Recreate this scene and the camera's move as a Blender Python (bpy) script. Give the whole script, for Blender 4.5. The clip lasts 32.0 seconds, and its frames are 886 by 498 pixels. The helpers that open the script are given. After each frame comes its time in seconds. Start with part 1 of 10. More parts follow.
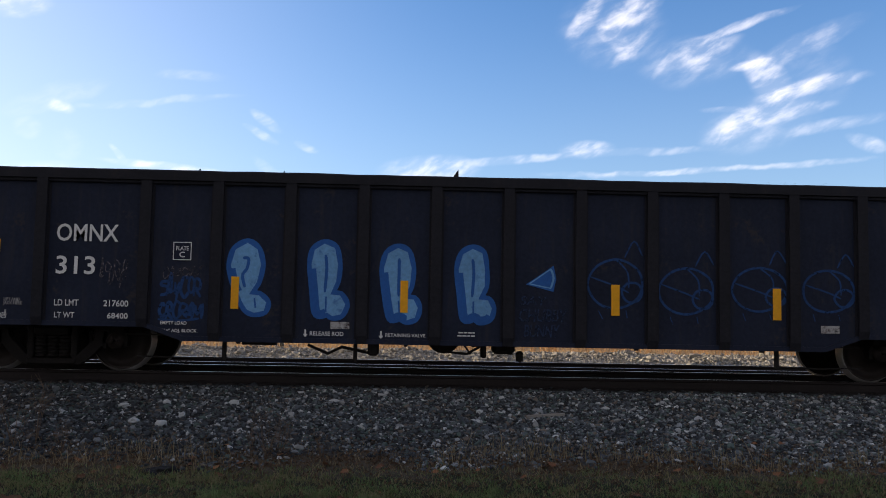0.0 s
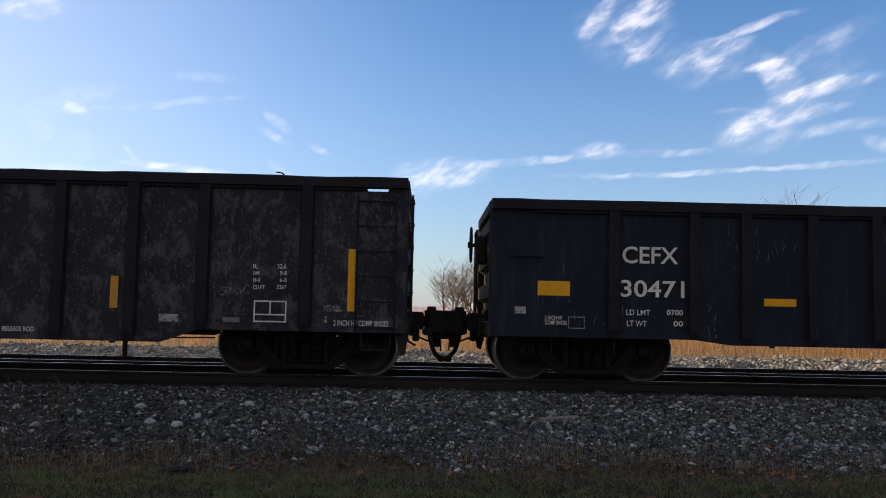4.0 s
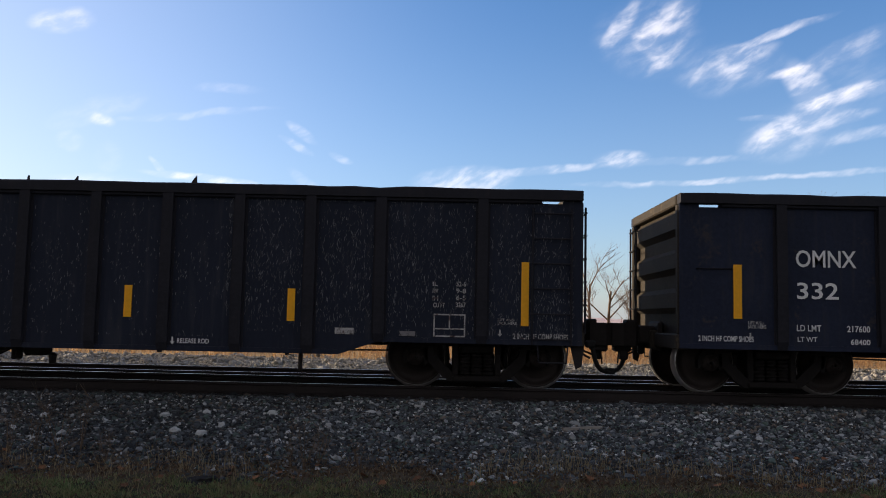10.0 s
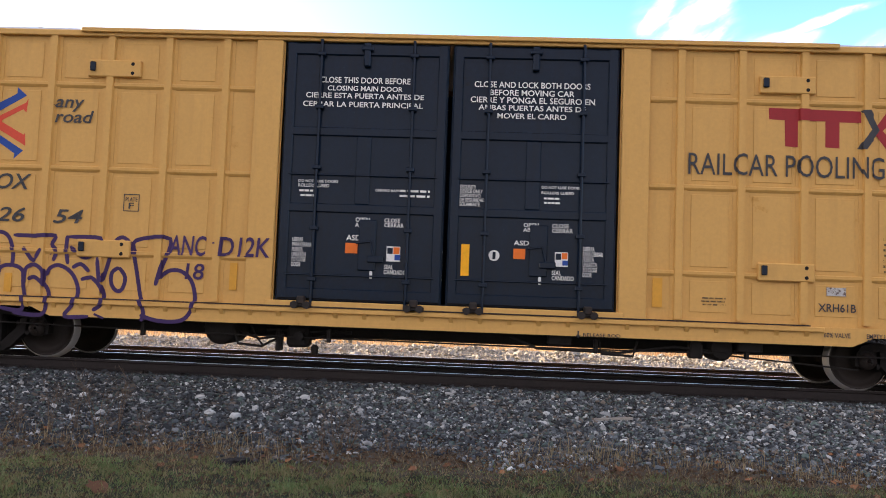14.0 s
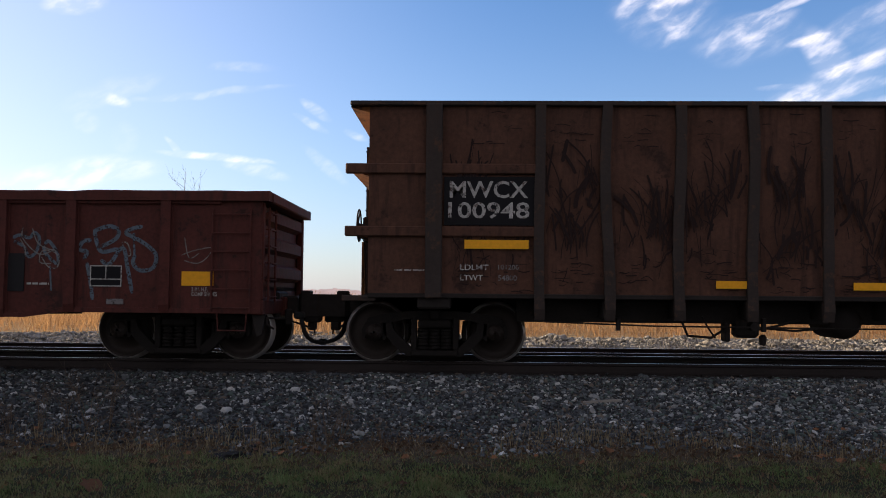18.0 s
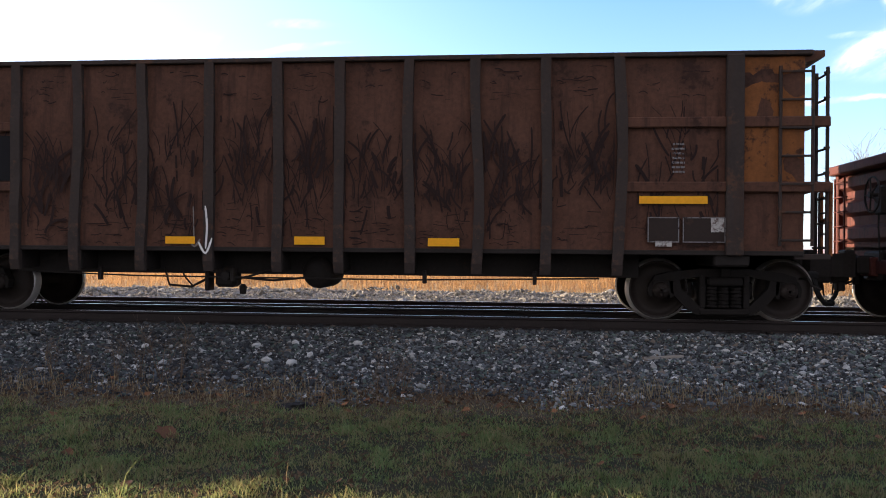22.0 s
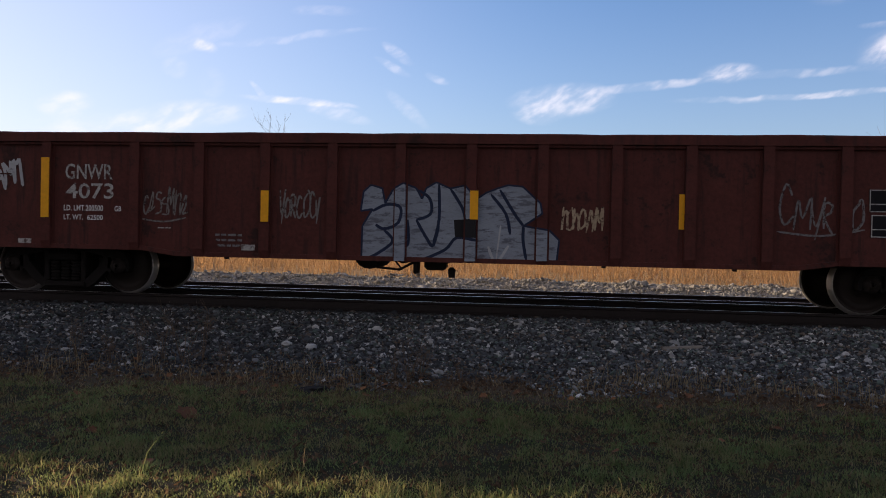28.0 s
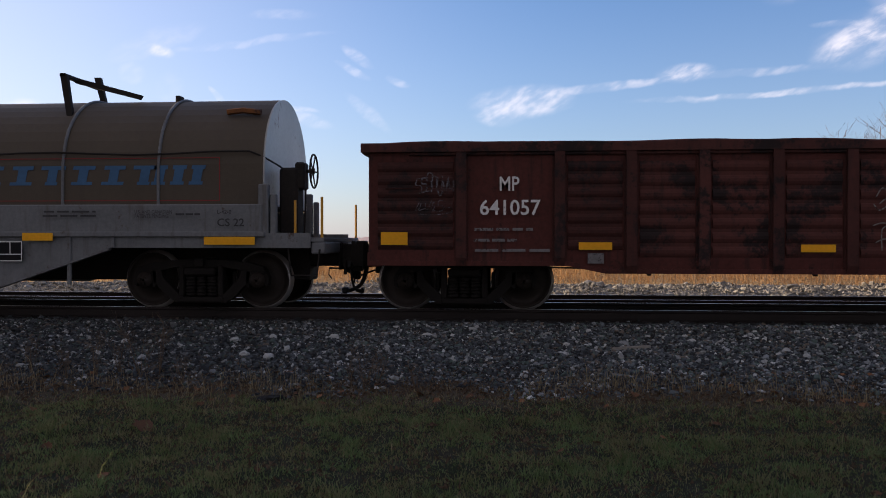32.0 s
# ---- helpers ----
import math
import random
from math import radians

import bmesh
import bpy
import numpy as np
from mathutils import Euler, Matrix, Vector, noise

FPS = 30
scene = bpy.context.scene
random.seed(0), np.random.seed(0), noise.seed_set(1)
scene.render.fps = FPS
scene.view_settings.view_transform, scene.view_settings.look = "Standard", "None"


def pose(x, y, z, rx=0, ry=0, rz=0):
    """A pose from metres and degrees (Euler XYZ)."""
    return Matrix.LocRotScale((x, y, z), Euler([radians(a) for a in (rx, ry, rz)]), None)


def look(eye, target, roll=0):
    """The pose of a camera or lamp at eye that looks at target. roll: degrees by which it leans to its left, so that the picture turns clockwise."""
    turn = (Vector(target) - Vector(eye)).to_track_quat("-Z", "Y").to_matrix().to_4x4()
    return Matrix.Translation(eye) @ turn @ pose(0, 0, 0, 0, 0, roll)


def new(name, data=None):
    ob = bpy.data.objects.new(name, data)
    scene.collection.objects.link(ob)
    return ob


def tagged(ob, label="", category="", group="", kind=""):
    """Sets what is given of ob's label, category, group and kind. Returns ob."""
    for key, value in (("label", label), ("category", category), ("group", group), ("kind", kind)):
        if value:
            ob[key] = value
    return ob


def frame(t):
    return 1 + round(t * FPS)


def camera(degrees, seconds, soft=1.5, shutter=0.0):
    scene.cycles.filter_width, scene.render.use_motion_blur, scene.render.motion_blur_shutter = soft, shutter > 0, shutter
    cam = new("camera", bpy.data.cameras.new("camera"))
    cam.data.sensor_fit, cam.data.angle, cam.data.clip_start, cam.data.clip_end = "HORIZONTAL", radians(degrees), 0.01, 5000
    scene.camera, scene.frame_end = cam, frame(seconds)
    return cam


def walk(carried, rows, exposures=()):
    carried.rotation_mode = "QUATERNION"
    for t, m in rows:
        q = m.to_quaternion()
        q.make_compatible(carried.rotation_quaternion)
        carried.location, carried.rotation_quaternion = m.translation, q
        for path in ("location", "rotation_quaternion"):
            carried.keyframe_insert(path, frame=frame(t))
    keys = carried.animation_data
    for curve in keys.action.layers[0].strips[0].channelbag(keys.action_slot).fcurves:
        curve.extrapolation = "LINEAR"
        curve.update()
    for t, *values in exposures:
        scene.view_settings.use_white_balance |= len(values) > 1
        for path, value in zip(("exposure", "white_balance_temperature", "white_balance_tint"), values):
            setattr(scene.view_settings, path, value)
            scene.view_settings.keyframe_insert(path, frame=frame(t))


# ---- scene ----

import itertools
# time, place (metres) and yaw, pitch, roll (degrees) of the hand-held camera
PATH = [
    (0, 0.030, 0.033, 1.635, -1.88, 4.11, -1.08),
    (0.5, 0.025, 0.019, 1.638, -1.64, 4.00, -1.14),
    (1, 0.020, 0.009, 1.640, -1.45, 4.07, -1.26),
    (1.5, 0.016, 0.002, 1.641, -1.41, 4.04, -1.24),
    (2, 0.012, -0.004, 1.643, -1.36, 3.93, -1.11),
    (2.5, 0.009, -0.007, 1.644, -1.25, 3.75, -1.13),
    (3, 0.007, -0.009, 1.644, -1.33, 3.71, -1.14),
    (3.5, 0.005, -0.009, 1.645, -1.29, 3.97, -1.06),
    (4, 0.003, -0.009, 1.645, -1.06, 4.20, -1.20),
    (4.5, 0.002, -0.008, 1.645, -0.68, 4.35, -1.34),
    (6.5, -0.000, -0.002, 1.647, 0.02, 4.74, -0.89),
    (7, -0.000, -0.001, 1.647, -0.09, 4.66, -0.72),
    (7.5, -0.000, 0.000, 1.648, -0.15, 4.74, -0.90),
    (8, -0.000, 0.001, 1.649, 0.08, 4.61, -1.06),
    (8.5, -0.000, 0.001, 1.649, 0.37, 4.62, -1.12),
    (9, 0.000, 0.000, 1.650, 0.49, 4.74, -1.10),
    (9.5, 0.000, -0.001, 1.651, 0.51, 4.70, -1.17),
    (10, -0.000, -0.003, 1.652, 0.50, 4.78, -1.22),
    (10.5, -0.000, -0.005, 1.653, 0.43, 4.87, -1.25),
    (11, -0.000, -0.008, 1.654, 0.40, 4.77, -1.41),
    (11.5, -0.001, -0.011, 1.655, 0.38, 4.55, -1.48),
    (12, -0.001, -0.015, 1.656, 0.38, 4.35, -1.67),
    (12.5, -0.002, -0.019, 1.657, 0.69, 4.16, -1.85),
    (13, -0.003, -0.023, 1.658, 0.89, 4.06, -1.78),
    (13.5, -0.004, -0.028, 1.658, 1.41, 4.00, -2.04),
    (14, -0.006, -0.033, 1.659, 2.71, 3.87, -2.16),
    (14.5, -0.007, -0.038, 1.660, 2.53, 4.13, -2.39),
    (15, -0.009, -0.043, 1.660, 2.37, 4.48, -2.49),
    (15.5, -0.011, -0.049, 1.661, 2.18, 3.86, -3.03),
    (17.5, -0.021, -0.068, 1.660, 1.39, 2.56, -1.90),
    (18, -0.024, -0.073, 1.660, 1.61, 3.09, -0.48),
    (18.5, -0.027, -0.077, 1.659, 3.05, 2.53, -0.95),
    (19, -0.030, -0.080, 1.658, 3.56, 1.67, -0.80),
    (19.5, -0.033, -0.083, 1.657, 3.32, 1.06, -1.17),
    (20, -0.036, -0.086, 1.655, 3.12, 1.38, -0.85),
    (20.5, -0.039, -0.088, 1.654, 3.68, 1.07, -0.87),
    (21, -0.042, -0.090, 1.652, 3.73, -0.03, -0.56),
    (21.5, -0.044, -0.091, 1.650, 4.70, -0.25, -0.81),
    (22, -0.046, -0.092, 1.648, 5.61, 0.04, -0.46),
    (22.5, -0.048, -0.093, 1.646, 6.17, -0.07, -0.38),
    (23, -0.050, -0.094, 1.644, 6.20, -0.18, -0.38),
    (23.5, -0.051, -0.094, 1.641, 6.33, -0.19, -0.53),
    (24, -0.051, -0.095, 1.639, 6.66, -0.07, -0.70),
    (24.5, -0.050, -0.095, 1.638, 7.75, 0.67, -0.99),
    (25, -0.049, -0.096, 1.636, 7.67, 0.42, -0.83),
    (25.5, -0.047, -0.098, 1.634, 8.88, -0.79, -0.97),
    (26, -0.043, -0.100, 1.634, 8.47, -1.24, -0.66),
    (26.5, -0.039, -0.104, 1.633, 8.26, -1.55, -0.92),
    (28.5, -0.005, -0.135, 1.639, 6.87, -0.67, -1.13),
    (29, 0.008, -0.149, 1.643, 6.64, -0.83, -0.92),
    (29.5, 0.023, -0.166, 1.648, 6.08, -1.44, -0.29),
    (30, 0.041, -0.187, 1.655, 6.69, -2.19, -1.05),
    (30.5, 0.061, -0.213, 1.664, 5.07, -1.17, 0.30),
    (31, 0.084, -0.244, 1.675, 5.02, -0.00, -0.81),
    (31.5, 0.110, -0.280, 1.688, 5.72, 0.68, -1.03),
    (32, 0.139, -0.323, 1.703, 4.61, -0.60, -0.03),
]
# time and metres that the train has rolled
ROLLED = [
    (0, 0.01),
    (0.5, 3.16),
    (1, 6.32),
    (1.5, 9.52),
    (2, 12.60),
    (2.5, 15.76),
    (3, 18.87),
    (3.5, 22.00),
    (4, 25.15),
    (4.5, 28.29),
    (6.5, 40.75),
    (7, 43.90),
    (7.5, 46.99),
    (8, 50.13),
    (8.5, 53.28),
    (9, 56.39),
    (9.5, 59.50),
    (10, 62.64),
    (10.5, 65.72),
    (11, 68.88),
    (11.5, 71.99),
    (12, 75.11),
    (12.5, 78.21),
    (13, 81.14),
    (13.5, 84.40),
    (14, 87.51),
    (14.5, 90.70),
    (15, 93.76),
    (15.5, 96.81),
    (17.5, 109.14),
    (18, 112.24),
    (18.5, 115.34),
    (19, 118.40),
    (19.5, 121.27),
    (20, 124.35),
    (20.5, 127.59),
    (21, 130.66),
    (21.5, 133.61),
    (22, 136.73),
    (22.5, 139.74),
    (23, 142.58),
    (23.5, 145.63),
    (24, 148.68),
    (24.5, 151.94),
    (25, 154.97),
    (25.5, 158.07),
    (26, 161.12),
    (26.5, 163.97),
    (28.5, 176.27),
    (29, 179.47),
    (29.5, 182.40),
    (30, 185.41),
    (30.5, 188.47),
    (31, 191.50),
    (31.5, 194.78),
    (32, 197.82),
]
SPEED = (6.35992, -0.97785, 3.88410, -7.44814, 6.28018, -1.91763)

cam = camera(56.32, 32.0, soft=1.0)


def eye_pose(x, y, z, yaw, pitch, roll):
    return pose(x, y, z, 90 + pitch, 0, yaw) @ pose(0, 0, 0, 0, 0, -roll)


# seconds and stops: the camera opens up where the tall cars fill its picture
EXPOSURES = [(0, 0.87), (2, 0.75), (4.5, 0.73), (11.3, 0.74), (12, 0.85), (12.5, 0.84), (13, 0.8), (13.5, 1.45), (14, 2.5), (14.5, 2.35), (15, 2.1), (15.5, 1.75), (17.5, 1.0), (18, 0.85), (19, 0.73), (20, 0.77), (21, 0.73), (21.5, 1.15), (22, 1.73), (23, 2.3), (23.5, 1.95), (24, 1.05), (24.5, 0.75), (25, 0.65), (26.5, 0.65), (29, 0.6), (32, 0.64)]
WARMTH = {12.5: (6550, 17), 13: (6700, 20), 13.5: (6800, 21), 14: (6750, 20), 14.5: (6750, 20), 15: (6850, 20), 15.5: (6750, 21), 17.5: (6650, 20), 18: (6650, 20), 19: (6650, 20), 21: (6800, 23), 21.5: (6700, 22), 22: (6600, 20), 23: (6550, 17), 23.5: (6600, 19), 24: (6650, 20), 24.5: (6650, 20), 25: (6650, 20), 26.5: (6750, 23), 29: (6750, 23), 32: (6700, 23)}
walk(cam, [(t, eye_pose(*row)) for t, *row in PATH], [(t, stops, *WARMTH.get(t, (6550, 17))) for t, stops in EXPOSURES])

# ---- sky and sun ----
SUN_AZ, SUN_EL = -70.0, 9.1      # degrees clockwise from +y, and over the horizon
sun_from = Vector((math.sin(radians(SUN_AZ)) * math.cos(radians(SUN_EL)), math.cos(radians(SUN_AZ)) * math.cos(radians(SUN_EL)), math.sin(radians(SUN_EL))))
# wisps of high cloud: azimuth, elevation, half length, half width, tilt (degrees), strength
UPPER_WISPS = [
    (11.57, 19.62, 1.62, 0.58, 55, 0.85),
    (14.48, 19.70, 2.06, 0.90, 31, 0.90),
    (14.64, 17.53, 1.50, 0.36, 39, 0.90),
    (13.63, 18.11, 1.46, 0.58, -43, 0.80),
    (13.46, 18.87, 2.77, 2.07, -7, 0.34),
    (21.23, 18.29, 3.17, 0.27, 14, 0.80),
    (19.15, 17.14, 2.10, 0.49, 14, 0.80),
    (19.33, 16.33, 1.38, 0.54, -2, 0.70),
    (16.69, 16.20, 0.95, 0.22, 52, 0.50),
    (18.77, 16.43, 2.76, 1.35, 5, 0.34),
    (25.68, 16.95, 2.93, 0.58, 21, 0.50),
    (22.67, 16.04, 1.26, 0.27, 11, 0.95),
    (23.58, 14.92, 1.63, 0.90, -55, 1.00),
]
EAST_WISPS = [
    (25.93, 14.40, 2.72, 0.49, 8, 0.95),
    (22.06, 12.35, 2.34, 0.76, 26, 0.95),
    (24.69, 12.80, 2.24, 0.40, 8, 0.75),
    (22.89, 12.26, 2.81, 1.44, 12, 0.38),
    (21.19, 13.27, 1.46, 0.18, -0, 0.50),
    (26.34, 11.73, 3.89, 0.36, 5, 0.45),
    (29.27, 10.45, 1.05, 0.40, -24, 0.70),
    (26.30, 15.21, 1.96, 1.53, -40, 0.18),
]
LOW_STREAKS = [
    (0.82, 9.41, 2.80, 0.90, 3, 0.95),
    (-0.86, 8.46, 1.43, 0.45, -1, 0.60),
    (6.46, 10.29, 4.34, 0.27, 5, 0.60),
    (11.71, 11.00, 1.48, 0.54, 3, 0.80),
    (14.64, 10.77, 5.56, 0.22, 1, 0.42),
    (17.87, 9.44, 5.13, 0.18, 1, 0.75),
    (25.27, 9.53, 3.68, 0.18, 1, 0.50),
    (11.43, 9.28, 2.87, 0.18, 0, 0.30),
    (-19.80, 9.50, 0.71, 0.18, -47, 0.75),
    (-17.04, 8.97, 3.08, 0.25, -3, 1.10),
    (-14.54, 8.24, 1.88, 0.40, -10, 0.55),
]
WEST_PUFFS = [
    (-10.41, 12.37, 1.02, 0.31, -34, 0.62),
    (-10.77, 11.45, 1.10, 0.27, -25, 0.52),
    (-7.63, 10.72, 0.72, 0.27, -16, 0.42),
    (-9.82, 8.72, 1.53, 0.36, -39, 0.42),
    (-23.49, 12.14, 0.71, 0.31, -12, 0.85),
    (-23.68, 12.75, 2.55, 0.63, 23, 0.32),
    (-17.72, 13.07, 4.32, 0.22, 10, 0.32),
    (-15.35, 14.93, 1.80, 0.31, 4, 0.30),
    (-26.00, 17.89, 1.54, 0.63, 15, 0.85),
    (-25.20, 10.79, 0.72, 0.54, -1, 0.36),
    (-24.59, 7.61, 3.24, 0.81, 9, 0.80),
    (-22.86, 9.88, 0.72, 0.90, -13, 0.22),
    (-31.75, 7.84, 1.36, 0.63, 9, 0.85),
    (-28.70, 6.58, 4.06, 0.99, 5, 0.70),
]
CLOUDS = UPPER_WISPS + EAST_WISPS + LOW_STREAKS + WEST_PUFFS
world = bpy.data.worlds.new("autumn_sky")
scene.world = world
world.use_nodes = True


class Nodes:
    """Short names for building node trees."""

    def __init__(self, tree):
        self.tree = tree
        tree.nodes.clear()

    def add(self, kind, **values):
        node = self.tree.nodes.new(kind)
        for key, value in values.items():
            node.inputs[key].default_value = value
        return node

    def link(self, a, b):
        self.tree.links.new(a, b)

    def put(self, value, socket):
        if isinstance(value, (int, float, tuple)):
            socket.default_value = value
        else:
            self.tree.links.new(value, socket)

    def math(self, op, a, b=0.0, clamp=False):
        n = self.tree.nodes.new("ShaderNodeMath")
        n.operation, n.use_clamp = op, clamp
        self.put(a, n.inputs[0]), self.put(b, n.inputs[1])
        return n.outputs[0]

    def dot(self, a, vec):
        n = self.tree.nodes.new("ShaderNodeVectorMath")
        n.operation = "DOT_PRODUCT"
        self.put(a, n.inputs[0])
        n.inputs[1].default_value = vec
        return n.outputs["Value"]

    def mix(self, fac, a, b):
        n = self.tree.nodes.new("ShaderNodeMix")
        n.data_type = "RGBA"
        self.put(fac, n.inputs[0]), self.put(a, n.inputs[6]), self.put(b, n.inputs[7])
        return n.outputs[2]

    def noise(self, vec, scale, detail=4.0, rough=0.55):
        n = self.tree.nodes.new("ShaderNodeTexNoise")
        n.inputs["Scale"].default_value, n.inputs["Detail"].default_value = scale, detail
        n.inputs["Roughness"].default_value = rough
        if vec is not None:
            self.tree.links.new(vec, n.inputs["Vector"])
        return n.outputs["Fac"]

    def ramp(self, fac, low, high):
        n = self.tree.nodes.new("ShaderNodeMapRange")
        n.interpolation_type = "SMOOTHSTEP"
        self.put(fac, n.inputs["Value"])
        n.inputs["From Min"].default_value, n.inputs["From Max"].default_value = low, high
        return n.outputs["Result"]


def build_sky():
    n = Nodes(world.node_tree)
    way = n.add("ShaderNodeTexCoord").outputs["Generated"]
    sky = n.add("ShaderNodeTexSky")
    sky.sky_type, sky.sun_disc, sky.sun_elevation, sky.sun_rotation = "NISHITA", False, radians(SUN_EL), radians(SUN_AZ)
    sky.air_density, sky.dust_density, sky.ozone_density = 1.0, SKY_DUST, 5.0
    blue = n.add("ShaderNodeBackground", Strength=SKY_STRENGTH)
    clear = n.add("ShaderNodeVectorMath")  # very clear autumn air
    clear.operation = "MULTIPLY"
    clear.inputs[1].default_value = (0.97, 1.045, 1.04)
    n.link(sky.outputs[0], clear.inputs[0]), n.link(clear.outputs[0], blue.inputs["Color"])
    white = n.add("ShaderNodeBackground", Color=(1.0, 0.97, 0.93, 1), Strength=CLOUD_GLOW)
    broad = n.noise(way, 7.0, 5.0, 0.6)
    # ragged edges: the direction is shifted a little at two scales
    ragged = way
    for scale, amount in ((12.0, 0.014), (40.0, 0.006)):
        swirl = n.add("ShaderNodeTexNoise", Scale=scale, Detail=4.0)
        n.link(way, swirl.inputs["Vector"])
        centred, shift = n.add("ShaderNodeVectorMath"), n.add("ShaderNodeVectorMath")
        centred.operation, shift.operation = "SUBTRACT", "MULTIPLY_ADD"
        centred.inputs[1].default_value, shift.inputs[1].default_value = (0.5, 0.5, 0.5), (amount, amount, amount)
        n.link(swirl.outputs["Color"], centred.inputs[0]), n.link(centred.outputs[0], shift.inputs[0]), n.link(ragged, shift.inputs[2])
        ragged = shift.outputs[0]
    # filaments combed along the wind
    comb = n.add("ShaderNodeCombineXYZ")
    n.link(n.math("MULTIPLY", n.dot(ragged, (0.88, 0.0, 0.47)), 15.0), comb.inputs[0])
    n.link(n.math("MULTIPLY", n.dot(ragged, (-0.47, 0.0, 0.88)), 36.0), comb.inputs[1])
    fibre = n.noise(comb.outputs[0], 1.7, 5.0, 0.55)
    total = None
    for az, el, wide, high, tilt, strong in CLOUDS:
        a, e, turn = radians(az), radians(el), radians(tilt)
        right = Vector((math.cos(a), -math.sin(a), 0))
        up = Vector((-math.sin(a) * math.sin(e), -math.cos(a) * math.sin(e), math.cos(e)))
        along, across = right * math.cos(turn) + up * math.sin(turn), up * math.cos(turn) - right * math.sin(turn)
        p = n.dot(ragged, along / math.tan(radians(wide)))
        q = n.dot(ragged, across / math.tan(radians(high)))
        r = n.math("ADD", n.math("MULTIPLY", p, p), n.math("MULTIPLY", q, q))
        body = n.math("MULTIPLY", n.ramp(r, 2.1, 0.0), strong)
        total = body if total is None else n.math("ADD", n.math("MAXIMUM", total, body), n.math("MULTIPLY", n.math("MINIMUM", total, body), 0.35))
    thread = n.math("ADD", n.math("MULTIPLY", n.ramp(fibre, 0.38, 0.72), 0.85), 0.15)
    total = n.math("MULTIPLY", n.math("MULTIPLY", n.math("POWER", total, 1.1), thread), 0.55, True)
    # a thin bright haze that grows towards the horizon
    height = n.add("ShaderNodeSeparateXYZ")
    n.link(way, height.inputs[0])
    low = n.math("SUBTRACT", 1.0, n.math("MULTIPLY", height.outputs[2], 2.1), True)
    mist = n.math("MULTIPLY", n.math("MULTIPLY", low, low), HAZE)
    # the haze brightens round the sun
    near_sun = n.ramp(n.dot(way, tuple(sun_from)), 0.1, 1.0)
    mist = n.math("ADD", mist, n.math("MULTIPLY", n.math("MULTIPLY", near_sun, near_sun), AUREOLE), True)
    # the clouds before the camera; behind it and overhead an unseen thin veil, added as fill light
    total = n.math("MULTIPLY", total, n.ramp(n.dot(way, (0, 1, 0)), 0.0, 0.3), True)
    fill_veil = n.math("MULTIPLY", n.ramp(n.dot(way, (0, -1, 0.35)), -0.1, 0.5), n.math("ADD", 0.45, n.math("MULTIPLY", broad, 0.7)), True)
    both = n.add("ShaderNodeMixShader")
    n.link(total, both.inputs[0]), n.link(blue.outputs[0], both.inputs[1]), n.link(white.outputs[0], both.inputs[2])
    misty, pale = n.add("ShaderNodeMixShader"), n.add("ShaderNodeBackground", Color=(0.95, 0.98, 1.04, 1), Strength=HAZE_GLOW)
    n.link(mist, misty.inputs[0]), n.link(both.outputs[0], misty.inputs[1]), n.link(pale.outputs[0], misty.inputs[2])
    both = misty
    thin = n.add("ShaderNodeBackground", Color=(1.0, 0.92, 0.84, 1), Strength=FILL_VEIL_GLOW)
    veiled = n.add("ShaderNodeMixShader")
    n.link(n.math("MULTIPLY", fill_veil, FILL_VEIL), veiled.inputs[0]), n.link(both.outputs[0], veiled.inputs[1]), n.link(thin.outputs[0], veiled.inputs[2])
    both = veiled
    n.link(both.outputs[0], n.add("ShaderNodeOutputWorld").inputs["Surface"])


HAZE, HAZE_GLOW, AUREOLE = 0.36, 0.62, 0.45
SKY_STRENGTH, SKY_DUST, CLOUD_GLOW, FILL_VEIL, FILL_VEIL_GLOW = 0.150, 0.9, 0.95, 0.95, 0.265
build_sky()
sun = new("sun", bpy.data.lights.new("sun", "SUN"))
sun.data.energy, sun.data.angle, sun.data.color = 5.0, radians(0.53), (1.0, 0.82, 0.55)
sun.matrix_world = look(sun_from * 60, (0, 0, 0))

# ---- materials ----


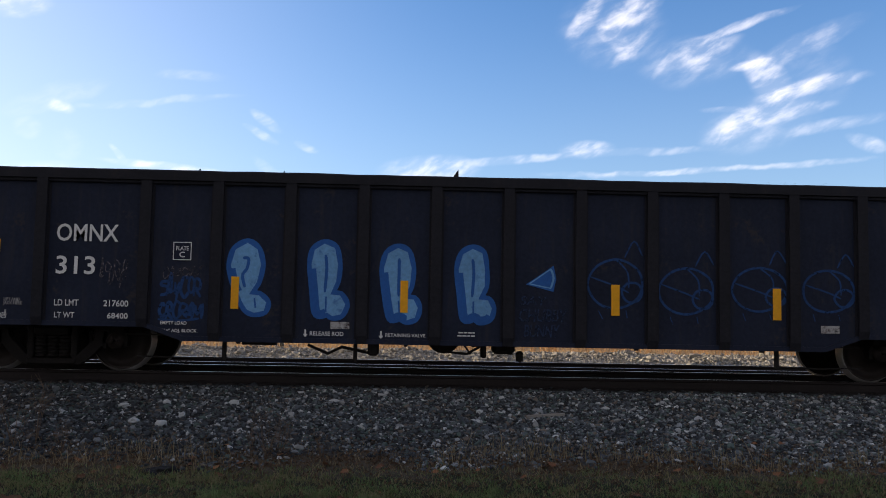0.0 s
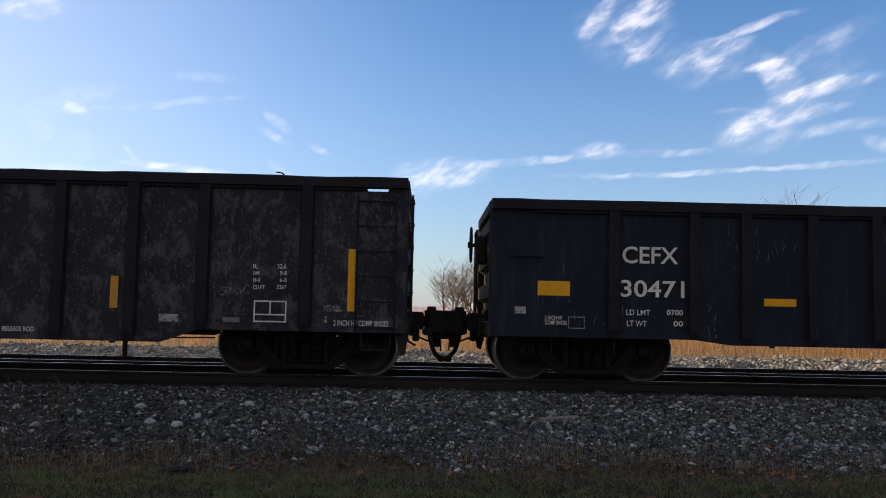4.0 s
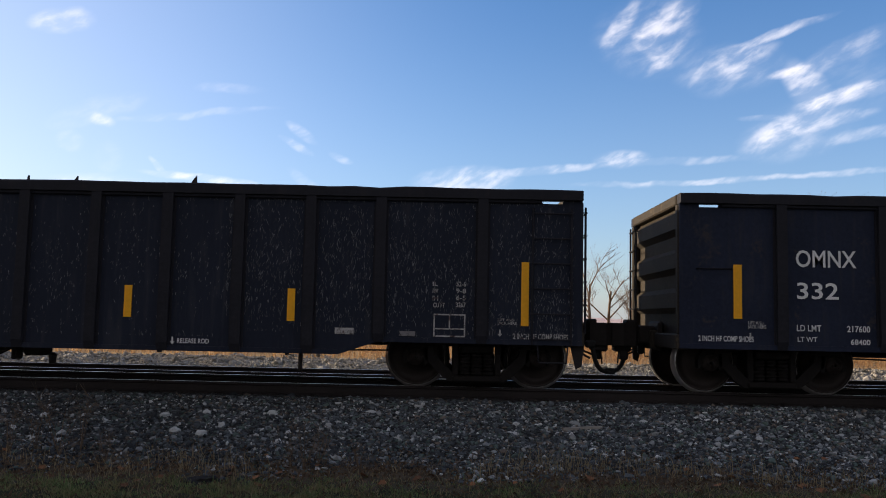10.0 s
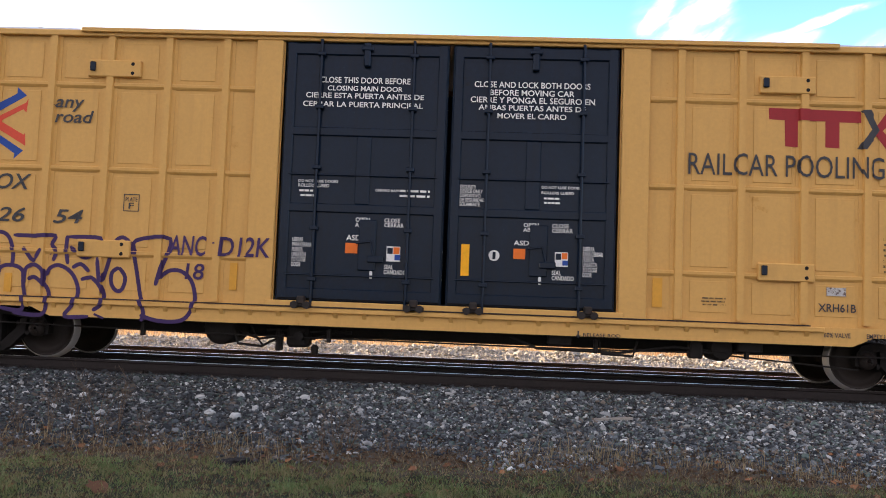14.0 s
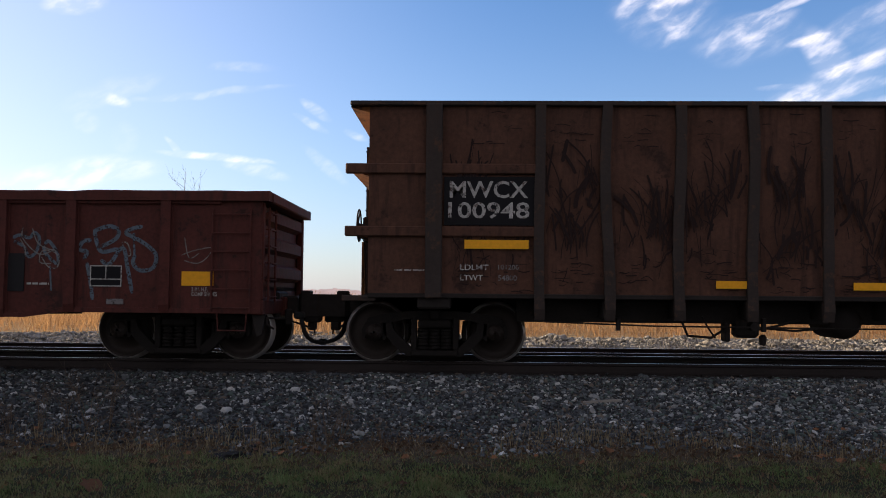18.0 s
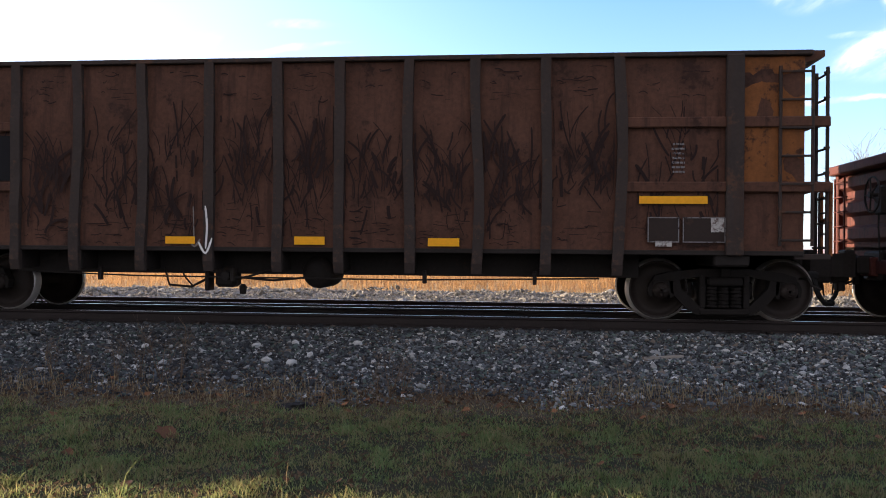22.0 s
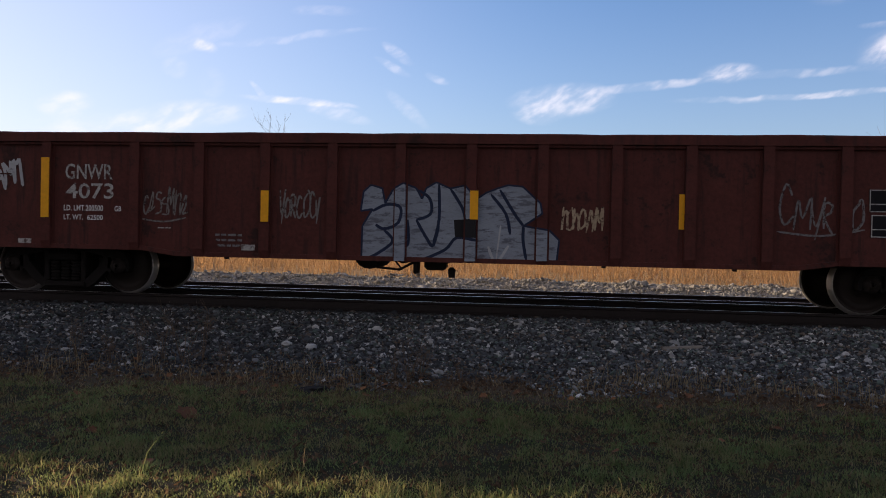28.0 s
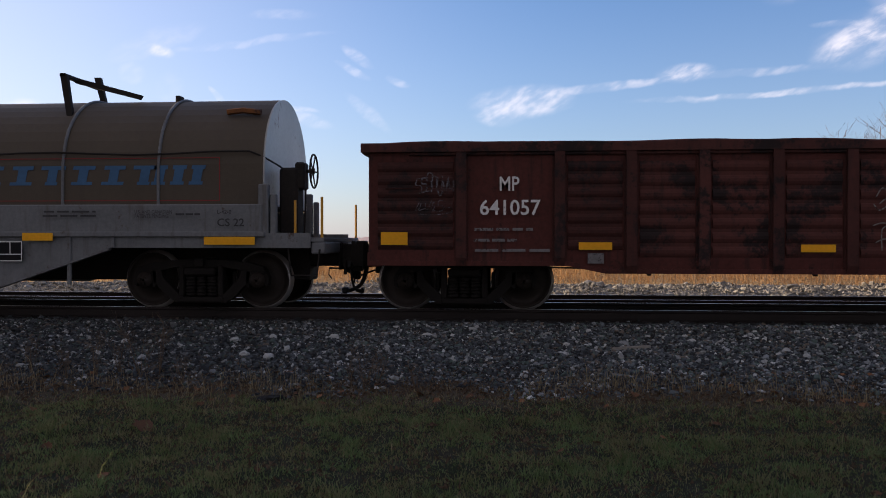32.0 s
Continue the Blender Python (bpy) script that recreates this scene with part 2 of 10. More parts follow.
def surface(name, colour, rough=0.7, metal=0.0, spread=0.25, grain=18.0, patch=1.2, bump=0.15, bump_scale=60.0,
            second=None, second_from=0.56, second_scale=2.0, streak=None, streak_amount=0.5, stretch=(1, 1, 1),
            space="Object", island=0.0, piece=0.0, gloss=0.28, worn=0.0):
    """A worn surface: a base colour with grain and broad patches, an optional second colour in blots, and vertical streaks."""
    m = bpy.data.materials.new(name)
    m.use_nodes = True
    n = Nodes(m.node_tree)
    at = n.add("ShaderNodeTexCoord").outputs[space]
    if stretch != (1, 1, 1):
        mp = n.add("ShaderNodeMapping", Scale=stretch)
        n.link(at, mp.inputs["Vector"])
        at = mp.outputs[0]
    if piece:  # each piece has its own stains
        shift = n.add("ShaderNodeVectorMath")
        roll = n.math("MULTIPLY", n.add("ShaderNodeObjectInfo").outputs["Random"], 61.0)
        n.link(at, shift.inputs[0]), n.link(roll, shift.inputs[1])
        at = shift.outputs[0]
    c = (*colour, 1)
    fine, broad = n.noise(at, grain, 6.0, 0.6), n.noise(at, patch, 4.0)
    vary = n.math("ADD", n.math("MULTIPLY", n.math("SUBTRACT", fine, 0.5), spread * 2.4), n.math("MULTIPLY", n.math("SUBTRACT", broad, 0.5), spread * 2.0))
    if island or piece:
        source = n.add("ShaderNodeNewGeometry").outputs["Random Per Island"] if island else n.add("ShaderNodeObjectInfo").outputs["Random"]
        vary = n.math("ADD", vary, n.math("MULTIPLY", n.math("SUBTRACT", source, 0.5), 2 * (island or piece)))
    hsv = n.add("ShaderNodeHueSaturation", Color=c)
    n.link(n.math("ADD", vary, 1.0), hsv.inputs["Value"])
    col = hsv.outputs[0]
    if second:
        mask = n.ramp(n.math("ADD", n.math("MULTIPLY", n.noise(at, second_scale, 8.0, 0.68), 0.75), n.math("MULTIPLY", fine, 0.25)), second_from, second_from + 0.09)
        col = n.mix(mask, col, (*second, 1))
    if streak:
        mp = n.add("ShaderNodeMapping", Scale=(9.0, 9.0, 0.9))
        n.link(n.add("ShaderNodeTexCoord").outputs[space], mp.inputs["Vector"])
        mask = n.ramp(n.math("ADD", n.math("MULTIPLY", n.noise(mp.outputs[0], 1.0, 5.0, 0.6), 0.7), n.math("MULTIPLY", broad, 0.3)), 0.5, 0.68)
        col = n.mix(n.math("MULTIPLY", mask, streak_amount), col, (*streak, 1))
    p = n.add("ShaderNodeBsdfPrincipled", Metallic=metal, Roughness=rough)
    p.inputs["Specular IOR Level"].default_value = gloss
    n.link(col, p.inputs["Base Color"])
    n.link(n.math("ADD", rough - 0.12, n.math("MULTIPLY", fine, 0.24), True), p.inputs["Roughness"])
    if bump:
        b = n.add("ShaderNodeBump", Strength=bump, Distance=0.02)
        n.link(n.math("ADD", n.noise(at, bump_scale, 4.0), n.math("MULTIPLY", broad, 2.0)), b.inputs["Height"])
        n.link(b.outputs[0], p.inputs["Normal"])
    if worn:  # thin paint, worn away in flecks so that the steel shows through
        left = n.math("ADD", n.math("MULTIPLY", n.noise(at, 9.0, 6.0, 0.7), 0.7), n.math("MULTIPLY", n.noise(at, 55.0, 3.0, 0.6), 0.3))
        n.link(n.ramp(left, worn - 0.09, worn + 0.09), p.inputs["Alpha"])
    n.link(p.outputs[0], n.add("ShaderNodeOutputMaterial").inputs["Surface"])
    return m


def hazy_glow(name, colour, glow):
    """A far backdrop whose own glow stands in for the pale air before it."""
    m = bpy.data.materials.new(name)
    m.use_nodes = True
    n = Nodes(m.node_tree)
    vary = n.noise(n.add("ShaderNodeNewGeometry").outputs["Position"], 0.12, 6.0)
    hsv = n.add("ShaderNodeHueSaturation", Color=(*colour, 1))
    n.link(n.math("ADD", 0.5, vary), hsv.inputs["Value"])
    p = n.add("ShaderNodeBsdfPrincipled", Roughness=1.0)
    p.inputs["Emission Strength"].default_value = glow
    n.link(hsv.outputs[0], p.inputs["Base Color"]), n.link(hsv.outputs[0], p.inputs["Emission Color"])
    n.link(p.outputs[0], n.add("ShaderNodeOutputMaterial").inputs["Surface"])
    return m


def blade_material(name, colour, spread, patch, second=None, second_scale=1.3, through_colour=(0.4, 0.3, 0.14)):
    """Thin leaves and blades that let some light through."""
    m = bpy.data.materials.new(name)
    m.use_nodes = True
    n = Nodes(m.node_tree)
    at = n.add("ShaderNodeNewGeometry")
    broad = n.noise(at.outputs["Position"], patch, 4.0)
    hsv = n.add("ShaderNodeHueSaturation", Color=(*colour, 1))
    n.link(n.math("ADD", 1.0 - spread, n.math("ADD", n.math("MULTIPLY", at.outputs["Random Per Island"], spread), n.math("MULTIPLY", broad, spread))), hsv.inputs["Value"])
    col = hsv.outputs[0]
    if second:
        col = n.mix(n.ramp(n.math("ADD", n.math("MULTIPLY", n.noise(at.outputs["Position"], second_scale, 4.0), 0.7), n.math("MULTIPLY", at.outputs["Random Per Island"], 0.3)), 0.46, 0.6), col, (*second, 1))
    d, t, s = n.add("ShaderNodeBsdfDiffuse"), n.add("ShaderNodeBsdfTranslucent"), n.add("ShaderNodeMixShader", Fac=0.5)
    n.link(col, d.inputs[0]), n.link(n.mix(0.5, col, (*through_colour, 1)), t.inputs[0])
    n.link(d.outputs[0], s.inputs[1]), n.link(t.outputs[0], s.inputs[2])
    n.link(s.outputs[0], n.add("ShaderNodeOutputMaterial").inputs["Surface"])
    return m


black_paint = surface("black_car_paint", (0.016, 0.021, 0.040), 0.66, spread=0.42, second=(0.037, 0.034, 0.036), second_from=0.56, second_scale=1.6, streak=(0.032, 0.033, 0.040), streak_amount=0.6, bump=0.3, bump_scale=9.0, gloss=0.16)
black_stake = surface("brownish_black_stakes", (0.019, 0.019, 0.024), 0.72, spread=0.4, second=(0.031, 0.026, 0.026), second_from=0.56, second_scale=2.4, streak=(0.035, 0.032, 0.033), streak_amount=0.5, bump=0.3, bump_scale=9.0, gloss=0.16)
worn_black = surface("scuffed_black_paint", (0.015, 0.019, 0.032), 0.68, second=(0.05, 0.052, 0.058), second_from=0.6, second_scale=5.0, streak=(0.045, 0.047, 0.056), streak_amount=0.5, stretch=(1, 1, 0.35), gloss=0.16)
dusty_end = surface("dusty_brown_black_paint", (0.040, 0.034, 0.027), 0.8, spread=0.4, second=(0.07, 0.055, 0.038), second_from=0.55, second_scale=3.0, streak=(0.025, 0.022, 0.02), streak_amount=0.5, gloss=0.12)
grey_black = surface("dusty_black_paint", (0.027, 0.030, 0.040), 0.75, spread=0.4, second=(0.080, 0.076, 0.074), second_from=0.49, second_scale=3.0, streak=(0.05, 0.052, 0.058), streak_amount=0.4, stretch=(1, 1, 0.7), gloss=0.16)
oxide_paint = surface("oxide_red_paint", (0.088, 0.0255, 0.0205), 0.72, spread=0.42, second=(0.036, 0.016, 0.014), second_from=0.54, second_scale=1.7, streak=(0.030, 0.015, 0.014), streak_amount=0.8, bump=0.3, bump_scale=9.0, gloss=0.2)
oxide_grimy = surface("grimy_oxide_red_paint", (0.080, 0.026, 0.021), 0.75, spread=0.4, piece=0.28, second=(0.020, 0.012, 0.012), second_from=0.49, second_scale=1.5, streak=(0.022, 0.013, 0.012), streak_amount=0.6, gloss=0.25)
brown_rust = surface("rusted_brown_steel", (0.092, 0.042, 0.027), 0.82, spread=0.5, second=(0.040, 0.019, 0.014), second_from=0.53, second_scale=1.5, streak=(0.034, 0.016, 0.012), streak_amount=0.7)
orange_rust = surface("orange_rusted_steel", (0.215, 0.080, 0.024), 0.82, spread=0.4, second=(0.05, 0.022, 0.014), second_from=0.5, streak=(0.08, 0.034, 0.018), streak_amount=0.5)
post_brown = surface("dark_rusted_stake", (0.040, 0.030, 0.026), 0.78, spread=0.4, second=(0.085, 0.044, 0.028), second_from=0.53, second_scale=2.6, streak=(0.05, 0.028, 0.02), streak_amount=0.6)
yellow_paint = surface("yellow_boxcar_paint", (0.595, 0.335, 0.095), 0.55, spread=0.10, second=(0.49, 0.25, 0.055), second_from=0.58, second_scale=1.3, streak=(0.50, 0.28, 0.08), streak_amount=0.45, bump=0.05)
door_paint = surface("navy_door_paint", (0.004, 0.011, 0.024), 0.22, second=(0.007, 0.009, 0.013), second_from=0.6, streak=(0.009, 0.010, 0.013), streak_amount=0.35, patch=0.9, bump=0.18, bump_scale=2.2, gloss=0.17)
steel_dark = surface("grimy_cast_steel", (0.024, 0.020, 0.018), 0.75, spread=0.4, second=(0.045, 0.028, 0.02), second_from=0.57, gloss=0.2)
truck_steel = surface("brown_cast_truck_steel", (0.016, 0.0135, 0.012), 0.8, spread=0.35, second=(0.026, 0.019, 0.015), second_from=0.55, gloss=0.15)
wheel_steel = surface("brown_wheel_steel", (0.032, 0.024, 0.02), 0.6, 0.3, spread=0.3, second=(0.03, 0.022, 0.018))
bright_steel = surface("polished_tread_steel", (0.50, 0.47, 0.45), 0.35, 0.6, spread=0.1, bump=0.03)
rail_steel = surface("rusty_rail_steel", (0.027, 0.021, 0.019), 0.8, 0.0, spread=0.35, second=(0.024, 0.019, 0.018), gloss=0.25)
zinc = surface("galvanised_steel", (0.34, 0.33, 0.32), 0.5, 0.6, spread=0.2)
rubber = surface("black_rubber", (0.02, 0.02, 0.02), 0.75, bump=0.05)
white_paint = surface("white_stencil_paint", (0.72, 0.72, 0.70), 0.6, spread=0.15, second=(0.26, 0.26, 0.27), second_from=0.6, second_scale=12.0, bump=0.03, worn=0.33)
faded_white = surface("faded_white_paint", (0.42, 0.41, 0.39), 0.7, spread=0.3, second=(0.11, 0.075, 0.068), second_from=0.51, second_scale=11.0, bump=0.03, worn=0.41)
grimy_panel = surface("grimy_black_panel", (0.026, 0.017, 0.014), 0.75, spread=0.35, second=(0.05, 0.028, 0.02), second_from=0.56, second_scale=5.0, bump=0.05)
faded_green = surface("faded_green_paint", (0.13, 0.19, 0.075), 0.7, spread=0.25, second=(0.2, 0.09, 0.035), second_from=0.6, second_scale=9.0, bump=0.03)
faded_cream = surface("faded_cream_paint", (0.40, 0.31, 0.21), 0.7, spread=0.3, second=(0.12, 0.06, 0.045), second_from=0.5, second_scale=11.0, bump=0.03, worn=0.41)
reflector_yellow = surface("yellow_reflective_tape", (0.88, 0.40, 0.007), 0.4, spread=0.16, second=(0.14, 0.065, 0.018), second_from=0.655, second_scale=9.0, bump=0.03)
reflector_faded = surface("faded_yellow_tape", (0.62, 0.30, 0.035), 0.5, spread=0.15, bump=0.03)
faded_letter = surface("faded_brown_lettering", (0.10, 0.065, 0.035), 0.65, spread=0.25, bump=0.03, worn=0.48)
dark_letter = surface("dark_grey_lettering", (0.045, 0.045, 0.05), 0.6, spread=0.15, bump=0.03)
logo_red = surface("dull_red_lettering", (0.30, 0.022, 0.026), 0.6, spread=0.12, bump=0.03)
logo_blue = surface("blue_lettering", (0.015, 0.06, 0.27), 0.6, spread=0.12, bump=0.03)
logo_pale_blue = surface("weathered_blue_lettering", (0.045, 0.125, 0.24), 0.6, spread=0.2, bump=0.03)
bright_red = surface("orange_red_lettering", (0.62, 0.07, 0.035), 0.6, spread=0.12, bump=0.03)
orange_decal = surface("orange_decal", (0.75, 0.16, 0.02), 0.6, spread=0.1, bump=0.03)
yellow_decal = surface("bright_yellow_decal", (0.80, 0.60, 0.03), 0.55, spread=0.08, bump=0.03)
black_decal = surface("black_decal", (0.012, 0.012, 0.014), 0.6, spread=0.15, bump=0.03, gloss=0.1)
pale_blue_spray = surface("pale_blue_spray_paint", (0.15, 0.35, 0.60), 0.7, spread=0.3, second=(0.08, 0.21, 0.46), second_from=0.55, second_scale=6.0, bump=0.04)
blue_spray = surface("deep_blue_spray_paint", (0.02, 0.11, 0.36), 0.7, spread=0.25, bump=0.04)
dim_blue_spray = surface("thin_blue_spray_paint", (0.013, 0.052, 0.155), 0.7, spread=0.5, bump=0.04, worn=0.38)
faint_blue_spray = surface("faint_blue_spray_paint", (0.016, 0.032, 0.075), 0.7, spread=0.5, bump=0.04, worn=0.44)
dusty_blue_spray = surface("dusty_blue_spray_paint", (0.095, 0.125, 0.155), 0.7, spread=0.4, bump=0.04, worn=0.43)
ghost_spray = surface("almost_gone_spray_paint", (0.12, 0.11, 0.12), 0.7, spread=0.4, bump=0.04, worn=0.49)
worn_spray = surface("worn_grey_spray_paint", (0.33, 0.36, 0.41), 0.65, spread=0.3, second=(0.15, 0.15, 0.17), second_from=0.52, second_scale=5.0, bump=0.04, worn=0.44)
silver_spray = surface("silver_spray_paint", (0.42, 0.44, 0.46), 0.55, spread=0.25, second=(0.22, 0.22, 0.23), second_from=0.56, second_scale=7.0, bump=0.04)
pale_spray = surface("thin_pale_spray_paint", (0.17, 0.16, 0.16), 0.7, spread=0.4, bump=0.04, worn=0.42)
thin_white_spray = surface("thin_white_spray_paint", (0.19, 0.175, 0.165), 0.7, spread=0.4, second=(0.12, 0.10, 0.10), second_from=0.55, second_scale=7.0, bump=0.04, worn=0.42)
purple_spray = surface("dark_violet_spray_paint", (0.045, 0.022, 0.085), 0.7, spread=0.25, bump=0.04)
black_spray = surface("black_spray_paint", (0.012, 0.012, 0.014), 0.7, spread=0.25, bump=0.04)
navy_spray = surface("navy_spray_outline", (0.012, 0.022, 0.055), 0.7, spread=0.3, bump=0.04)
streaked_spray = surface("streaky_silver_spray_paint", (0.25, 0.29, 0.34), 0.6, spread=0.3, second=(0.12, 0.13, 0.16), second_from=0.5, second_scale=3.0, stretch=(1.2, 1, 5.0), bump=0.04)
scuff_grey = surface("scuffed_bare_paint", (0.12, 0.125, 0.13), 0.7, spread=0.4, island=0.7, bump=0.04)
dark_scrape = surface("dark_scraped_rust", (0.020, 0.009, 0.008), 0.8, spread=0.35, bump=0.05)
coil_cover = surface("weathered_brown_cover", (0.085, 0.068, 0.05), 0.62, 0.1, spread=0.15, second=(0.07, 0.055, 0.042), second_from=0.6, streak=(0.07, 0.055, 0.045), streak_amount=0.4)
coil_grey = surface("dirty_white_car_paint", (0.155, 0.163, 0.17), 0.65, spread=0.3, second=(0.075, 0.055, 0.045), second_from=0.56, streak=(0.085, 0.07, 0.06), streak_amount=0.6)
pale_end = surface("pale_weathered_end_sheet", (0.56, 0.55, 0.52), 0.6, spread=0.12, second=(0.36, 0.27, 0.15), second_from=0.6, second_scale=1.6, streak=(0.42, 0.36, 0.27), streak_amount=0.4, bump=0.05)
bare_metal = surface("pale_scuffed_metal", (0.48, 0.47, 0.45), 0.5, 0.4, spread=0.2, second=(0.2, 0.15, 0.12), second_from=0.58)

# ---- mesh tools ----


class Form:
    """A mesh under construction."""

    def __init__(self):
        self.v, self.f = [], []

    def block(self, x0, x1, y0, y1, z0, z1, c=0.0):
        """A box, with its edges chamfered by c."""
        cx, cy, cz = (x0 + x1) / 2, (y0 + y1) / 2, (z0 + z1) / 2
        hx, hy, hz = abs(x1 - x0) / 2, abs(y1 - y0) / 2, abs(z1 - z0) / 2
        k = len(self.v)
        if c <= 0:
            self.v += [(cx + a * hx, cy + b * hy, cz + d * hz) for a in (-1, 1) for b in (-1, 1) for d in (-1, 1)]
            self.f += [tuple(k + i for i in q) for q in ((0, 1, 3, 2), (4, 6, 7, 5), (0, 4, 5, 1), (2, 3, 7, 6), (0, 2, 6, 4), (1, 5, 7, 3))]
            return self
        c = min(c, hx * 0.9, hy * 0.9, hz * 0.9)
        at = {}
        for a in (-1, 1):
            for b in (-1, 1):
                for d in (-1, 1):
                    for w, p in enumerate(((hx, hy - c, hz - c), (hx - c, hy, hz - c), (hx - c, hy - c, hz))):
                        at[a, b, d, w] = len(self.v)
                        self.v.append((cx + a * p[0], cy + b * p[1], cz + d * p[2]))
        faces = []
        for s in (-1, 1):
            faces.append([at[s, -1, -1, 0], at[s, 1, -1, 0], at[s, 1, 1, 0], at[s, -1, 1, 0]])
            faces.append([at[-1, s, -1, 1], at[1, s, -1, 1], at[1, s, 1, 1], at[-1, s, 1, 1]])
            faces.append([at[-1, -1, s, 2], at[1, -1, s, 2], at[1, 1, s, 2], at[-1, 1, s, 2]])
            for r in (-1, 1):
                faces.append([at[s, r, -1, 0], at[s, r, 1, 0], at[s, r, 1, 1], at[s, r, -1, 1]])
                faces.append([at[s, -1, r, 0], at[s, 1, r, 0], at[s, 1, r, 2], at[s, -1, r, 2]])
                faces.append([at[-1, s, r, 1], at[1, s, r, 1], at[1, s, r, 2], at[-1, s, r, 2]])
                for q in (-1, 1):
                    faces.append([at[s, r, q, 0], at[s, r, q, 1], at[s, r, q, 2]])
        mid = Vector((cx, cy, cz))
        for face in faces:
            p = [Vector(self.v[i]) for i in face]
            if (p[1] - p[0]).cross(p[2] - p[0]).dot(p[0] + p[1] + p[2] - 3 * mid) < 0:
                face.reverse()
            self.f.append(tuple(face))
        return self

    def prism(self, outline, a0, a1, axis="y"):
        """A closed outline pushed along an axis. In the outline: x and z for axis y, y and z for axis x, x and y for axis z."""
        def spot(p, a):
            return {"y": (p[0], a, p[1]), "x": (a, p[0], p[1]), "z": (p[0], p[1], a)}[axis]
        area = sum(p[0] * q[1] - q[0] * p[1] for p, q in zip(outline, outline[1:] + outline[:1]))
        flip = (area > 0) == (axis == "y")
        if a0 > a1:
            a0, a1 = a1, a0
        k, m = len(self.v), len(outline)
        self.v += [spot(p, a0) for p in outline] + [spot(p, a1) for p in outline]
        cap0, cap1 = tuple(k + i for i in range(m)), tuple(k + m + i for i in range(m))
        sides = [(k + i, k + (i + 1) % m, k + m + (i + 1) % m, k + m + i) for i in range(m)]
        if flip:
            self.f += [cap0, cap1[::-1]] + [s[::-1] for s in sides]
        else:
            self.f += [cap0[::-1], cap1] + sides
        return self

    def tube(self, points, radius, sides=6, end_radius=None):
        """A round bar along points."""
        pts = [Vector(p) for p in points]
        k, m = len(self.v), len(pts)
        ref = Vector((0.31, 0.52, 0.8)).normalized()
        for i, p in enumerate(pts):
            d = (pts[min(i + 1, m - 1)] - pts[max(i - 1, 0)]).normalized()
            u = d.cross(ref).normalized()
            w = d.cross(u)
            r = radius if end_radius is None else radius + (end_radius - radius) * i / (m - 1)
            self.v += [tuple(p + (u * math.cos(2 * math.pi * j / sides) + w * math.sin(2 * math.pi * j / sides)) * r) for j in range(sides)]
        for i in range(m - 1):
            for j in range(sides):
                a, b = k + i * sides + j, k + i * sides + (j + 1) % sides
                self.f.append((a, b, b + sides, a + sides))
        self.f.append(tuple(k + j for j in reversed(range(sides))))
        self.f.append(tuple(k + (m - 1) * sides + j for j in range(sides)))
        return self

    def turned(self, profile, centre, axis="y", sides=24):
        """A profile of (place along the axis, radius) turned round an axis."""
        k, m = len(self.v), len(profile)
        for a, r in profile:
            for j in range(sides):
                c, s = r * math.cos(2 * math.pi * j / sides), r * math.sin(2 * math.pi * j / sides)
                p = {"y": (c, a, s), "x": (a, c, s), "z": (c, s, a)}[axis]
                self.v.append((centre[0] + p[0], centre[1] + p[1], centre[2] + p[2]))
        for i in range(m - 1):
            for j in range(sides):
                a, b = k + i * sides + j, k + i * sides + (j + 1) % sides
                q = (a, a + sides, b + sides, b)
                self.f.append(q if axis == "y" else q[::-1])
        for i in (0, m - 1):
            if profile[i][1] > 1e-4:
                self.f.append(tuple(k + i * sides + j for j in range(sides)))
        return self

    def ribbon(self, points, width, y, closed=False):
        """A flat painted stroke through points (x, z) on the plane y, facing -y."""
        pts = [Vector(p) for p in points]
        m = len(pts)
        if m > 2:  # smoothed
            out = []
            for i in range(m if closed else m - 1):
                p0, p1 = pts[(i - 1) % m] if closed or i else pts[0], pts[i]
                p2, p3 = pts[(i + 1) % m], pts[(i + 2) % m] if closed or i + 2 < m else pts[-1]
                for s in (0, 0.25, 0.5, 0.75):
                    out.append(0.5 * (2 * p1 + (p2 - p0) * s + (2 * p0 - 5 * p1 + 4 * p2 - p3) * s * s + (3 * p1 - p0 - 3 * p2 + p3) * s ** 3))
            pts = out + ([] if closed else [pts[-1]])
        m, k = len(pts), len(self.v)
        for i, p in enumerate(pts):
            d = (pts[(i + 1) % m if closed else min(i + 1, m - 1)] - pts[(i - 1) % m if closed else max(i - 1, 0)]).normalized()
            side = Vector((-d.y, d.x)) * width * 0.5
            w = 1.0 if closed else min(1.0, 0.55 + 0.45 * min(i, m - 1 - i))
            self.v += [(p.x + side.x * w, y - 0.00004 * (i % 80), p.y + side.y * w), (p.x - side.x * w, y - 0.00004 * (i % 80), p.y - side.y * w)]
        for i in range(m if closed else m - 1):
            a, b = k + 2 * i, k + 2 * ((i + 1) % m)
            self.f.append((a, a + 1, b + 1, b))
        return self

    def patch(self, outline, y):
        """A flat painted area with the outline (x, z) on the plane y."""
        k = len(self.v)
        area = sum(p[0] * q[1] - q[0] * p[1] for p, q in zip(outline, outline[1:] + outline[:1]))
        pts = outline if area > 0 else outline[::-1]
        self.v += [(x, y, z) for x, z in pts]
        self.f.append(tuple(k + i for i in range(len(pts))))
        return self

    def mesh(self, name, material, smooth=False):
        me = bpy.data.meshes.new(name)
        me.from_pydata(self.v, [], self.f)
        me.materials.append(material)
        if smooth:
            me.shade_smooth()
        return me


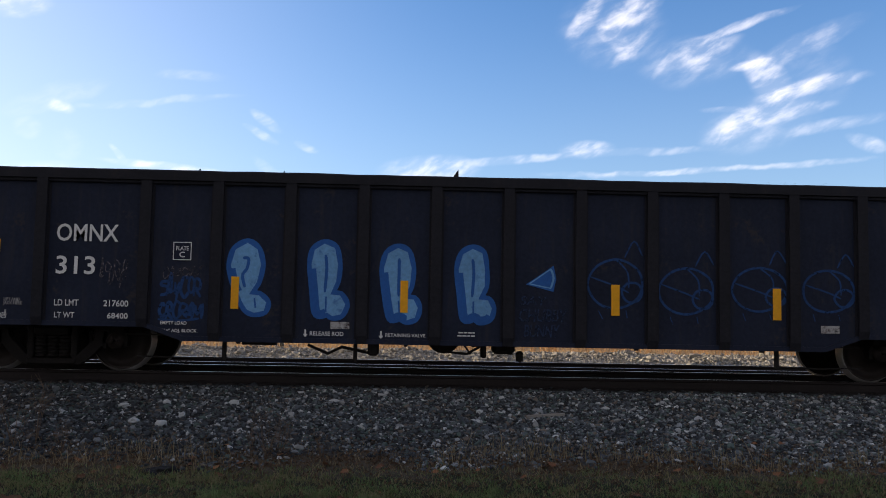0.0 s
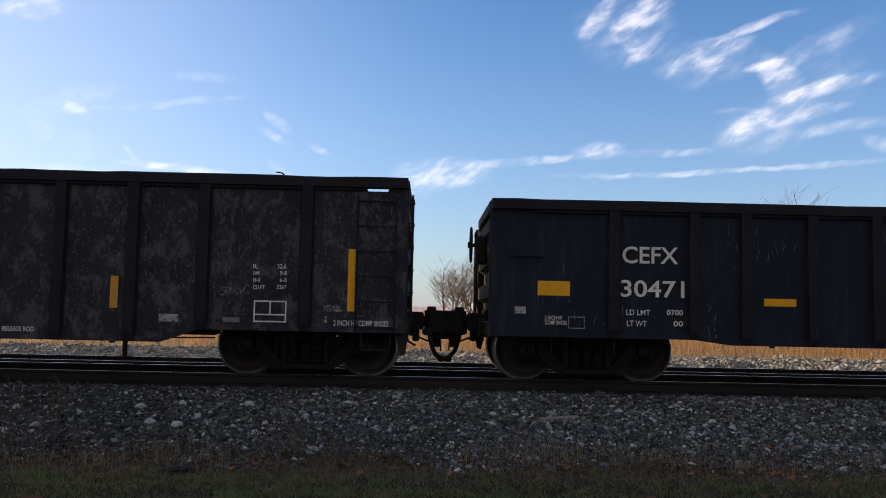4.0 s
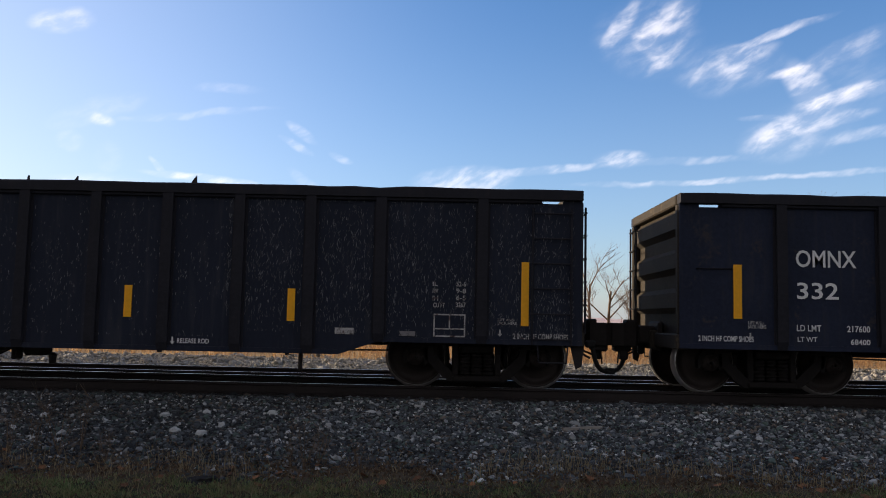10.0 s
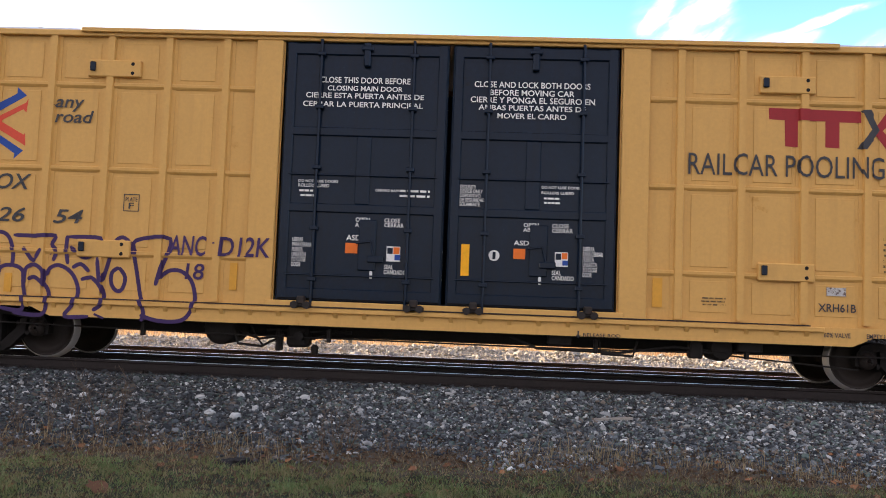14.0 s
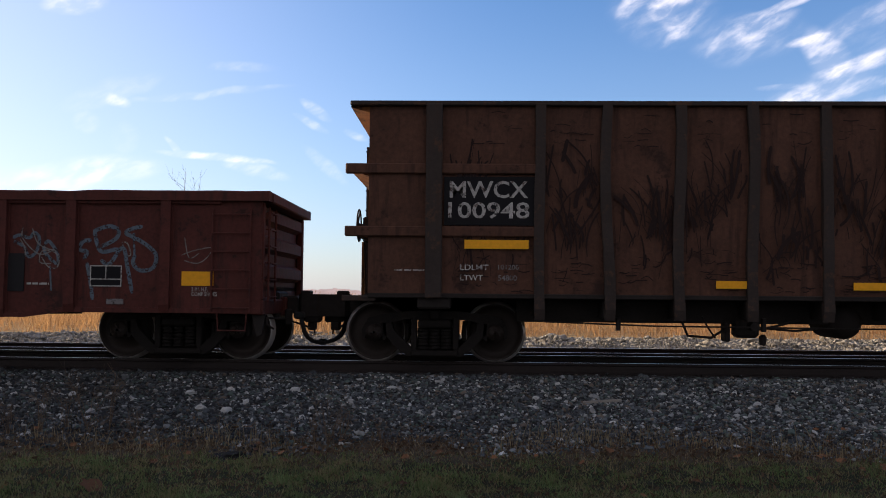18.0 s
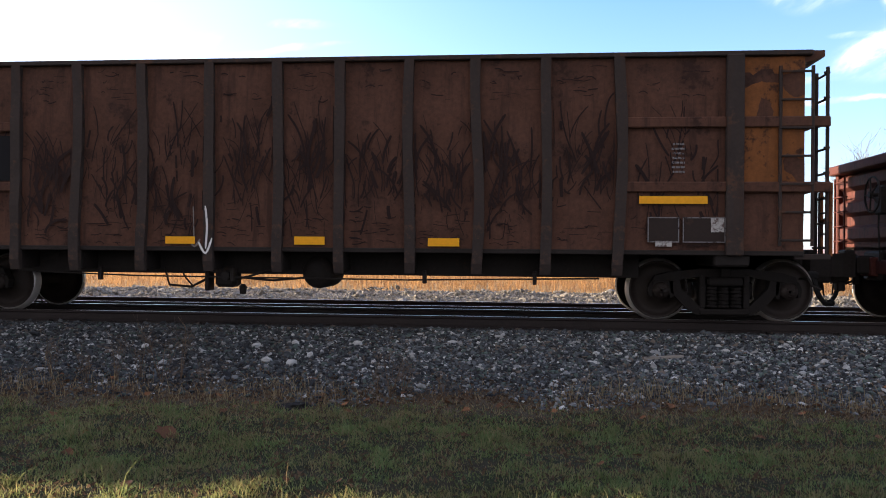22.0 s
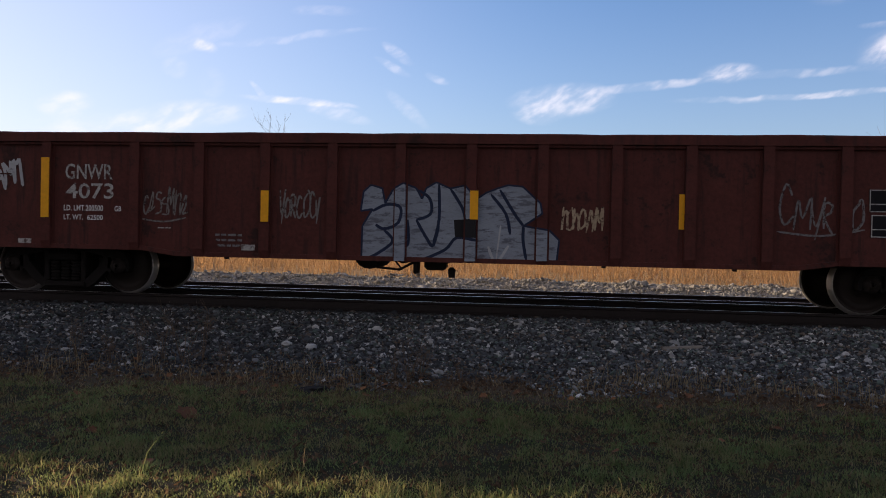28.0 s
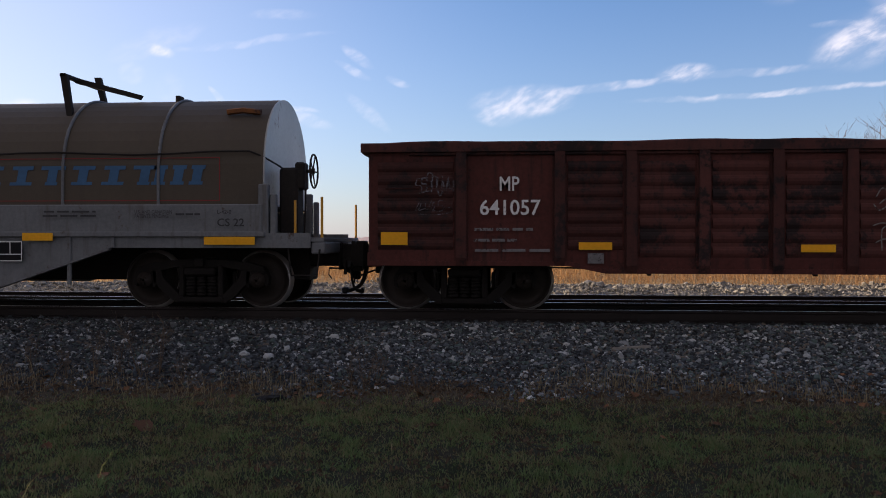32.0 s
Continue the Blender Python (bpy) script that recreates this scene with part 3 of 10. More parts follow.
def part(name, form, material, parent, label="", m=None, smooth=False):
    """Links a form, or a mesh that is shared, as one mesh object under a thing or a part."""
    data = form.mesh(name, material, smooth) if isinstance(form, Form) else form
    ob = new(name, data)
    ob.parent = parent
    if m is not None:
        ob.matrix_basis = m
    if label:
        ob["label"] = label
    return ob


def thing(name, label, category, m, group="", kind=""):
    ob = new(name)
    ob.empty_display_size = 0.2
    ob.matrix_basis = m
    return tagged(ob, label, category, group, kind)


def solid(name, form, material, label, category, group="", kind="", m=None, smooth=False):
    ob = new(name, form.mesh(name, material, smooth))
    if m is not None:
        ob.matrix_basis = m
    return tagged(ob, label, category, group, kind)


def drape(me, parent):
    """Lays flat paint over the posts and ribs of the side that it is painted on."""
    if parent.name not in RELIEF:
        return me
    base, across, along = RELIEF[parent.name]
    bm = bmesh.new()
    bm.from_mesh(me)
    for axis, bands in ((0, across), (2, along)):
        lo, hi = min(v.co[axis] for v in bm.verts), max(v.co[axis] for v in bm.verts)
        for a, b, depth in bands:
            for place in (a - 0.006, a, b, b + 0.006):
                if lo < place < hi:
                    at, way = Vector((0, 0, 0)), Vector((0, 0, 0))
                    at[axis], way[axis] = place, 1.0
                    bmesh.ops.bisect_plane(bm, geom=bm.verts[:] + bm.edges[:] + bm.faces[:], dist=1e-5, plane_co=at, plane_no=way)
    for v in bm.verts:
        deep = base
        for c, bands in ((v.co.x, across), (v.co.z, along)):
            for a, b, depth in bands:
                if a - 1e-4 <= c <= b + 1e-4:
                    deep = max(deep, depth)
        v.co.y -= deep - base
    bm.to_mesh(me)
    bm.free()
    return me


RELIEF, POSTS = {}, {}


def lettering(parent, body, x, z, w, h, y, material, name="lettering", lean=0.0, label="", weight=0.013):
    """Painted words in the built-in font, fitted to a width and height round the middle (x, z) on the plane y, facing -y."""
    curve = bpy.data.curves.new("words", "FONT")
    curve.body, curve.resolution_u, curve.shear, curve.space_line, curve.offset = body, 3, lean, 0.86, weight
    ob = bpy.data.objects.new("words", curve)
    me = bpy.data.meshes.new_from_object(ob)
    bpy.data.objects.remove(ob)
    bpy.data.curves.remove(curve)
    n = len(me.vertices)
    co = np.empty(n * 3, dtype=np.float32)
    me.vertices.foreach_get("co", co)
    co = co.reshape(-1, 3)
    lo, hi = co.min(0), co.max(0)
    out = np.empty_like(co)
    out[:, 0] = (co[:, 0] - (lo[0] + hi[0]) / 2) * (w / (hi[0] - lo[0])) + x
    out[:, 1] = y - 0.0135
    out[:, 2] = (co[:, 1] - (lo[1] + hi[1]) / 2) * (h / (hi[1] - lo[1])) + z
    me.vertices.foreach_set("co", out.ravel())
    me.materials.clear()
    me.materials.append(material)
    me.update()
    drape(me, parent)
    return part(name, me, None, parent, label)


def bars(parent, x, z, w, h, y, material, rows=3, name="small_print"):
    """Small print that cannot be read: plain bars."""
    y = y - 0.0135
    rng = random.Random(int(abs(x * 97 + z * 31) * 100))
    for i in range(rows):
        form = Form()
        zz = z + h / 2 - (i + 0.5) * h / rows
        a = x - w / 2 * rng.uniform(0.75, 1)
        while a < x + w / 2:
            b = min(a + w * rng.uniform(0.14, 0.34), x + w / 2)
            form.patch([(a, zz - h / rows * 0.21), (b, zz - h / rows * 0.21), (b, zz + h / rows * 0.21), (a, zz + h / rows * 0.21)], y)
            a = b + w * 0.05
        part(name, drape(form.mesh(name, material), parent), None, parent)


def plate(parent, x, z, w, h, y, material, name="reflector", label="", thick=0.0115):
    if any(abs(x - a) < 0.06 for a in POSTS.get(parent.name, ())) and h > w:
        y = -1.53 - 0.094
    if parent.name in RELIEF:
        base, across, along = RELIEF[parent.name]
        y -= max([base] + [d for a, b, d in across if a <= x <= b] + [d for a, b, d in along if a <= z <= b]) - base
    return part(name, Form().block(x - w / 2, x + w / 2, y - thick, y + 0.003, z - h / 2, z + h / 2), material, parent, label)


def outline_box(parent, x, z, w, h, y, material, width=0.02, name="stencil_frame", cuts=()):
    """A painted rectangle of lines, with cuts: (fraction, 'v' or 'h')."""
    form, y = Form(), y - 0.0135
    a, b, c, d = x - w / 2, x + w / 2, z - h / 2, z + h / 2
    for p in ((a, b, d - width, d), (a, b, c, c + width), (a, a + width, c + width, d - width), (b - width, b, c + width, d - width)):
        form.patch([(p[0], p[2]), (p[1], p[2]), (p[1], p[3]), (p[0], p[3])], y)
    for f, way, lo, hi in cuts:
        if way == "v":
            form.patch([(a + f * w - width / 2, c + lo * h), (a + f * w + width / 2, c + lo * h), (a + f * w + width / 2, c + hi * h), (a + f * w - width / 2, c + hi * h)], y - 0.001)
        else:
            form.patch([(a + lo * w, c + f * h - width / 2), (a + hi * w, c + f * h - width / 2), (a + hi * w, c + f * h + width / 2), (a + lo * w, c + f * h + width / 2)], y - 0.001)
    return part(name, form, material, parent)


def arrow(parent, x, z, tall, y, material, way=-1):
    """A small stencilled arrow that points down (way -1) or up."""
    t, y = way * tall / 2, y - 0.0135
    form = Form().patch([(x - 0.012, z - t), (x + 0.012, z - t), (x + 0.012, z + t * 0.2), (x - 0.012, z + t * 0.2)], y)
    form.patch([(x - 0.035, z + t * 0.2), (x + 0.035, z + t * 0.2), (x, z + t)], y)
    return part("stencil_arrow", drape(form.mesh("stencil_arrow", material), parent), None, parent)


# ---- ground, track and plants ----
RAIL, TRACK_Y = 0.615, 13.53          # rail top over the lawn and middle of the near track
SECOND_RAIL, SECOND_Y = 0.48, 17.75   # the same of the far track
rng = np.random.default_rng(7)


def bed(y):
    """Height of the ground across the line."""
    return float(np.interp(y, (-60, 8.5, 9.1, 11.5, 12.0, 15.2, 15.9, 19.5, 20.5, 24, 60), (0, 0, 0.04, 0.38, 0.44, 0.44, 0.305, 0.305, 0.39, 0.42, 0.42)))


def ground_material():
    m = bpy.data.materials.new("lawn_gravel_and_field")
    m.use_nodes = True
    n = Nodes(m.node_tree)
    at = n.add("ShaderNodeNewGeometry").outputs["Position"]
    part_xyz = n.add("ShaderNodeSeparateXYZ")
    n.link(at, part_xyz.inputs[0])
    fine, mid, broad = n.noise(at, 40.0, 5.0), n.noise(at, 3.0, 5.0, 0.6), n.noise(at, 0.35, 3.0)
    y = n.math("ADD", part_xyz.outputs[1], n.math("MULTIPLY", n.math("SUBTRACT", mid, 0.5), 1.6))
    lawn = n.mix(n.ramp(mid, 0.35, 0.7), (0.022, 0.028, 0.011, 1), (0.036, 0.029, 0.017, 1))
    dirt = n.mix(fine, (0.05, 0.04, 0.028, 1), (0.11, 0.085, 0.055, 1))
    cell = n.add("ShaderNodeTexVoronoi", Scale=24.0)
    n.link(at, cell.inputs["Vector"])
    stone = n.mix(n.ramp(cell.outputs["Distance"], 0.1, 0.7), (0.10, 0.098, 0.095, 1), (0.02, 0.019, 0.018, 1))
    far_stone = n.mix(fine, (0.09, 0.085, 0.075, 1), (0.23, 0.21, 0.18, 1))
    straw = n.mix(n.ramp(n.math("ADD", n.math("MULTIPLY", mid, 0.6), n.math("MULTIPLY", broad, 0.4)), 0.4, 0.62), (0.30, 0.19, 0.085, 1), (0.46, 0.31, 0.14, 1))
    col = n.mix(n.ramp(y, 7.7, 8.7), lawn, dirt)
    col = n.mix(n.ramp(y, 8.9, 9.4), col, stone)
    col = n.mix(n.ramp(y, 19.0, 19.8), col, far_stone)
    col = n.mix(n.ramp(y, 23.4, 24.4), col, straw)
    p = n.add("ShaderNodeBsdfPrincipled", Roughness=0.95)
    p.inputs["Specular IOR Level"].default_value = 0.2
    n.link(col, p.inputs["Base Color"])
    b = n.add("ShaderNodeBump", Strength=0.5, Distance=0.05)
    n.link(fine, b.inputs["Height"]), n.link(b.outputs[0], p.inputs["Normal"])
    n.link(p.outputs[0], n.add("ShaderNodeOutputMaterial").inputs["Surface"])
    return m


def build_ground():
    xs = np.concatenate([[-2500, -1200, -500, -200, -90, -50, -30, -20], np.arange(-14, 14.01, 0.2), [20, 30, 50, 90, 200, 500, 1200, 2500]])
    ys = np.concatenate([[-800, -300, -100, -40, -15, -5, 0, 3], np.arange(4.0, 12.41, 0.12), [13, 14, 15, 16, 17, 18, 19, 19.6, 20, 20.6, 21.2, 21.8, 22.6, 23.5, 25, 28, 33, 40, 55, 80, 130, 250, 600, 1300, 3000]])
    verts, faces = [], []
    for y in ys:
        for x in xs:
            near = 3.5 < y < 12 and abs(x) < 15
            lump = 0.05 * noise.noise((x * 0.9, y * 0.9, 0)) + 0.03 * noise.noise((x * 3, y * 3, 4)) if near else 0.0
            swell = 0.9 * noise.noise((x * 0.01, y * 0.012, 8)) * max(0.0, min(1.0, (y - 60) / 100))
            verts.append((x, y, bed(y) + lump + swell))
    w = len(xs)
    for j in range(len(ys) - 1):
        for i in range(w - 1):
            a = j * w + i
            faces.append((a, a + 1, a + 1 + w, a + w))
    form = Form()
    form.v, form.f = verts, faces
    return solid("ground", form, ground_material(), "mown lawn, gravel bank and dry straw-coloured field", "ground", kind="structure", smooth=True)


build_ground()


def ground_z(x, y):
    near = 3.5 < y < 12 and abs(x) < 15
    return bed(y) + (0.05 * noise.noise((x * 0.9, y * 0.9, 0)) + 0.03 * noise.noise((x * 3, y * 3, 4)) if near else 0.0)


def rail_form(x0, x1):
    prof = [(-0.075, 0), (0.075, 0), (0.07, 0.014), (0.015, 0.03), (0.012, 0.125), (0.036, 0.14), (0.036, 0.168), (0.026, 0.175), (-0.026, 0.175), (-0.036, 0.168), (-0.036, 0.14), (-0.012, 0.125), (-0.015, 0.03), (-0.07, 0.014)]
    return Form().prism(prof, x0, x1, "x")


tie_wood = surface("creosoted_tie_wood", (0.026, 0.021, 0.019), 0.9, spread=0.4, grain=9.0, stretch=(1, 0.12, 1), second=(0.044, 0.037, 0.034), second_from=0.6, piece=0.25)


def build_track(middle, rail_top, name, label):
    tie_top = rail_top - 0.175
    track = thing(name, label, "railway track", pose(0, middle, 0), kind="structure")
    me = shared_rail = rail_form(-400, 400).mesh("rail", rail_steel)
    me.materials.append(bright_steel)
    for p in me.polygons:
        if p.normal.z > 0.95 and p.center.z > 0.17:
            p.material_index = 1
    tie = Form().block(-0.115, 0.115, -1.3, 1.3, -0.16, 0.0, 0.012).mesh("tie", tie_wood)
    pad = Form().block(-0.1, 0.1, -0.17, 0.17, 0.0, 0.012, 0.003)
    for a, b in ((-0.07, -0.1), (0.07, 0.1), (0.0, -0.12)):
        pad.block(a - 0.012, a + 0.012, b - 0.02, b + 0.02, 0.012, 0.035)
    pad_mesh = pad.mesh("tie_plate", rail_steel)
    for s in (-1, 1):
        part("rail", shared_rail, None, track, "rusty rail with a polished running face", pose(0, s * 0.754, tie_top))
    r = random.Random(int(middle * 10))
    for k in range(-36, 37):
        x = k * 0.51 + r.uniform(-0.03, 0.03)
        part("tie", tie, None, track, "", pose(x, r.uniform(-0.06, 0.06), tie_top - 0.005, 0, 0, r.uniform(-1.2, 1.2)))
        for s in (-1, 1):
            part("tie_plate", pad_mesh, None, track, "", pose(x, s * 0.754, tie_top - 0.012))
    rest = Form()
    for k in list(range(-430, -36)) + list(range(37, 431)):
        rest.block(k * 0.51 - 0.115, k * 0.51 + 0.115, -1.3, 1.3, tie_top - 0.16, tie_top - 0.005)
    tagged(part("far_ties", rest, tie_wood, track), kind="stuff")
    return track


build_track(TRACK_Y, RAIL, "near_track", "railway track of rusty rails on dark wooden ties")
build_track(SECOND_Y, SECOND_RAIL, "far_track", "second railway track with bright rail heads on dark ties")


# ---- gravel ----
GOLD = (1 + 5 ** 0.5) / 2
LUMP = np.array([p for a in (-1, 1) for b in (-GOLD, GOLD) for p in ((0, a, b), (a, b, 0), (b, 0, a))]) / 1.9
REACH = np.linalg.norm(LUMP[:, None] - LUMP[None], axis=2) < 1.1
FACETS = [t for t in itertools.combinations(range(12), 3) if REACH[t[0], t[1]] and REACH[t[1], t[2]] and REACH[t[0], t[2]]]
FACETS = np.array([t if np.linalg.det(LUMP[list(t)]) > 0 else t[::-1] for t in FACETS])


def rubble(name, spots, sizes, material, label):
    """Broken stones: uneven lumps with random proportions and turns, joined into one mesh."""
    n = len(spots)
    corners = LUMP[None] * (1.15 - 0.32 * rng.random((n, 12, 1))) + 0.17 * rng.standard_normal((n, 12, 3))
    corners *= 1.22 * sizes[:, None, None] * (0.55 + 0.7 * rng.random((n, 1, 3))) * np.array((1.05, 1.05, 0.62))
    q = rng.standard_normal((n, 4)) * (1.0, 0.26, 0.26, 1.0)
    q /= np.linalg.norm(q, axis=1)[:, None]
    w, x, y, z = q.T
    turn = np.stack([1 - 2 * (y * y + z * z), 2 * (x * y - z * w), 2 * (x * z + y * w), 2 * (x * y + z * w), 1 - 2 * (x * x + z * z), 2 * (y * z - x * w),
                     2 * (x * z - y * w), 2 * (y * z + x * w), 1 - 2 * (x * x + y * y)], 1).reshape(n, 3, 3)
    verts = np.einsum("nij,nkj->nki", turn, corners) + spots[:, None]
    me = bpy.data.meshes.new(name)
    faces = (FACETS[None] + 12 * np.arange(n)[:, None, None]).reshape(-1, 3)
    me.from_pydata(verts.reshape(-1, 3), [], faces)
    me.materials.append(material)
    return tagged(new(name, me), label, "gravel", kind="stuff")




def stone_mix(name, shades, rough=0.8):
    """Crushed stone of several kinds: each piece takes one of the shades (share, colour)."""
    m = bpy.data.materials.new(name)
    m.use_nodes = True
    n = Nodes(m.node_tree)
    ramp = n.add("ShaderNodeValToRGB")
    ramp.color_ramp.interpolation = "CONSTANT"
    stops, at = ramp.color_ramp.elements, 0.0
    for k, (share, colour) in enumerate(shades):
        stop = stops[k] if k < 2 else stops.new(at)
        stop.position, stop.color = at, (*colour, 1)
        at += share
    geo = n.add("ShaderNodeNewGeometry")
    n.link(geo.outputs["Random Per Island"], ramp.inputs[0])
    place = geo.outputs["Position"]
    fine, broad = n.noise(place, 70.0, 5.0, 0.6), n.noise(place, 0.9, 3.0)
    hsv = n.add("ShaderNodeHueSaturation")
    n.link(ramp.outputs[0], hsv.inputs["Color"])
    split = n.add("ShaderNodeSeparateXYZ")
    n.link(place, split.inputs[0])
    # value multiplier that rises towards +x, broken up by noise
    clean = n.math("ADD", 0.74, n.math("MULTIPLY", n.ramp(n.math("ADD", split.outputs[0], n.math("MULTIPLY", broad, 4.0)), -5.0, 6.0), 0.66))
    n.link(n.math("MULTIPLY", clean, n.math("ADD", 0.2, n.math("ADD", n.math("MULTIPLY", fine, 0.9), n.math("MULTIPLY", broad, 0.7)))), hsv.inputs["Value"])
    p = n.add("ShaderNodeBsdfPrincipled", Roughness=rough)
    p.inputs["Specular IOR Level"].default_value = 0.3
    b = n.add("ShaderNodeBump", Strength=0.25, Distance=0.01)
    n.link(fine, b.inputs["Height"]), n.link(b.outputs[0], p.inputs["Normal"])
    n.link(hsv.outputs[0], p.inputs["Base Color"])
    n.link(p.outputs[0], n.add("ShaderNodeOutputMaterial").inputs["Surface"])
    return m


ballast_stone = stone_mix("mixed_grey_ballast_stone", ((0.26, (0.022, 0.025, 0.028)), (0.25, (0.047, 0.054, 0.060)), (0.17, (0.078, 0.091, 0.097)), (0.11, (0.064, 0.090, 0.080)),
                                                       (0.09, (0.110, 0.090, 0.072)), (0.09, (0.165, 0.178, 0.182)), (0.03, (0.38, 0.39, 0.38))))
pale_stone = surface("pale_limestone", (0.30, 0.31, 0.30), 0.85, spread=0.25, grain=50.0, second=(0.22, 0.2, 0.18), second_from=0.58, second_scale=9.0, island=0.3, piece=0.2, bump=0.25, gloss=0.3)
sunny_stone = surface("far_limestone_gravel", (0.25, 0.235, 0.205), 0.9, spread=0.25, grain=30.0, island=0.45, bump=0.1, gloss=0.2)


def scatter(n, x0, x1, y0, y1, lift=0.0):
    x, y = rng.uniform(x0, x1, n), rng.uniform(y0, y1, n)
    return np.stack([x, y, np.array([ground_z(a, b) + lift for a, b in zip(x, y)])], 1)


def edge_thin(p, start, full):
    """Keeps fewer of the spots towards the lawn."""
    wave = np.array([0.55 * noise.noise((a * 0.7, 0, 0)) + 0.25 * noise.noise((a * 2.3, 5, 0)) for a in p[:, 0]])
    return p[rng.random(len(p)) < np.clip((p[:, 1] + wave - start) / (full - start), 0, 1)]


spots = edge_thin(scatter(82000, -9.0, 9.0, 8.2, 12.25, 0.0), 8.5, 9.5)
spots[:, 2] += rng.uniform(-0.012, 0.016, len(spots))
rubble("ballast", spots, 0.0168 * np.exp(0.34 * rng.standard_normal(len(spots))), ballast_stone, "dark grey crushed stone ballast beside the rails")
spots = edge_thin(scatter(3000, -9.0, 9.0, 8.3, 12.0, 0.014), 8.7, 9.8)
rubble("pale_ballast", spots, 0.0140 * np.exp(0.48 * rng.standard_normal(len(spots))), pale_stone, "pale stones strewn among the darker ballast")
spots = scatter(9000, -11, 11, 12.2, 19.6, -0.02)
rubble("track_ballast", spots, 0.034 * np.exp(0.3 * rng.standard_normal(len(spots))), ballast_stone, "crushed stone between and under the ties")
spots = scatter(24000, -17, 17, 19.6, 24.0, 0.0)
spots[:, 2] += np.array([max(0.0, 0.15 * noise.noise((a * 1.1, b * 0.9, 3)) + 0.09 * noise.noise((a * 2.6, b * 2.4, 6))) for a, b in spots[:, :2]])
rubble("far_gravel", spots, 0.021 * np.exp(0.5 * rng.standard_normal(len(spots))), sunny_stone, "sunlit pale gravel beyond the far track")


def loose_stone(x, y, w, h, seed):
    r = random.Random(seed)
    form = Form()
    bm = bmesh.new()
    bmesh.ops.create_icosphere(bm, subdivisions=2, radius=1.0)
    for v in bm.verts:
        k = 1 + 0.35 * noise.noise(v.co * 1.6 + Vector((seed, 0, 0)))
        v.co = Vector((round(v.co.x * 2.2) / 2.2 * 0.4 + v.co.x * 0.6, v.co.y, v.co.z * 0.9)) * k
        v.co = Vector((v.co.x * w / 2, v.co.y * w / 2 * 0.8, v.co.z * h / 2))
    me = bpy.data.meshes.new("loose_stone")
    bm.to_mesh(me)
    bm.free()
    me.materials.append(pale_stone)
    ob = new("loose_stone", me)
    ob.matrix_basis = pose(x, y, ground_z(x, y) + h * 0.28, r.uniform(-8, 8), r.uniform(-8, 8), r.uniform(0, 360))
    return tagged(ob, "pale broken stone lying on the dark ballast", "stone", "larger loose stones")


for i, (x, y, w, h) in enumerate(((-3.67, 10.9, 0.16, 0.08), (-3.17, 11.05, 0.12, 0.10), (-2.80, 10.44, 0.11, 0.09), (-2.32, 11.13, 0.15, 0.09), (-1.02, 11.3, 0.17, 0.07),
                                  (-3.32, 10.25, 0.13, 0.09), (-2.95, 10.1, 0.16, 0.10), (0.9, 10.9, 0.10, 0.08), (2.6, 11.1, 0.11, 0.07), (3.9, 10.5, 0.12, 0.08), (-5.2, 10.8, 0.12, 0.08))):
    loose_stone(x, y, w, h, i + 3)
wood_grey = surface("weathered_grey_wood", (0.26, 0.24, 0.21), 0.9, stretch=(0.2, 1, 1), spread=0.3)
solid("wood_scrap", Form().prism([(-0.26, -0.02), (0.2, -0.03), (0.26, 0.0), (0.22, 0.03), (-0.24, 0.02)], -0.015, 0.015, "z"), wood_grey, "weathered splinter of wood lying on the ballast", "wood", m=pose(1.73, 10.67, ground_z(1.73, 10.67) + 0.035, 4, -3, 8))

# ---- grass and weeds ----


def blades(name, spots, heights, width, lean, material, label):
    """Grass blades: bent slips of two quads, joined into one mesh."""
    n = len(spots)
    a = rng.uniform(0, 2 * np.pi, n)
    side = np.stack([np.cos(a), np.sin(a), np.zeros(n)], 1) * (width * rng.uniform(0.6, 1.3, n))[:, None]
    b = rng.uniform(0, 2 * np.pi, n)
    bend = np.stack([np.cos(b), np.sin(b), np.zeros(n)], 1) * (heights * lean * rng.random(n))[:, None]
    up = np.stack([np.zeros(n), np.zeros(n), heights], 1)
    p = np.stack([spots - side, spots + side, spots + 0.55 * up + 0.3 * bend + 0.7 * side, spots + 0.55 * up + 0.3 * bend - 0.7 * side, spots + up + bend], 1)
    k = 5 * np.arange(n)[:, None]
    me = bpy.data.meshes.new(name)
    me.from_pydata(p.reshape(-1, 3), [], [tuple(f) for f in (k + np.array((0, 1, 2, 3)))] + [tuple(f) for f in (k + np.array((3, 2, 4)))])
    me.materials.append(material)
    return tagged(new(name, me), label, "grass", kind="stuff")


lawn_green = blade_material("lawn_grass_blades", (0.112, 0.186, 0.078), 1.3, 1.6, (0.215, 0.170, 0.098), 2.2, (0.44, 0.44, 0.165))
straw_blade = blade_material("dry_grass_blades", (0.30, 0.235, 0.14), 0.5, 0.8)
brown_weed = surface("dead_weed_stems", (0.11, 0.075, 0.048), 0.85, spread=0.3, island=0.4, bump=0)
field_blade = blade_material("field_grass_blades", (0.42, 0.25, 0.125), 0.6, 0.5, (0.30, 0.17, 0.085), 0.9, (0.48, 0.28, 0.12))

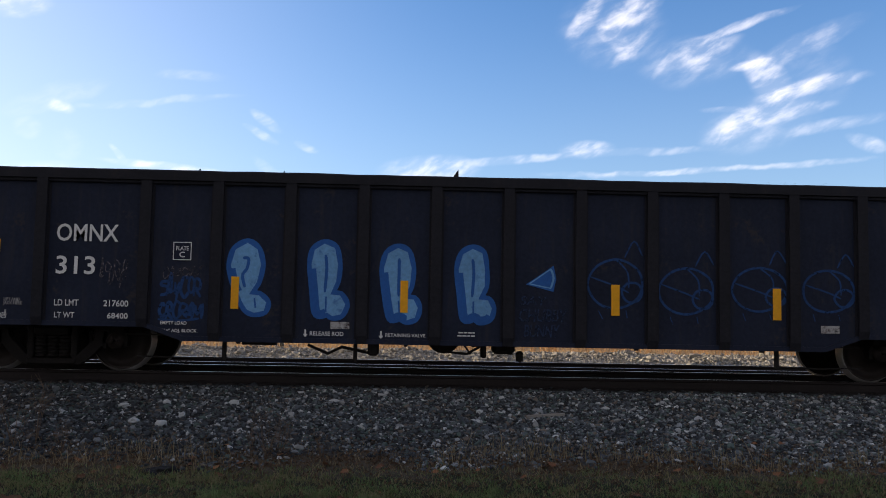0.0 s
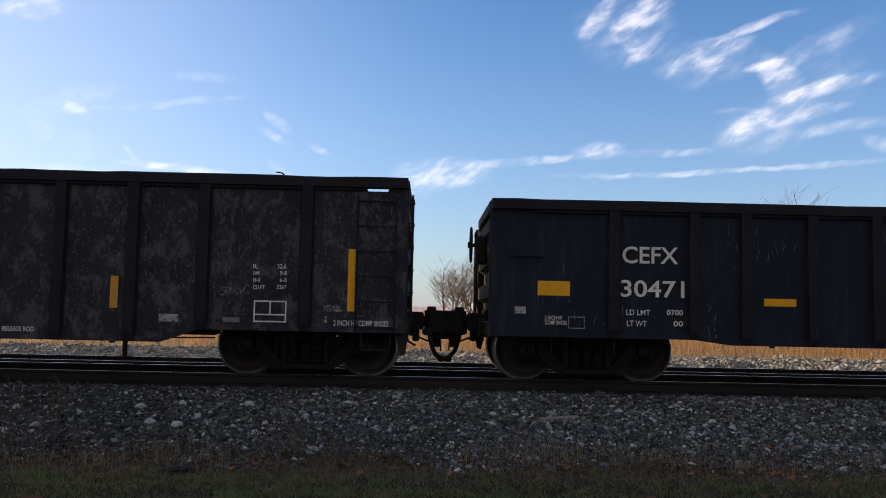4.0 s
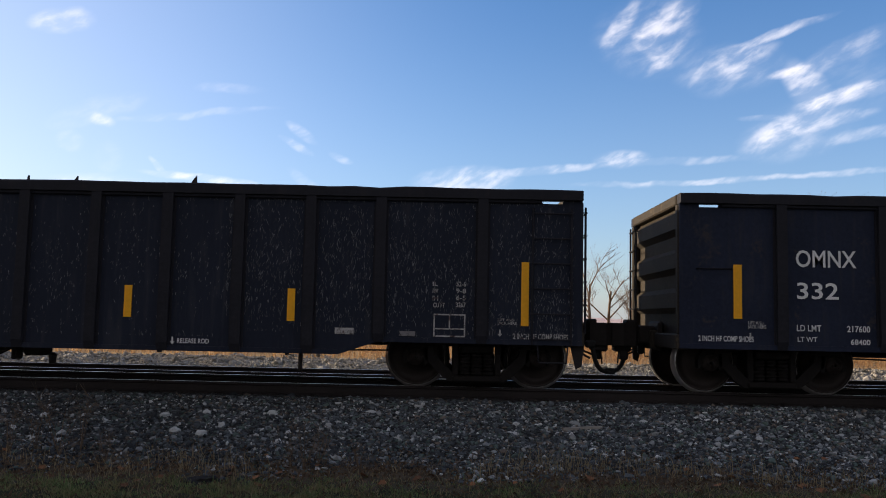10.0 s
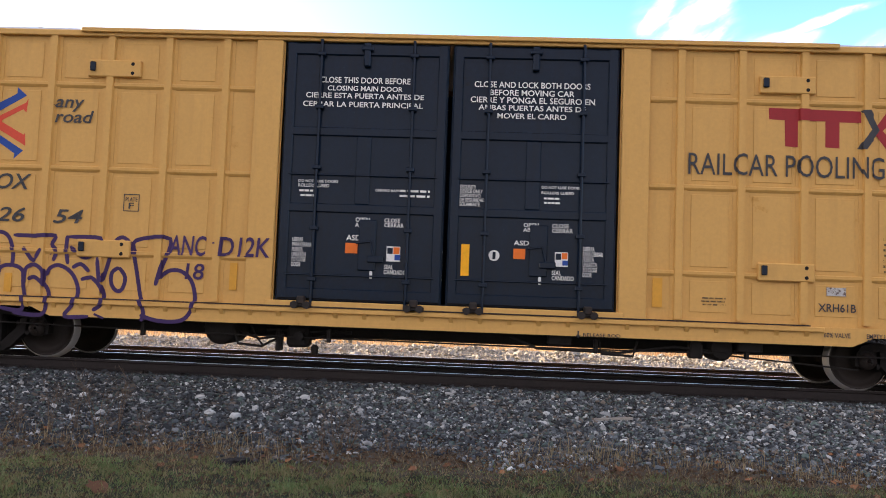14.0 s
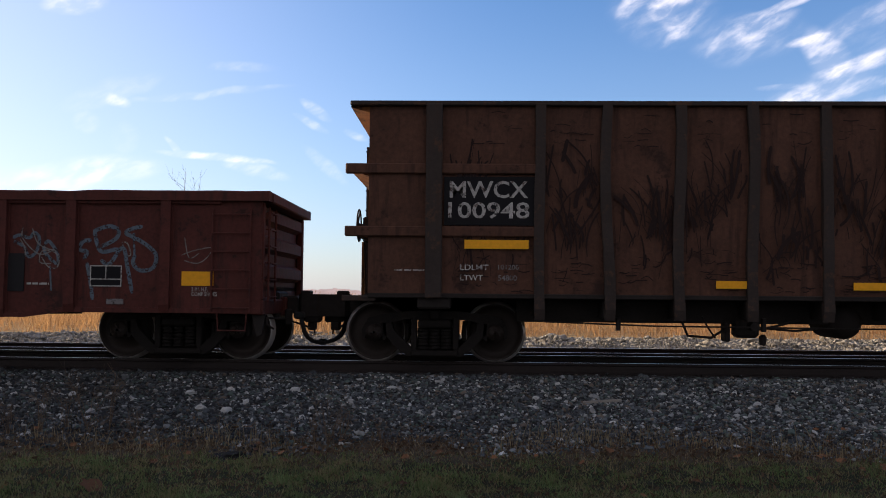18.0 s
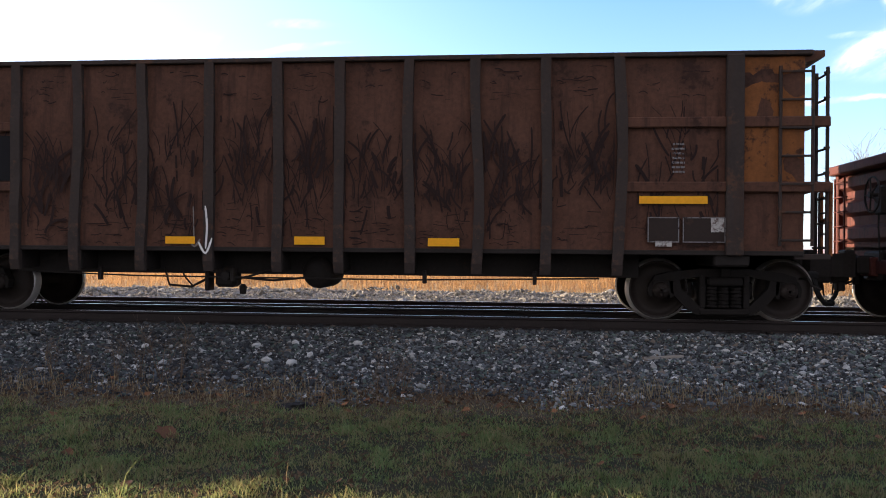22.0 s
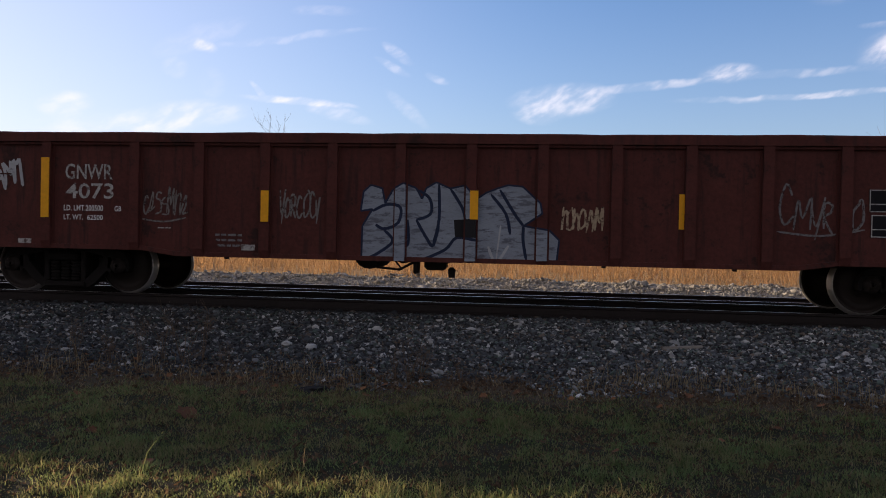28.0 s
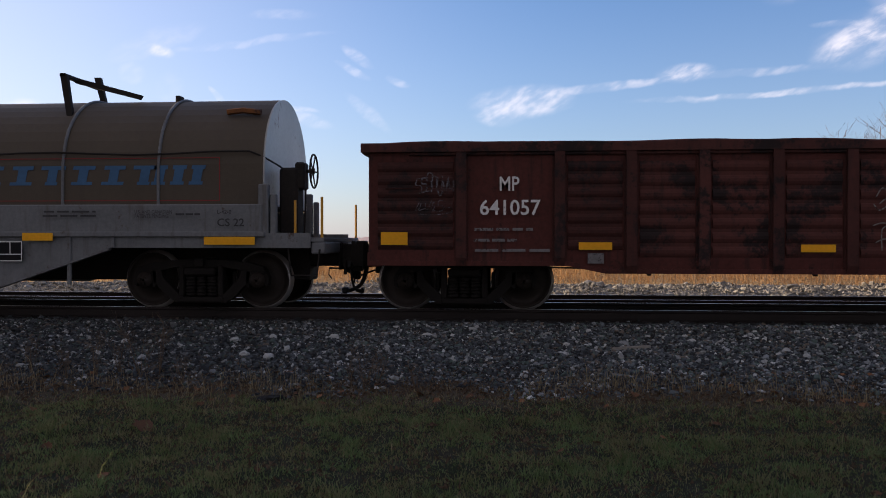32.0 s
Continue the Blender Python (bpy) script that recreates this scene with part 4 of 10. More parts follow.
p = scatter(480000, -7.0, 7.0, 4.2, 9.3)
p = p[np.abs(p[:, 0]) < 0.76 * p[:, 1] + 0.3]
clump = np.array([0.5 + 0.55 * noise.noise((a * 1.3, b * 1.3, 2)) + 0.55 * noise.noise((a * 4.6, b * 4.6, 2)) + 0.35 * noise.noise((a * 11.0, b * 11.0, 7)) for a, b in p[:, :2]])
keep = rng.random(len(p)) < np.clip((8.65 - p[:, 1]) / 1.1, 0, 1) * clump.clip(0.22, 1)
p, clump = p[keep], clump[keep].clip(0.1, 1.2)
blades("lawn_grass", p, 0.023 * (0.35 + 1.5 * clump ** 1.6) * np.exp(0.5 * rng.standard_normal(len(p))), 0.0036, 1.5, lawn_green, "short green lawn grass in clumps with bare brown patches")
p = scatter(34000, -8, 8, 4.2, 9.6)
p = p[rng.random(len(p)) < np.clip((p[:, 1] - 6.0) / 3, 0.12, 0.7) * np.clip((9.7 - p[:, 1]) / 0.9, 0, 1)]
blades("dry_grass", p, 0.04 * np.exp(0.4 * rng.standard_normal(len(p))), 0.003, 2.0, straw_blade, "dead straw-coloured grass among the lawn and stones")
tufts = []
for cx, cy, r, count in ((1.25, 9.2, 0.6, 380), (2.2, 9.0, 0.7, 260), (3.4, 8.8, 0.8, 300), (-2.4, 8.8, 0.5, 200), (0.6, 8.9, 0.4, 110), (-5.6, 8.8, 0.7, 220), (4.9, 8.9, 0.8, 240), (-4.4, 8.9, 0.5, 140), (-2.9, 9.1, 0.35, 130), (-3.4, 8.5, 0.5, 120)):
    k = rng.standard_normal((count, 2)) * (r * 0.55, 0.16)
    tufts.append(np.array([(cx + a, cy + b, ground_z(cx + a, cy + b)) for a, b in k]))
tufts = np.concatenate(tufts)
tufts = tufts[rng.random(len(tufts)) < 0.45]
blades("dry_tufts", tufts, 0.15 * np.exp(0.4 * rng.standard_normal(len(tufts))), 0.0032, 0.9, straw_blade, "tufts of tall dead grass along the foot of the ballast")
p = scatter(52000, -26, 26, 23.8, 40)
tuft = np.array([0.55 + 0.5 * noise.noise((a * 0.9, b * 0.9, 1)) + 0.5 * noise.noise((a * 3.1, b * 3.1, 8)) for a, b in p[:, :2]]).clip(0.08, 1.25)
keep = rng.random(len(p)) < tuft
p, tuft = p[keep], tuft[keep]
blades("field_grass", p, 0.62 * (0.4 + 0.75 * tuft) * np.exp(0.3 * rng.standard_normal(len(p))) * np.clip((p[:, 1] - 23.0) / 4, 0.2, 1), 0.008, 1.0, field_blade, "sunlit tall dry grass of the field")
p = scatter(14000, -70, 70, 44, 110)
blades("far_field_grass", p, 0.75 * np.exp(0.3 * rng.standard_normal(len(p))), 0.05, 0.6, field_blade, "distant dry grass of the field")


p = scatter(60000, -7.5, 7.5, 4.3, 9.8)
p = p[rng.random(len(p)) < np.exp(-((p[:, 1] - 8.8) / 0.42) ** 2).clip(0.3, 1)]
blades("leaf_litter", p + (0, 0, 0.004), 0.02 * np.exp(0.4 * rng.standard_normal(len(p))), 0.014, 2.6, blade_material("leaf_litter", (0.135, 0.092, 0.062), 1.0, 2.0, None, 1.3, (0.14, 0.08, 0.04)), "brown leaf litter along the foot of the ballast")


def dead_weed(x, y, height, seed):
    """A dry branching weed."""
    r, form = random.Random(seed), Form()
    for k in range(7):
        a, tilt = r.uniform(0, 6.28), r.uniform(0.05, 0.45)
        h = height * r.uniform(0.5, 1.0)
        tip = Vector((math.cos(a) * tilt * h, math.sin(a) * tilt * h, h))
        mid = tip * 0.5 + Vector((r.uniform(-0.03, 0.03), r.uniform(-0.03, 0.03), 0.05 * h))
        form.tube([(0, 0, -0.02), tuple(mid), tuple(tip)], 0.004, 4, 0.0012)
        for j in range(7):
            f = r.uniform(0.35, 0.98)
            base = mid.lerp(tip, (f - 0.35) / 0.65)
            b = r.uniform(0, 6.28)
            form.tube([tuple(base), tuple(base + Vector((math.cos(b) * 0.09, math.sin(b) * 0.09, r.uniform(0.02, 0.12))) * h * 2)], 0.002, 3, 0.001)
    solid("dead_weed", form, brown_weed, "dry brown branching weed at the edge of the ballast", "weed", "dead weeds by the track", m=pose(x, y, ground_z(x, y)))


for i, (x, y, h) in enumerate(((-4.8, 9.2, 0.6), (-4.55, 9.3, 0.55), (-4.24, 9.2, 0.85), (-4.08, 9.35, 0.78), (-5.1, 9.1, 0.5), (-1.5, 8.95, 0.62), (-1.38, 9.05, 0.5), (-1.66, 9.0, 0.4), (-5.6, 9.2, 0.5), (5.3, 9.2, 0.35), (-0.9, 8.8, 0.3), (-3.7, 9.1, 0.35))):
    dead_weed(x, y, h, i)
clod = surface("dark_wet_clod", (0.012, 0.011, 0.010), 0.8, spread=0.3)
bm = bmesh.new()
bmesh.ops.create_icosphere(bm, subdivisions=3, radius=1.0)
for v in bm.verts:
    k = 1 + 0.5 * noise.noise(v.co * 1.7) + 0.25 * noise.noise(v.co * 4.5)
    v.co = Vector((v.co.x * 0.18, v.co.y * 0.11, v.co.z * 0.06 + 0.01)) * k
form = Form()
bm.verts.index_update()
form.v, form.f = [tuple(v.co) for v in bm.verts], [tuple(v.index for v in f.verts) for f in bm.faces]
bm.free()
solid("dark_clod", form, clod, "black crumpled clod lying at the lawn's edge", "clod", m=pose(-2.41, 8.38, ground_z(-2.41, 8.38)))
leaf_brown = surface("fallen_leaf", (0.17, 0.075, 0.032), 0.8, spread=0.35, piece=0.4, bump=0.1)
leaf = Form()
outline = [(0.0, -0.5), (0.22, -0.32), (0.42, -0.36), (0.36, -0.08), (0.5, 0.1), (0.28, 0.16), (0.2, 0.36), (0.0, 0.55), (-0.2, 0.36), (-0.28, 0.16), (-0.5, 0.1), (-0.36, -0.08), (-0.42, -0.36), (-0.22, -0.32)]
leaf.v = [(0, 0, 0.0)] + [(x, y, 0.22 * abs(x) + 0.1 * y * y) for x, y in outline]
leaf.f = [(0, i + 1, (i + 1) % 14 + 1) for i in range(14)]
leaf_mesh = leaf.mesh("fallen_leaf", leaf_brown)
r = random.Random(5)
for i in range(130):
    x, y, s = r.uniform(-6, 6), r.uniform(4.6, 9.9) if i % 2 else r.gauss(8.6, 0.35), r.uniform(0.05, 0.11)
    if i == 0:
        x, y, s = -3.15, 6.9, 0.24
    ob = new("fallen_leaf", leaf_mesh)
    ob.matrix_basis = pose(x, y, ground_z(x, y) + 0.02, r.uniform(-25, 25), r.uniform(-25, 25), r.uniform(0, 360)) @ Matrix.Scale(s, 4)
    tagged(ob, "dry brown fallen leaf lying on the lawn", "leaf", "fallen leaves")

# ---- trees beyond the field ----
bark = surface("bare_tree_bark", (0.15, 0.108, 0.08), 0.9, spread=0.3, bump=0.1)


def bare_tree(x, y, height, seed, bushy=False, label="bare leafless tree standing beyond the field"):
    r = random.Random(seed)
    tree = thing("tree", label, "tree", pose(x, y, bed(y) - 0.05), "trees beyond the field")
    trunk, crown = Form(), Form()

    def grow(form, base, way, length, radius, level):
        steps, pts, p, d = 3, [tuple(base)], Vector(base), Vector(way)
        for k in range(steps):
            d = (d + Vector((r.gauss(0, 0.16), r.gauss(0, 0.16), 0.10))).normalized()
            p = p + d * length / steps
            pts.append(tuple(p))
        form.tube(pts, radius, 5 if level < 2 else 3, radius * 0.55)
        if level >= (4 if not bushy else 3):
            return
        for k in range(r.randint(3, 4) if level else (9 if bushy else 5)):
            f = r.uniform(0.35, 1.0)
            i = min(int(f * steps), steps - 1)
            at = Vector(pts[i]).lerp(Vector(pts[i + 1]), f * steps - i)
            a, spread_out = r.uniform(0, 6.28), r.uniform(0.45, 0.95)
            out = (d * (1 - spread_out * 0.5) + Vector((math.cos(a), math.sin(a), 0.15)) * spread_out).normalized()
            grow(crown, at, out, length * r.uniform(0.5, 0.72), radius * r.uniform(0.35, 0.5), level + 1)
    if bushy:
        for k in range(6):
            grow(trunk, (r.uniform(-0.8, 0.8), r.uniform(-0.5, 0.5), 0), Vector((r.uniform(-0.5, 0.5), r.uniform(-0.4, 0.4), 1)).normalized(), height * 0.55, height * 0.012, 0)
    else:
        grow(trunk, (0, 0, 0), (0.03, 0.02, 1), height * 0.5, height * 0.017, 0)
    part("trunk", trunk, bark, tree)
    part("crown", crown, bark, tree, "bare twigs")


def sight(az, dist):
    a = radians(az)
    return dist * math.sin(a), dist * math.cos(a)


for az, dist, height, seed, bushy in ((-4.1, 90, 4.2, 1, True), (1.9, 75, 6.0, 2, True), (3.3, 78, 6.5, 12, True), (6.0, 70, 6.5, 3, False), (7.6, 74, 5.5, 13, True), (9.6, 62, 8.2, 4, False), (11.0, 60, 7.6, 5, False),
                                      (12.2, 80, 5.0, 15, True), (14.4, 70, 5.4, 6, False), (16.0, 60, 7.6, 7, False), (17.0, 66, 7.0, 8, False), (23.4, 52, 8.6, 9, True), (24.6, 55, 8.0, 10, False),
                                      (-18.7, 44, 8.1, 11, False), (-26.0, 80, 6.0, 14, True), (30.0, 62, 8.0, 16, False)):
    x, y = sight(az, dist)
    bare_tree(x, y, height, seed, bushy)
# emission in the wood's colour imitates haze over the distance
haze = hazy_glow("far_wood_haze", (0.30, 0.235, 0.22), 0.75)
ridge = Form()
for k in range(-280, 280):
    a0, a1 = radians(k * 0.3), radians((k + 1) * 0.3 + 0.02)
    h0 = 3.2 + 1.3 * noise.noise((k * 0.11, 0, 0)) + 1.0 * noise.noise((k * 0.47, 3, 0))
    d = 420
    q = [(d * math.sin(a0), d * math.cos(a0), -1), (d * math.sin(a1), d * math.cos(a1), -1), (d * math.sin(a1), d * math.cos(a1) + 6, h0), (d * math.sin(a0), d * math.cos(a0) + 6, h0 + 0.5 * noise.noise((k * 0.9, 1, 1)))]
    i = len(ridge.v)
    ridge.v += q + [(x, y + 14, -1) for x, y, z in q[:2]]
    ridge.f += [(i, i + 1, i + 2, i + 3), (i + 3, i + 2, i + 5, i + 4), (i, i + 3, i + 4), (i + 1, i + 5, i + 2)]
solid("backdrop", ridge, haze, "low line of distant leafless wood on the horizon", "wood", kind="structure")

# ---- rolling stock ----

SHEET, STAKE = 1.53, 1.62        # half widths of a car over its side sheets and over its stakes
WHEELSETS, CARS = [], []
SHARED = {}


def shared(name, make):
    """A mesh that is made once."""
    if name not in SHARED:
        SHARED[name] = make()
    return SHARED[name]


def wheelset_mesh():
    form = Form()
    for s in (-1, 1):
        prof = [(0.60, 0.08), (0.64, 0.15), (0.70, 0.17), (0.725, 0.30), (0.70, 0.385), (0.655, 0.40), (0.655, 0.455), (0.665, 0.482), (0.69, 0.482),
                (0.71, 0.462), (0.768, 0.456), (0.796, 0.434), (0.79, 0.395), (0.755, 0.385), (0.76, 0.30), (0.79, 0.17), (0.83, 0.14), (0.83, 0.085)]
        form.turned([(s * a, r) for a, r in prof], (0, 0, 0), "y", 32)
        form.turned([(s * a, r) for a, r in ((0.83, 0.08), (0.98, 0.08), (0.98, 0.125), (1.12, 0.125), (1.135, 0.09), (1.15, 0.08), (1.16, 0.02))], (0, 0, 0), "y", 16)
        for k in range(3):
            a = k * 2.094
            form.turned([(s * 1.13, 0.016), (s * 1.17, 0.016)], (0.055 * math.cos(a), 0, 0.055 * math.sin(a)), "y", 6)
    form.turned([(-0.62, 0.08), (0.62, 0.08)], (0, 0, 0), "y", 12)
    me = form.mesh("wheelset", wheel_steel)
    me.materials.append(bright_steel)
    for p in me.polygons:
        c = p.center
        r = math.hypot(c.x, c.z)
        if (r > 0.435 and len(p.vertices) == 4) or (abs(c.y) > 1.155 and r < 0.02):
            p.material_index = 1
        p.use_smooth = True
    return me


def side_frame_mesh():
    form = Form()
    y0, y1 = -0.075, 0.075
    form.prism([(-1.06, 0.55), (-1.01, 0.67), (-0.80, 0.73), (-0.36, 0.78), (0.36, 0.78), (0.80, 0.73), (1.01, 0.67), (1.06, 0.55), (0.90, 0.595), (0.63, 0.615), (0.40, 0.66), (-0.40, 0.66), (-0.63, 0.615), (-0.90, 0.595)], y0, y1)
    for s in (-1, 1):
        form.prism([(s * 0.26, 0.10), (s * 0.40, 0.10), (s * 0.54, 0.19), (s * 0.77, 0.43), (s * 0.79, 0.60), (s * 0.65, 0.61), (s * 0.62, 0.49), (s * 0.37, 0.24), (s * 0.30, 0.22)], y0, y1)
        form.block(s * 0.27, s * 0.36, y0 - 0.01, y1 + 0.01, 0.2, 0.70, 0.015)
        form.prism([(s * 1.05, 0.60), (s * 1.10, 0.50), (s * 1.09, 0.38), (s * 1.05, 0.36), (s * 1.02, 0.57)], y0, y1)
        form.prism([(s * 0.74, 0.60), (s * 0.73, 0.36), (s * 0.78, 0.34), (s * 0.82, 0.58)], y0, y1)
        form.block(s * 0.80, s * 1.03, -0.085, 0.085, 0.535, 0.60, 0.01)
        form.turned([(-0.10, 0.035), (0.0, 0.05)], (s * 0.31, 0.0, 0.47), "y", 10)
    form.block(-0.36, 0.36, y0 - 0.03, y1 + 0.03, 0.10, 0.19, 0.02)
    form.block(-0.25, 0.25, -0.16, 0.1, 0.53, 0.65, 0.025).block(-0.07, 0.07, -0.17, -0.1, 0.66, 0.80, 0.015)
    return form.mesh("side_frame", truck_steel)


def spring_mesh():
    form, prof = Form(), []
    for i in range(6):
        z = 0.205 + i * 0.053
        prof += [(z, 0.058), (z + 0.012, 0.082), (z + 0.034, 0.082), (z + 0.046, 0.058)]
    return form.turned(prof, (0, 0, 0), "z", 12).mesh("spring", truck_steel)


def truck(car, x):
    """A two-axle truck with its middle at x, rails at z = 0."""
    def bolster():
        # the lower block is added backing that keeps light out of the spring openings
        form = Form().block(-0.2, 0.2, -1.02, 1.02, 0.53, 0.72, 0.04).block(-0.27, 0.27, -0.93, 0.93, 0.16, 0.54, 0.03)
        form.turned([(0.72, 0.2), (0.80, 0.2), (0.82, 0.16)], (0, 0, 0), "z", 16)
        for s in (-1, 1):
            form.block(s * 0.40, s * 0.52, -0.72, 0.72, 0.38, 0.46, 0.02)
            form.block(-0.1, 0.1, s * 0.5, s * 0.75, 0.72, 0.80, 0.02)
            for w in (-1, 1):
                form.block(s * 0.41, s * 0.47, w * 0.66, w * 0.80, 0.32, 0.58, 0.01)
        return form.mesh("truck", steel_dark)
    ob = part("truck", shared("truck", bolster), None, car, "grimy cast steel two-axle truck", pose(x, 0, 0))
    for s in (-1, 1):
        part("side_frame", shared("side_frame", side_frame_mesh), None, ob, "", pose(0, s * 1.02, 0))
        for a in (-0.175, 0.0, 0.175):
            part("spring", shared("spring", spring_mesh), None, ob, "", pose(a, s * 1.05, 0))
    for a in (-0.915, 0.915):
        w = part("wheelset", shared("wheelset", wheelset_mesh), None, ob, "brown steel wheels with polished treads")
        WHEELSETS.append((w, (a, 0, 0.457)))
    return ob


def coupler(car, end, way, reach=1.1, low=0.0):
    """Coupler with its hose at x = end, pointing along way (+1 or -1)."""
    def make():
        form = Form().block(-0.35, 0.34, -0.09, 0.09, 0.76, 0.92, 0.02)
        form.prism([(0.27, -0.12), (0.33, -0.23), (0.56, -0.25), (0.66, -0.16), (0.63, -0.02), (0.50, 0.0), (0.48, 0.12), (0.62, 0.15), (0.66, 0.22), (0.5, 0.27), (0.32, 0.22), (0.27, 0.12)], 0.66, 1.02, "z")
        form.block(0.36, 0.60, -0.19, 0.1, 0.56, 0.68, 0.03).block(0.40, 0.52, -0.08, 0.08, 0.43, 0.58, 0.02).block(0.30, 0.44, -0.15, 0.15, 1.0, 1.08, 0.02)
        form.block(-0.06, 0.02, -0.34, 0.34, 0.60, 1.06, 0.03).block(0.02, 0.26, -0.15, 0.15, 0.70, 0.99, 0.03).block(0.1, 0.2, -0.3, -0.2, 0.52, 0.78, 0.02)
        form.tube([(0.44, -0.04, 0.46), (0.40, -0.16, 0.50), (0.10, -0.3, 0.62), (0.04, -1.25, 0.66), (0.06, -1.32, 0.56), (0.16, -1.33, 0.50)], 0.016)
        form.tube([(0.50, -0.12, 0.62), (0.52, -0.13, 0.36)], 0.012, 5)
        return form.mesh("coupler", steel_dark)
    ob = part("coupler", shared("coupler", make), None, car, "", pose(end, 0, low, 0, 0, 0 if way > 0 else 180) @ Matrix.Diagonal((reach, 1, 1, 1)))
    def hose():
        form = Form()
        pts = [(0.34, -0.31, 0.68), (0.365, -0.32, 0.55), (0.39, -0.31, 0.43), (0.435, -0.28, 0.33), (0.50, -0.21, 0.265), (0.58, -0.11, 0.235), (0.66, 0.0, 0.23)]
        form.tube(pts, 0.034, 8).block(0.24, 0.40, -0.38, -0.26, 0.62, 0.74, 0.03)
        form.block(0.58, 0.68, -0.06, 0.06, 0.19, 0.29, 0.02)
        return form.mesh("air_hose", rubber)
    part("air_hose", shared("air_hose", hose), None, ob, "black rubber air hose")
    return ob


def brake_wheel(car, x, y, z, material):
    form = Form()
    ring = [(0.27 * math.cos(k * math.pi / 10), 0.27 * math.sin(k * math.pi / 10)) for k in range(21)]
    form.tube([(0.02, a, b) for a, b in ring], 0.016, 6)
    for k in range(5):
        form.tube([(0, 0, 0), (0.02, 0.27 * math.cos(k * 1.257), 0.27 * math.sin(k * 1.257))], 0.012, 5)
    form.turned([(-0.03, 0.05), (0.03, 0.05)], (0, 0, 0), "x", 10)
    s = 1 if x > 0 else -1
    form.tube([(0, 0, 0), (-s * 0.16, 0, 0)], 0.03, 8)
    form.block(-s * 0.10, -s * 0.26, -0.15, 0.15, -0.3, 0.14, 0.03)
    part("brake_wheel", form, material, car, "spoked hand-brake wheel", pose(x, y, z))
    part("brake_chain", Form().tube([(0, 0, -0.1), (0, 0.02, -0.5), (-s * 0.02, 0, -1.0)], 0.014, 5), steel_dark, car, "", pose(x - s * 0.12, y, z))


def ladder(car, x0, x1, y, z0, z1, rungs, material, face="side", name="ladder", thick=0.012):
    """Rungs between two stiles; on a side (x0 to x1 at y) or on an end (x0 to x1 are then y values, and y is the end's x)."""
    out = -1 if y < 0 else 1
    def spot(a, d, z):
        return (a, y + out * d, z) if face == "side" else (y + out * d, a, z)
    for k in range(rungs):
        z = z0 + (z1 - z0) * k / (rungs - 1)
        part(name + "_rung", Form().tube([spot(x0, 0, z), spot(x0, 0.07, z), spot(x1, 0.07, z), spot(x1, 0, z)], thick, 5), material, car)
    for a in (x0, x1):
        part(name + "_stile", Form().tube([spot(a, 0.05, z0 - 0.08), spot(a, 0.05, z1 + 0.08)], thick * 1.5, 5), material, car)


# places of the reservoir and of the valve along each car
GEAR = {2: (-1.4, -0.2), 3: (-0.2, 0.9), 4: (-0.3, 0.4), 7: (0.0, -1.45), 8: (-1.42, 0.05), 9: (0.02, -1.45), 10: (-1.25, 0.2), 11: (-1.64, -0.6), 12: (1.34, 2.6), 26: (-3.4, -2.2)}


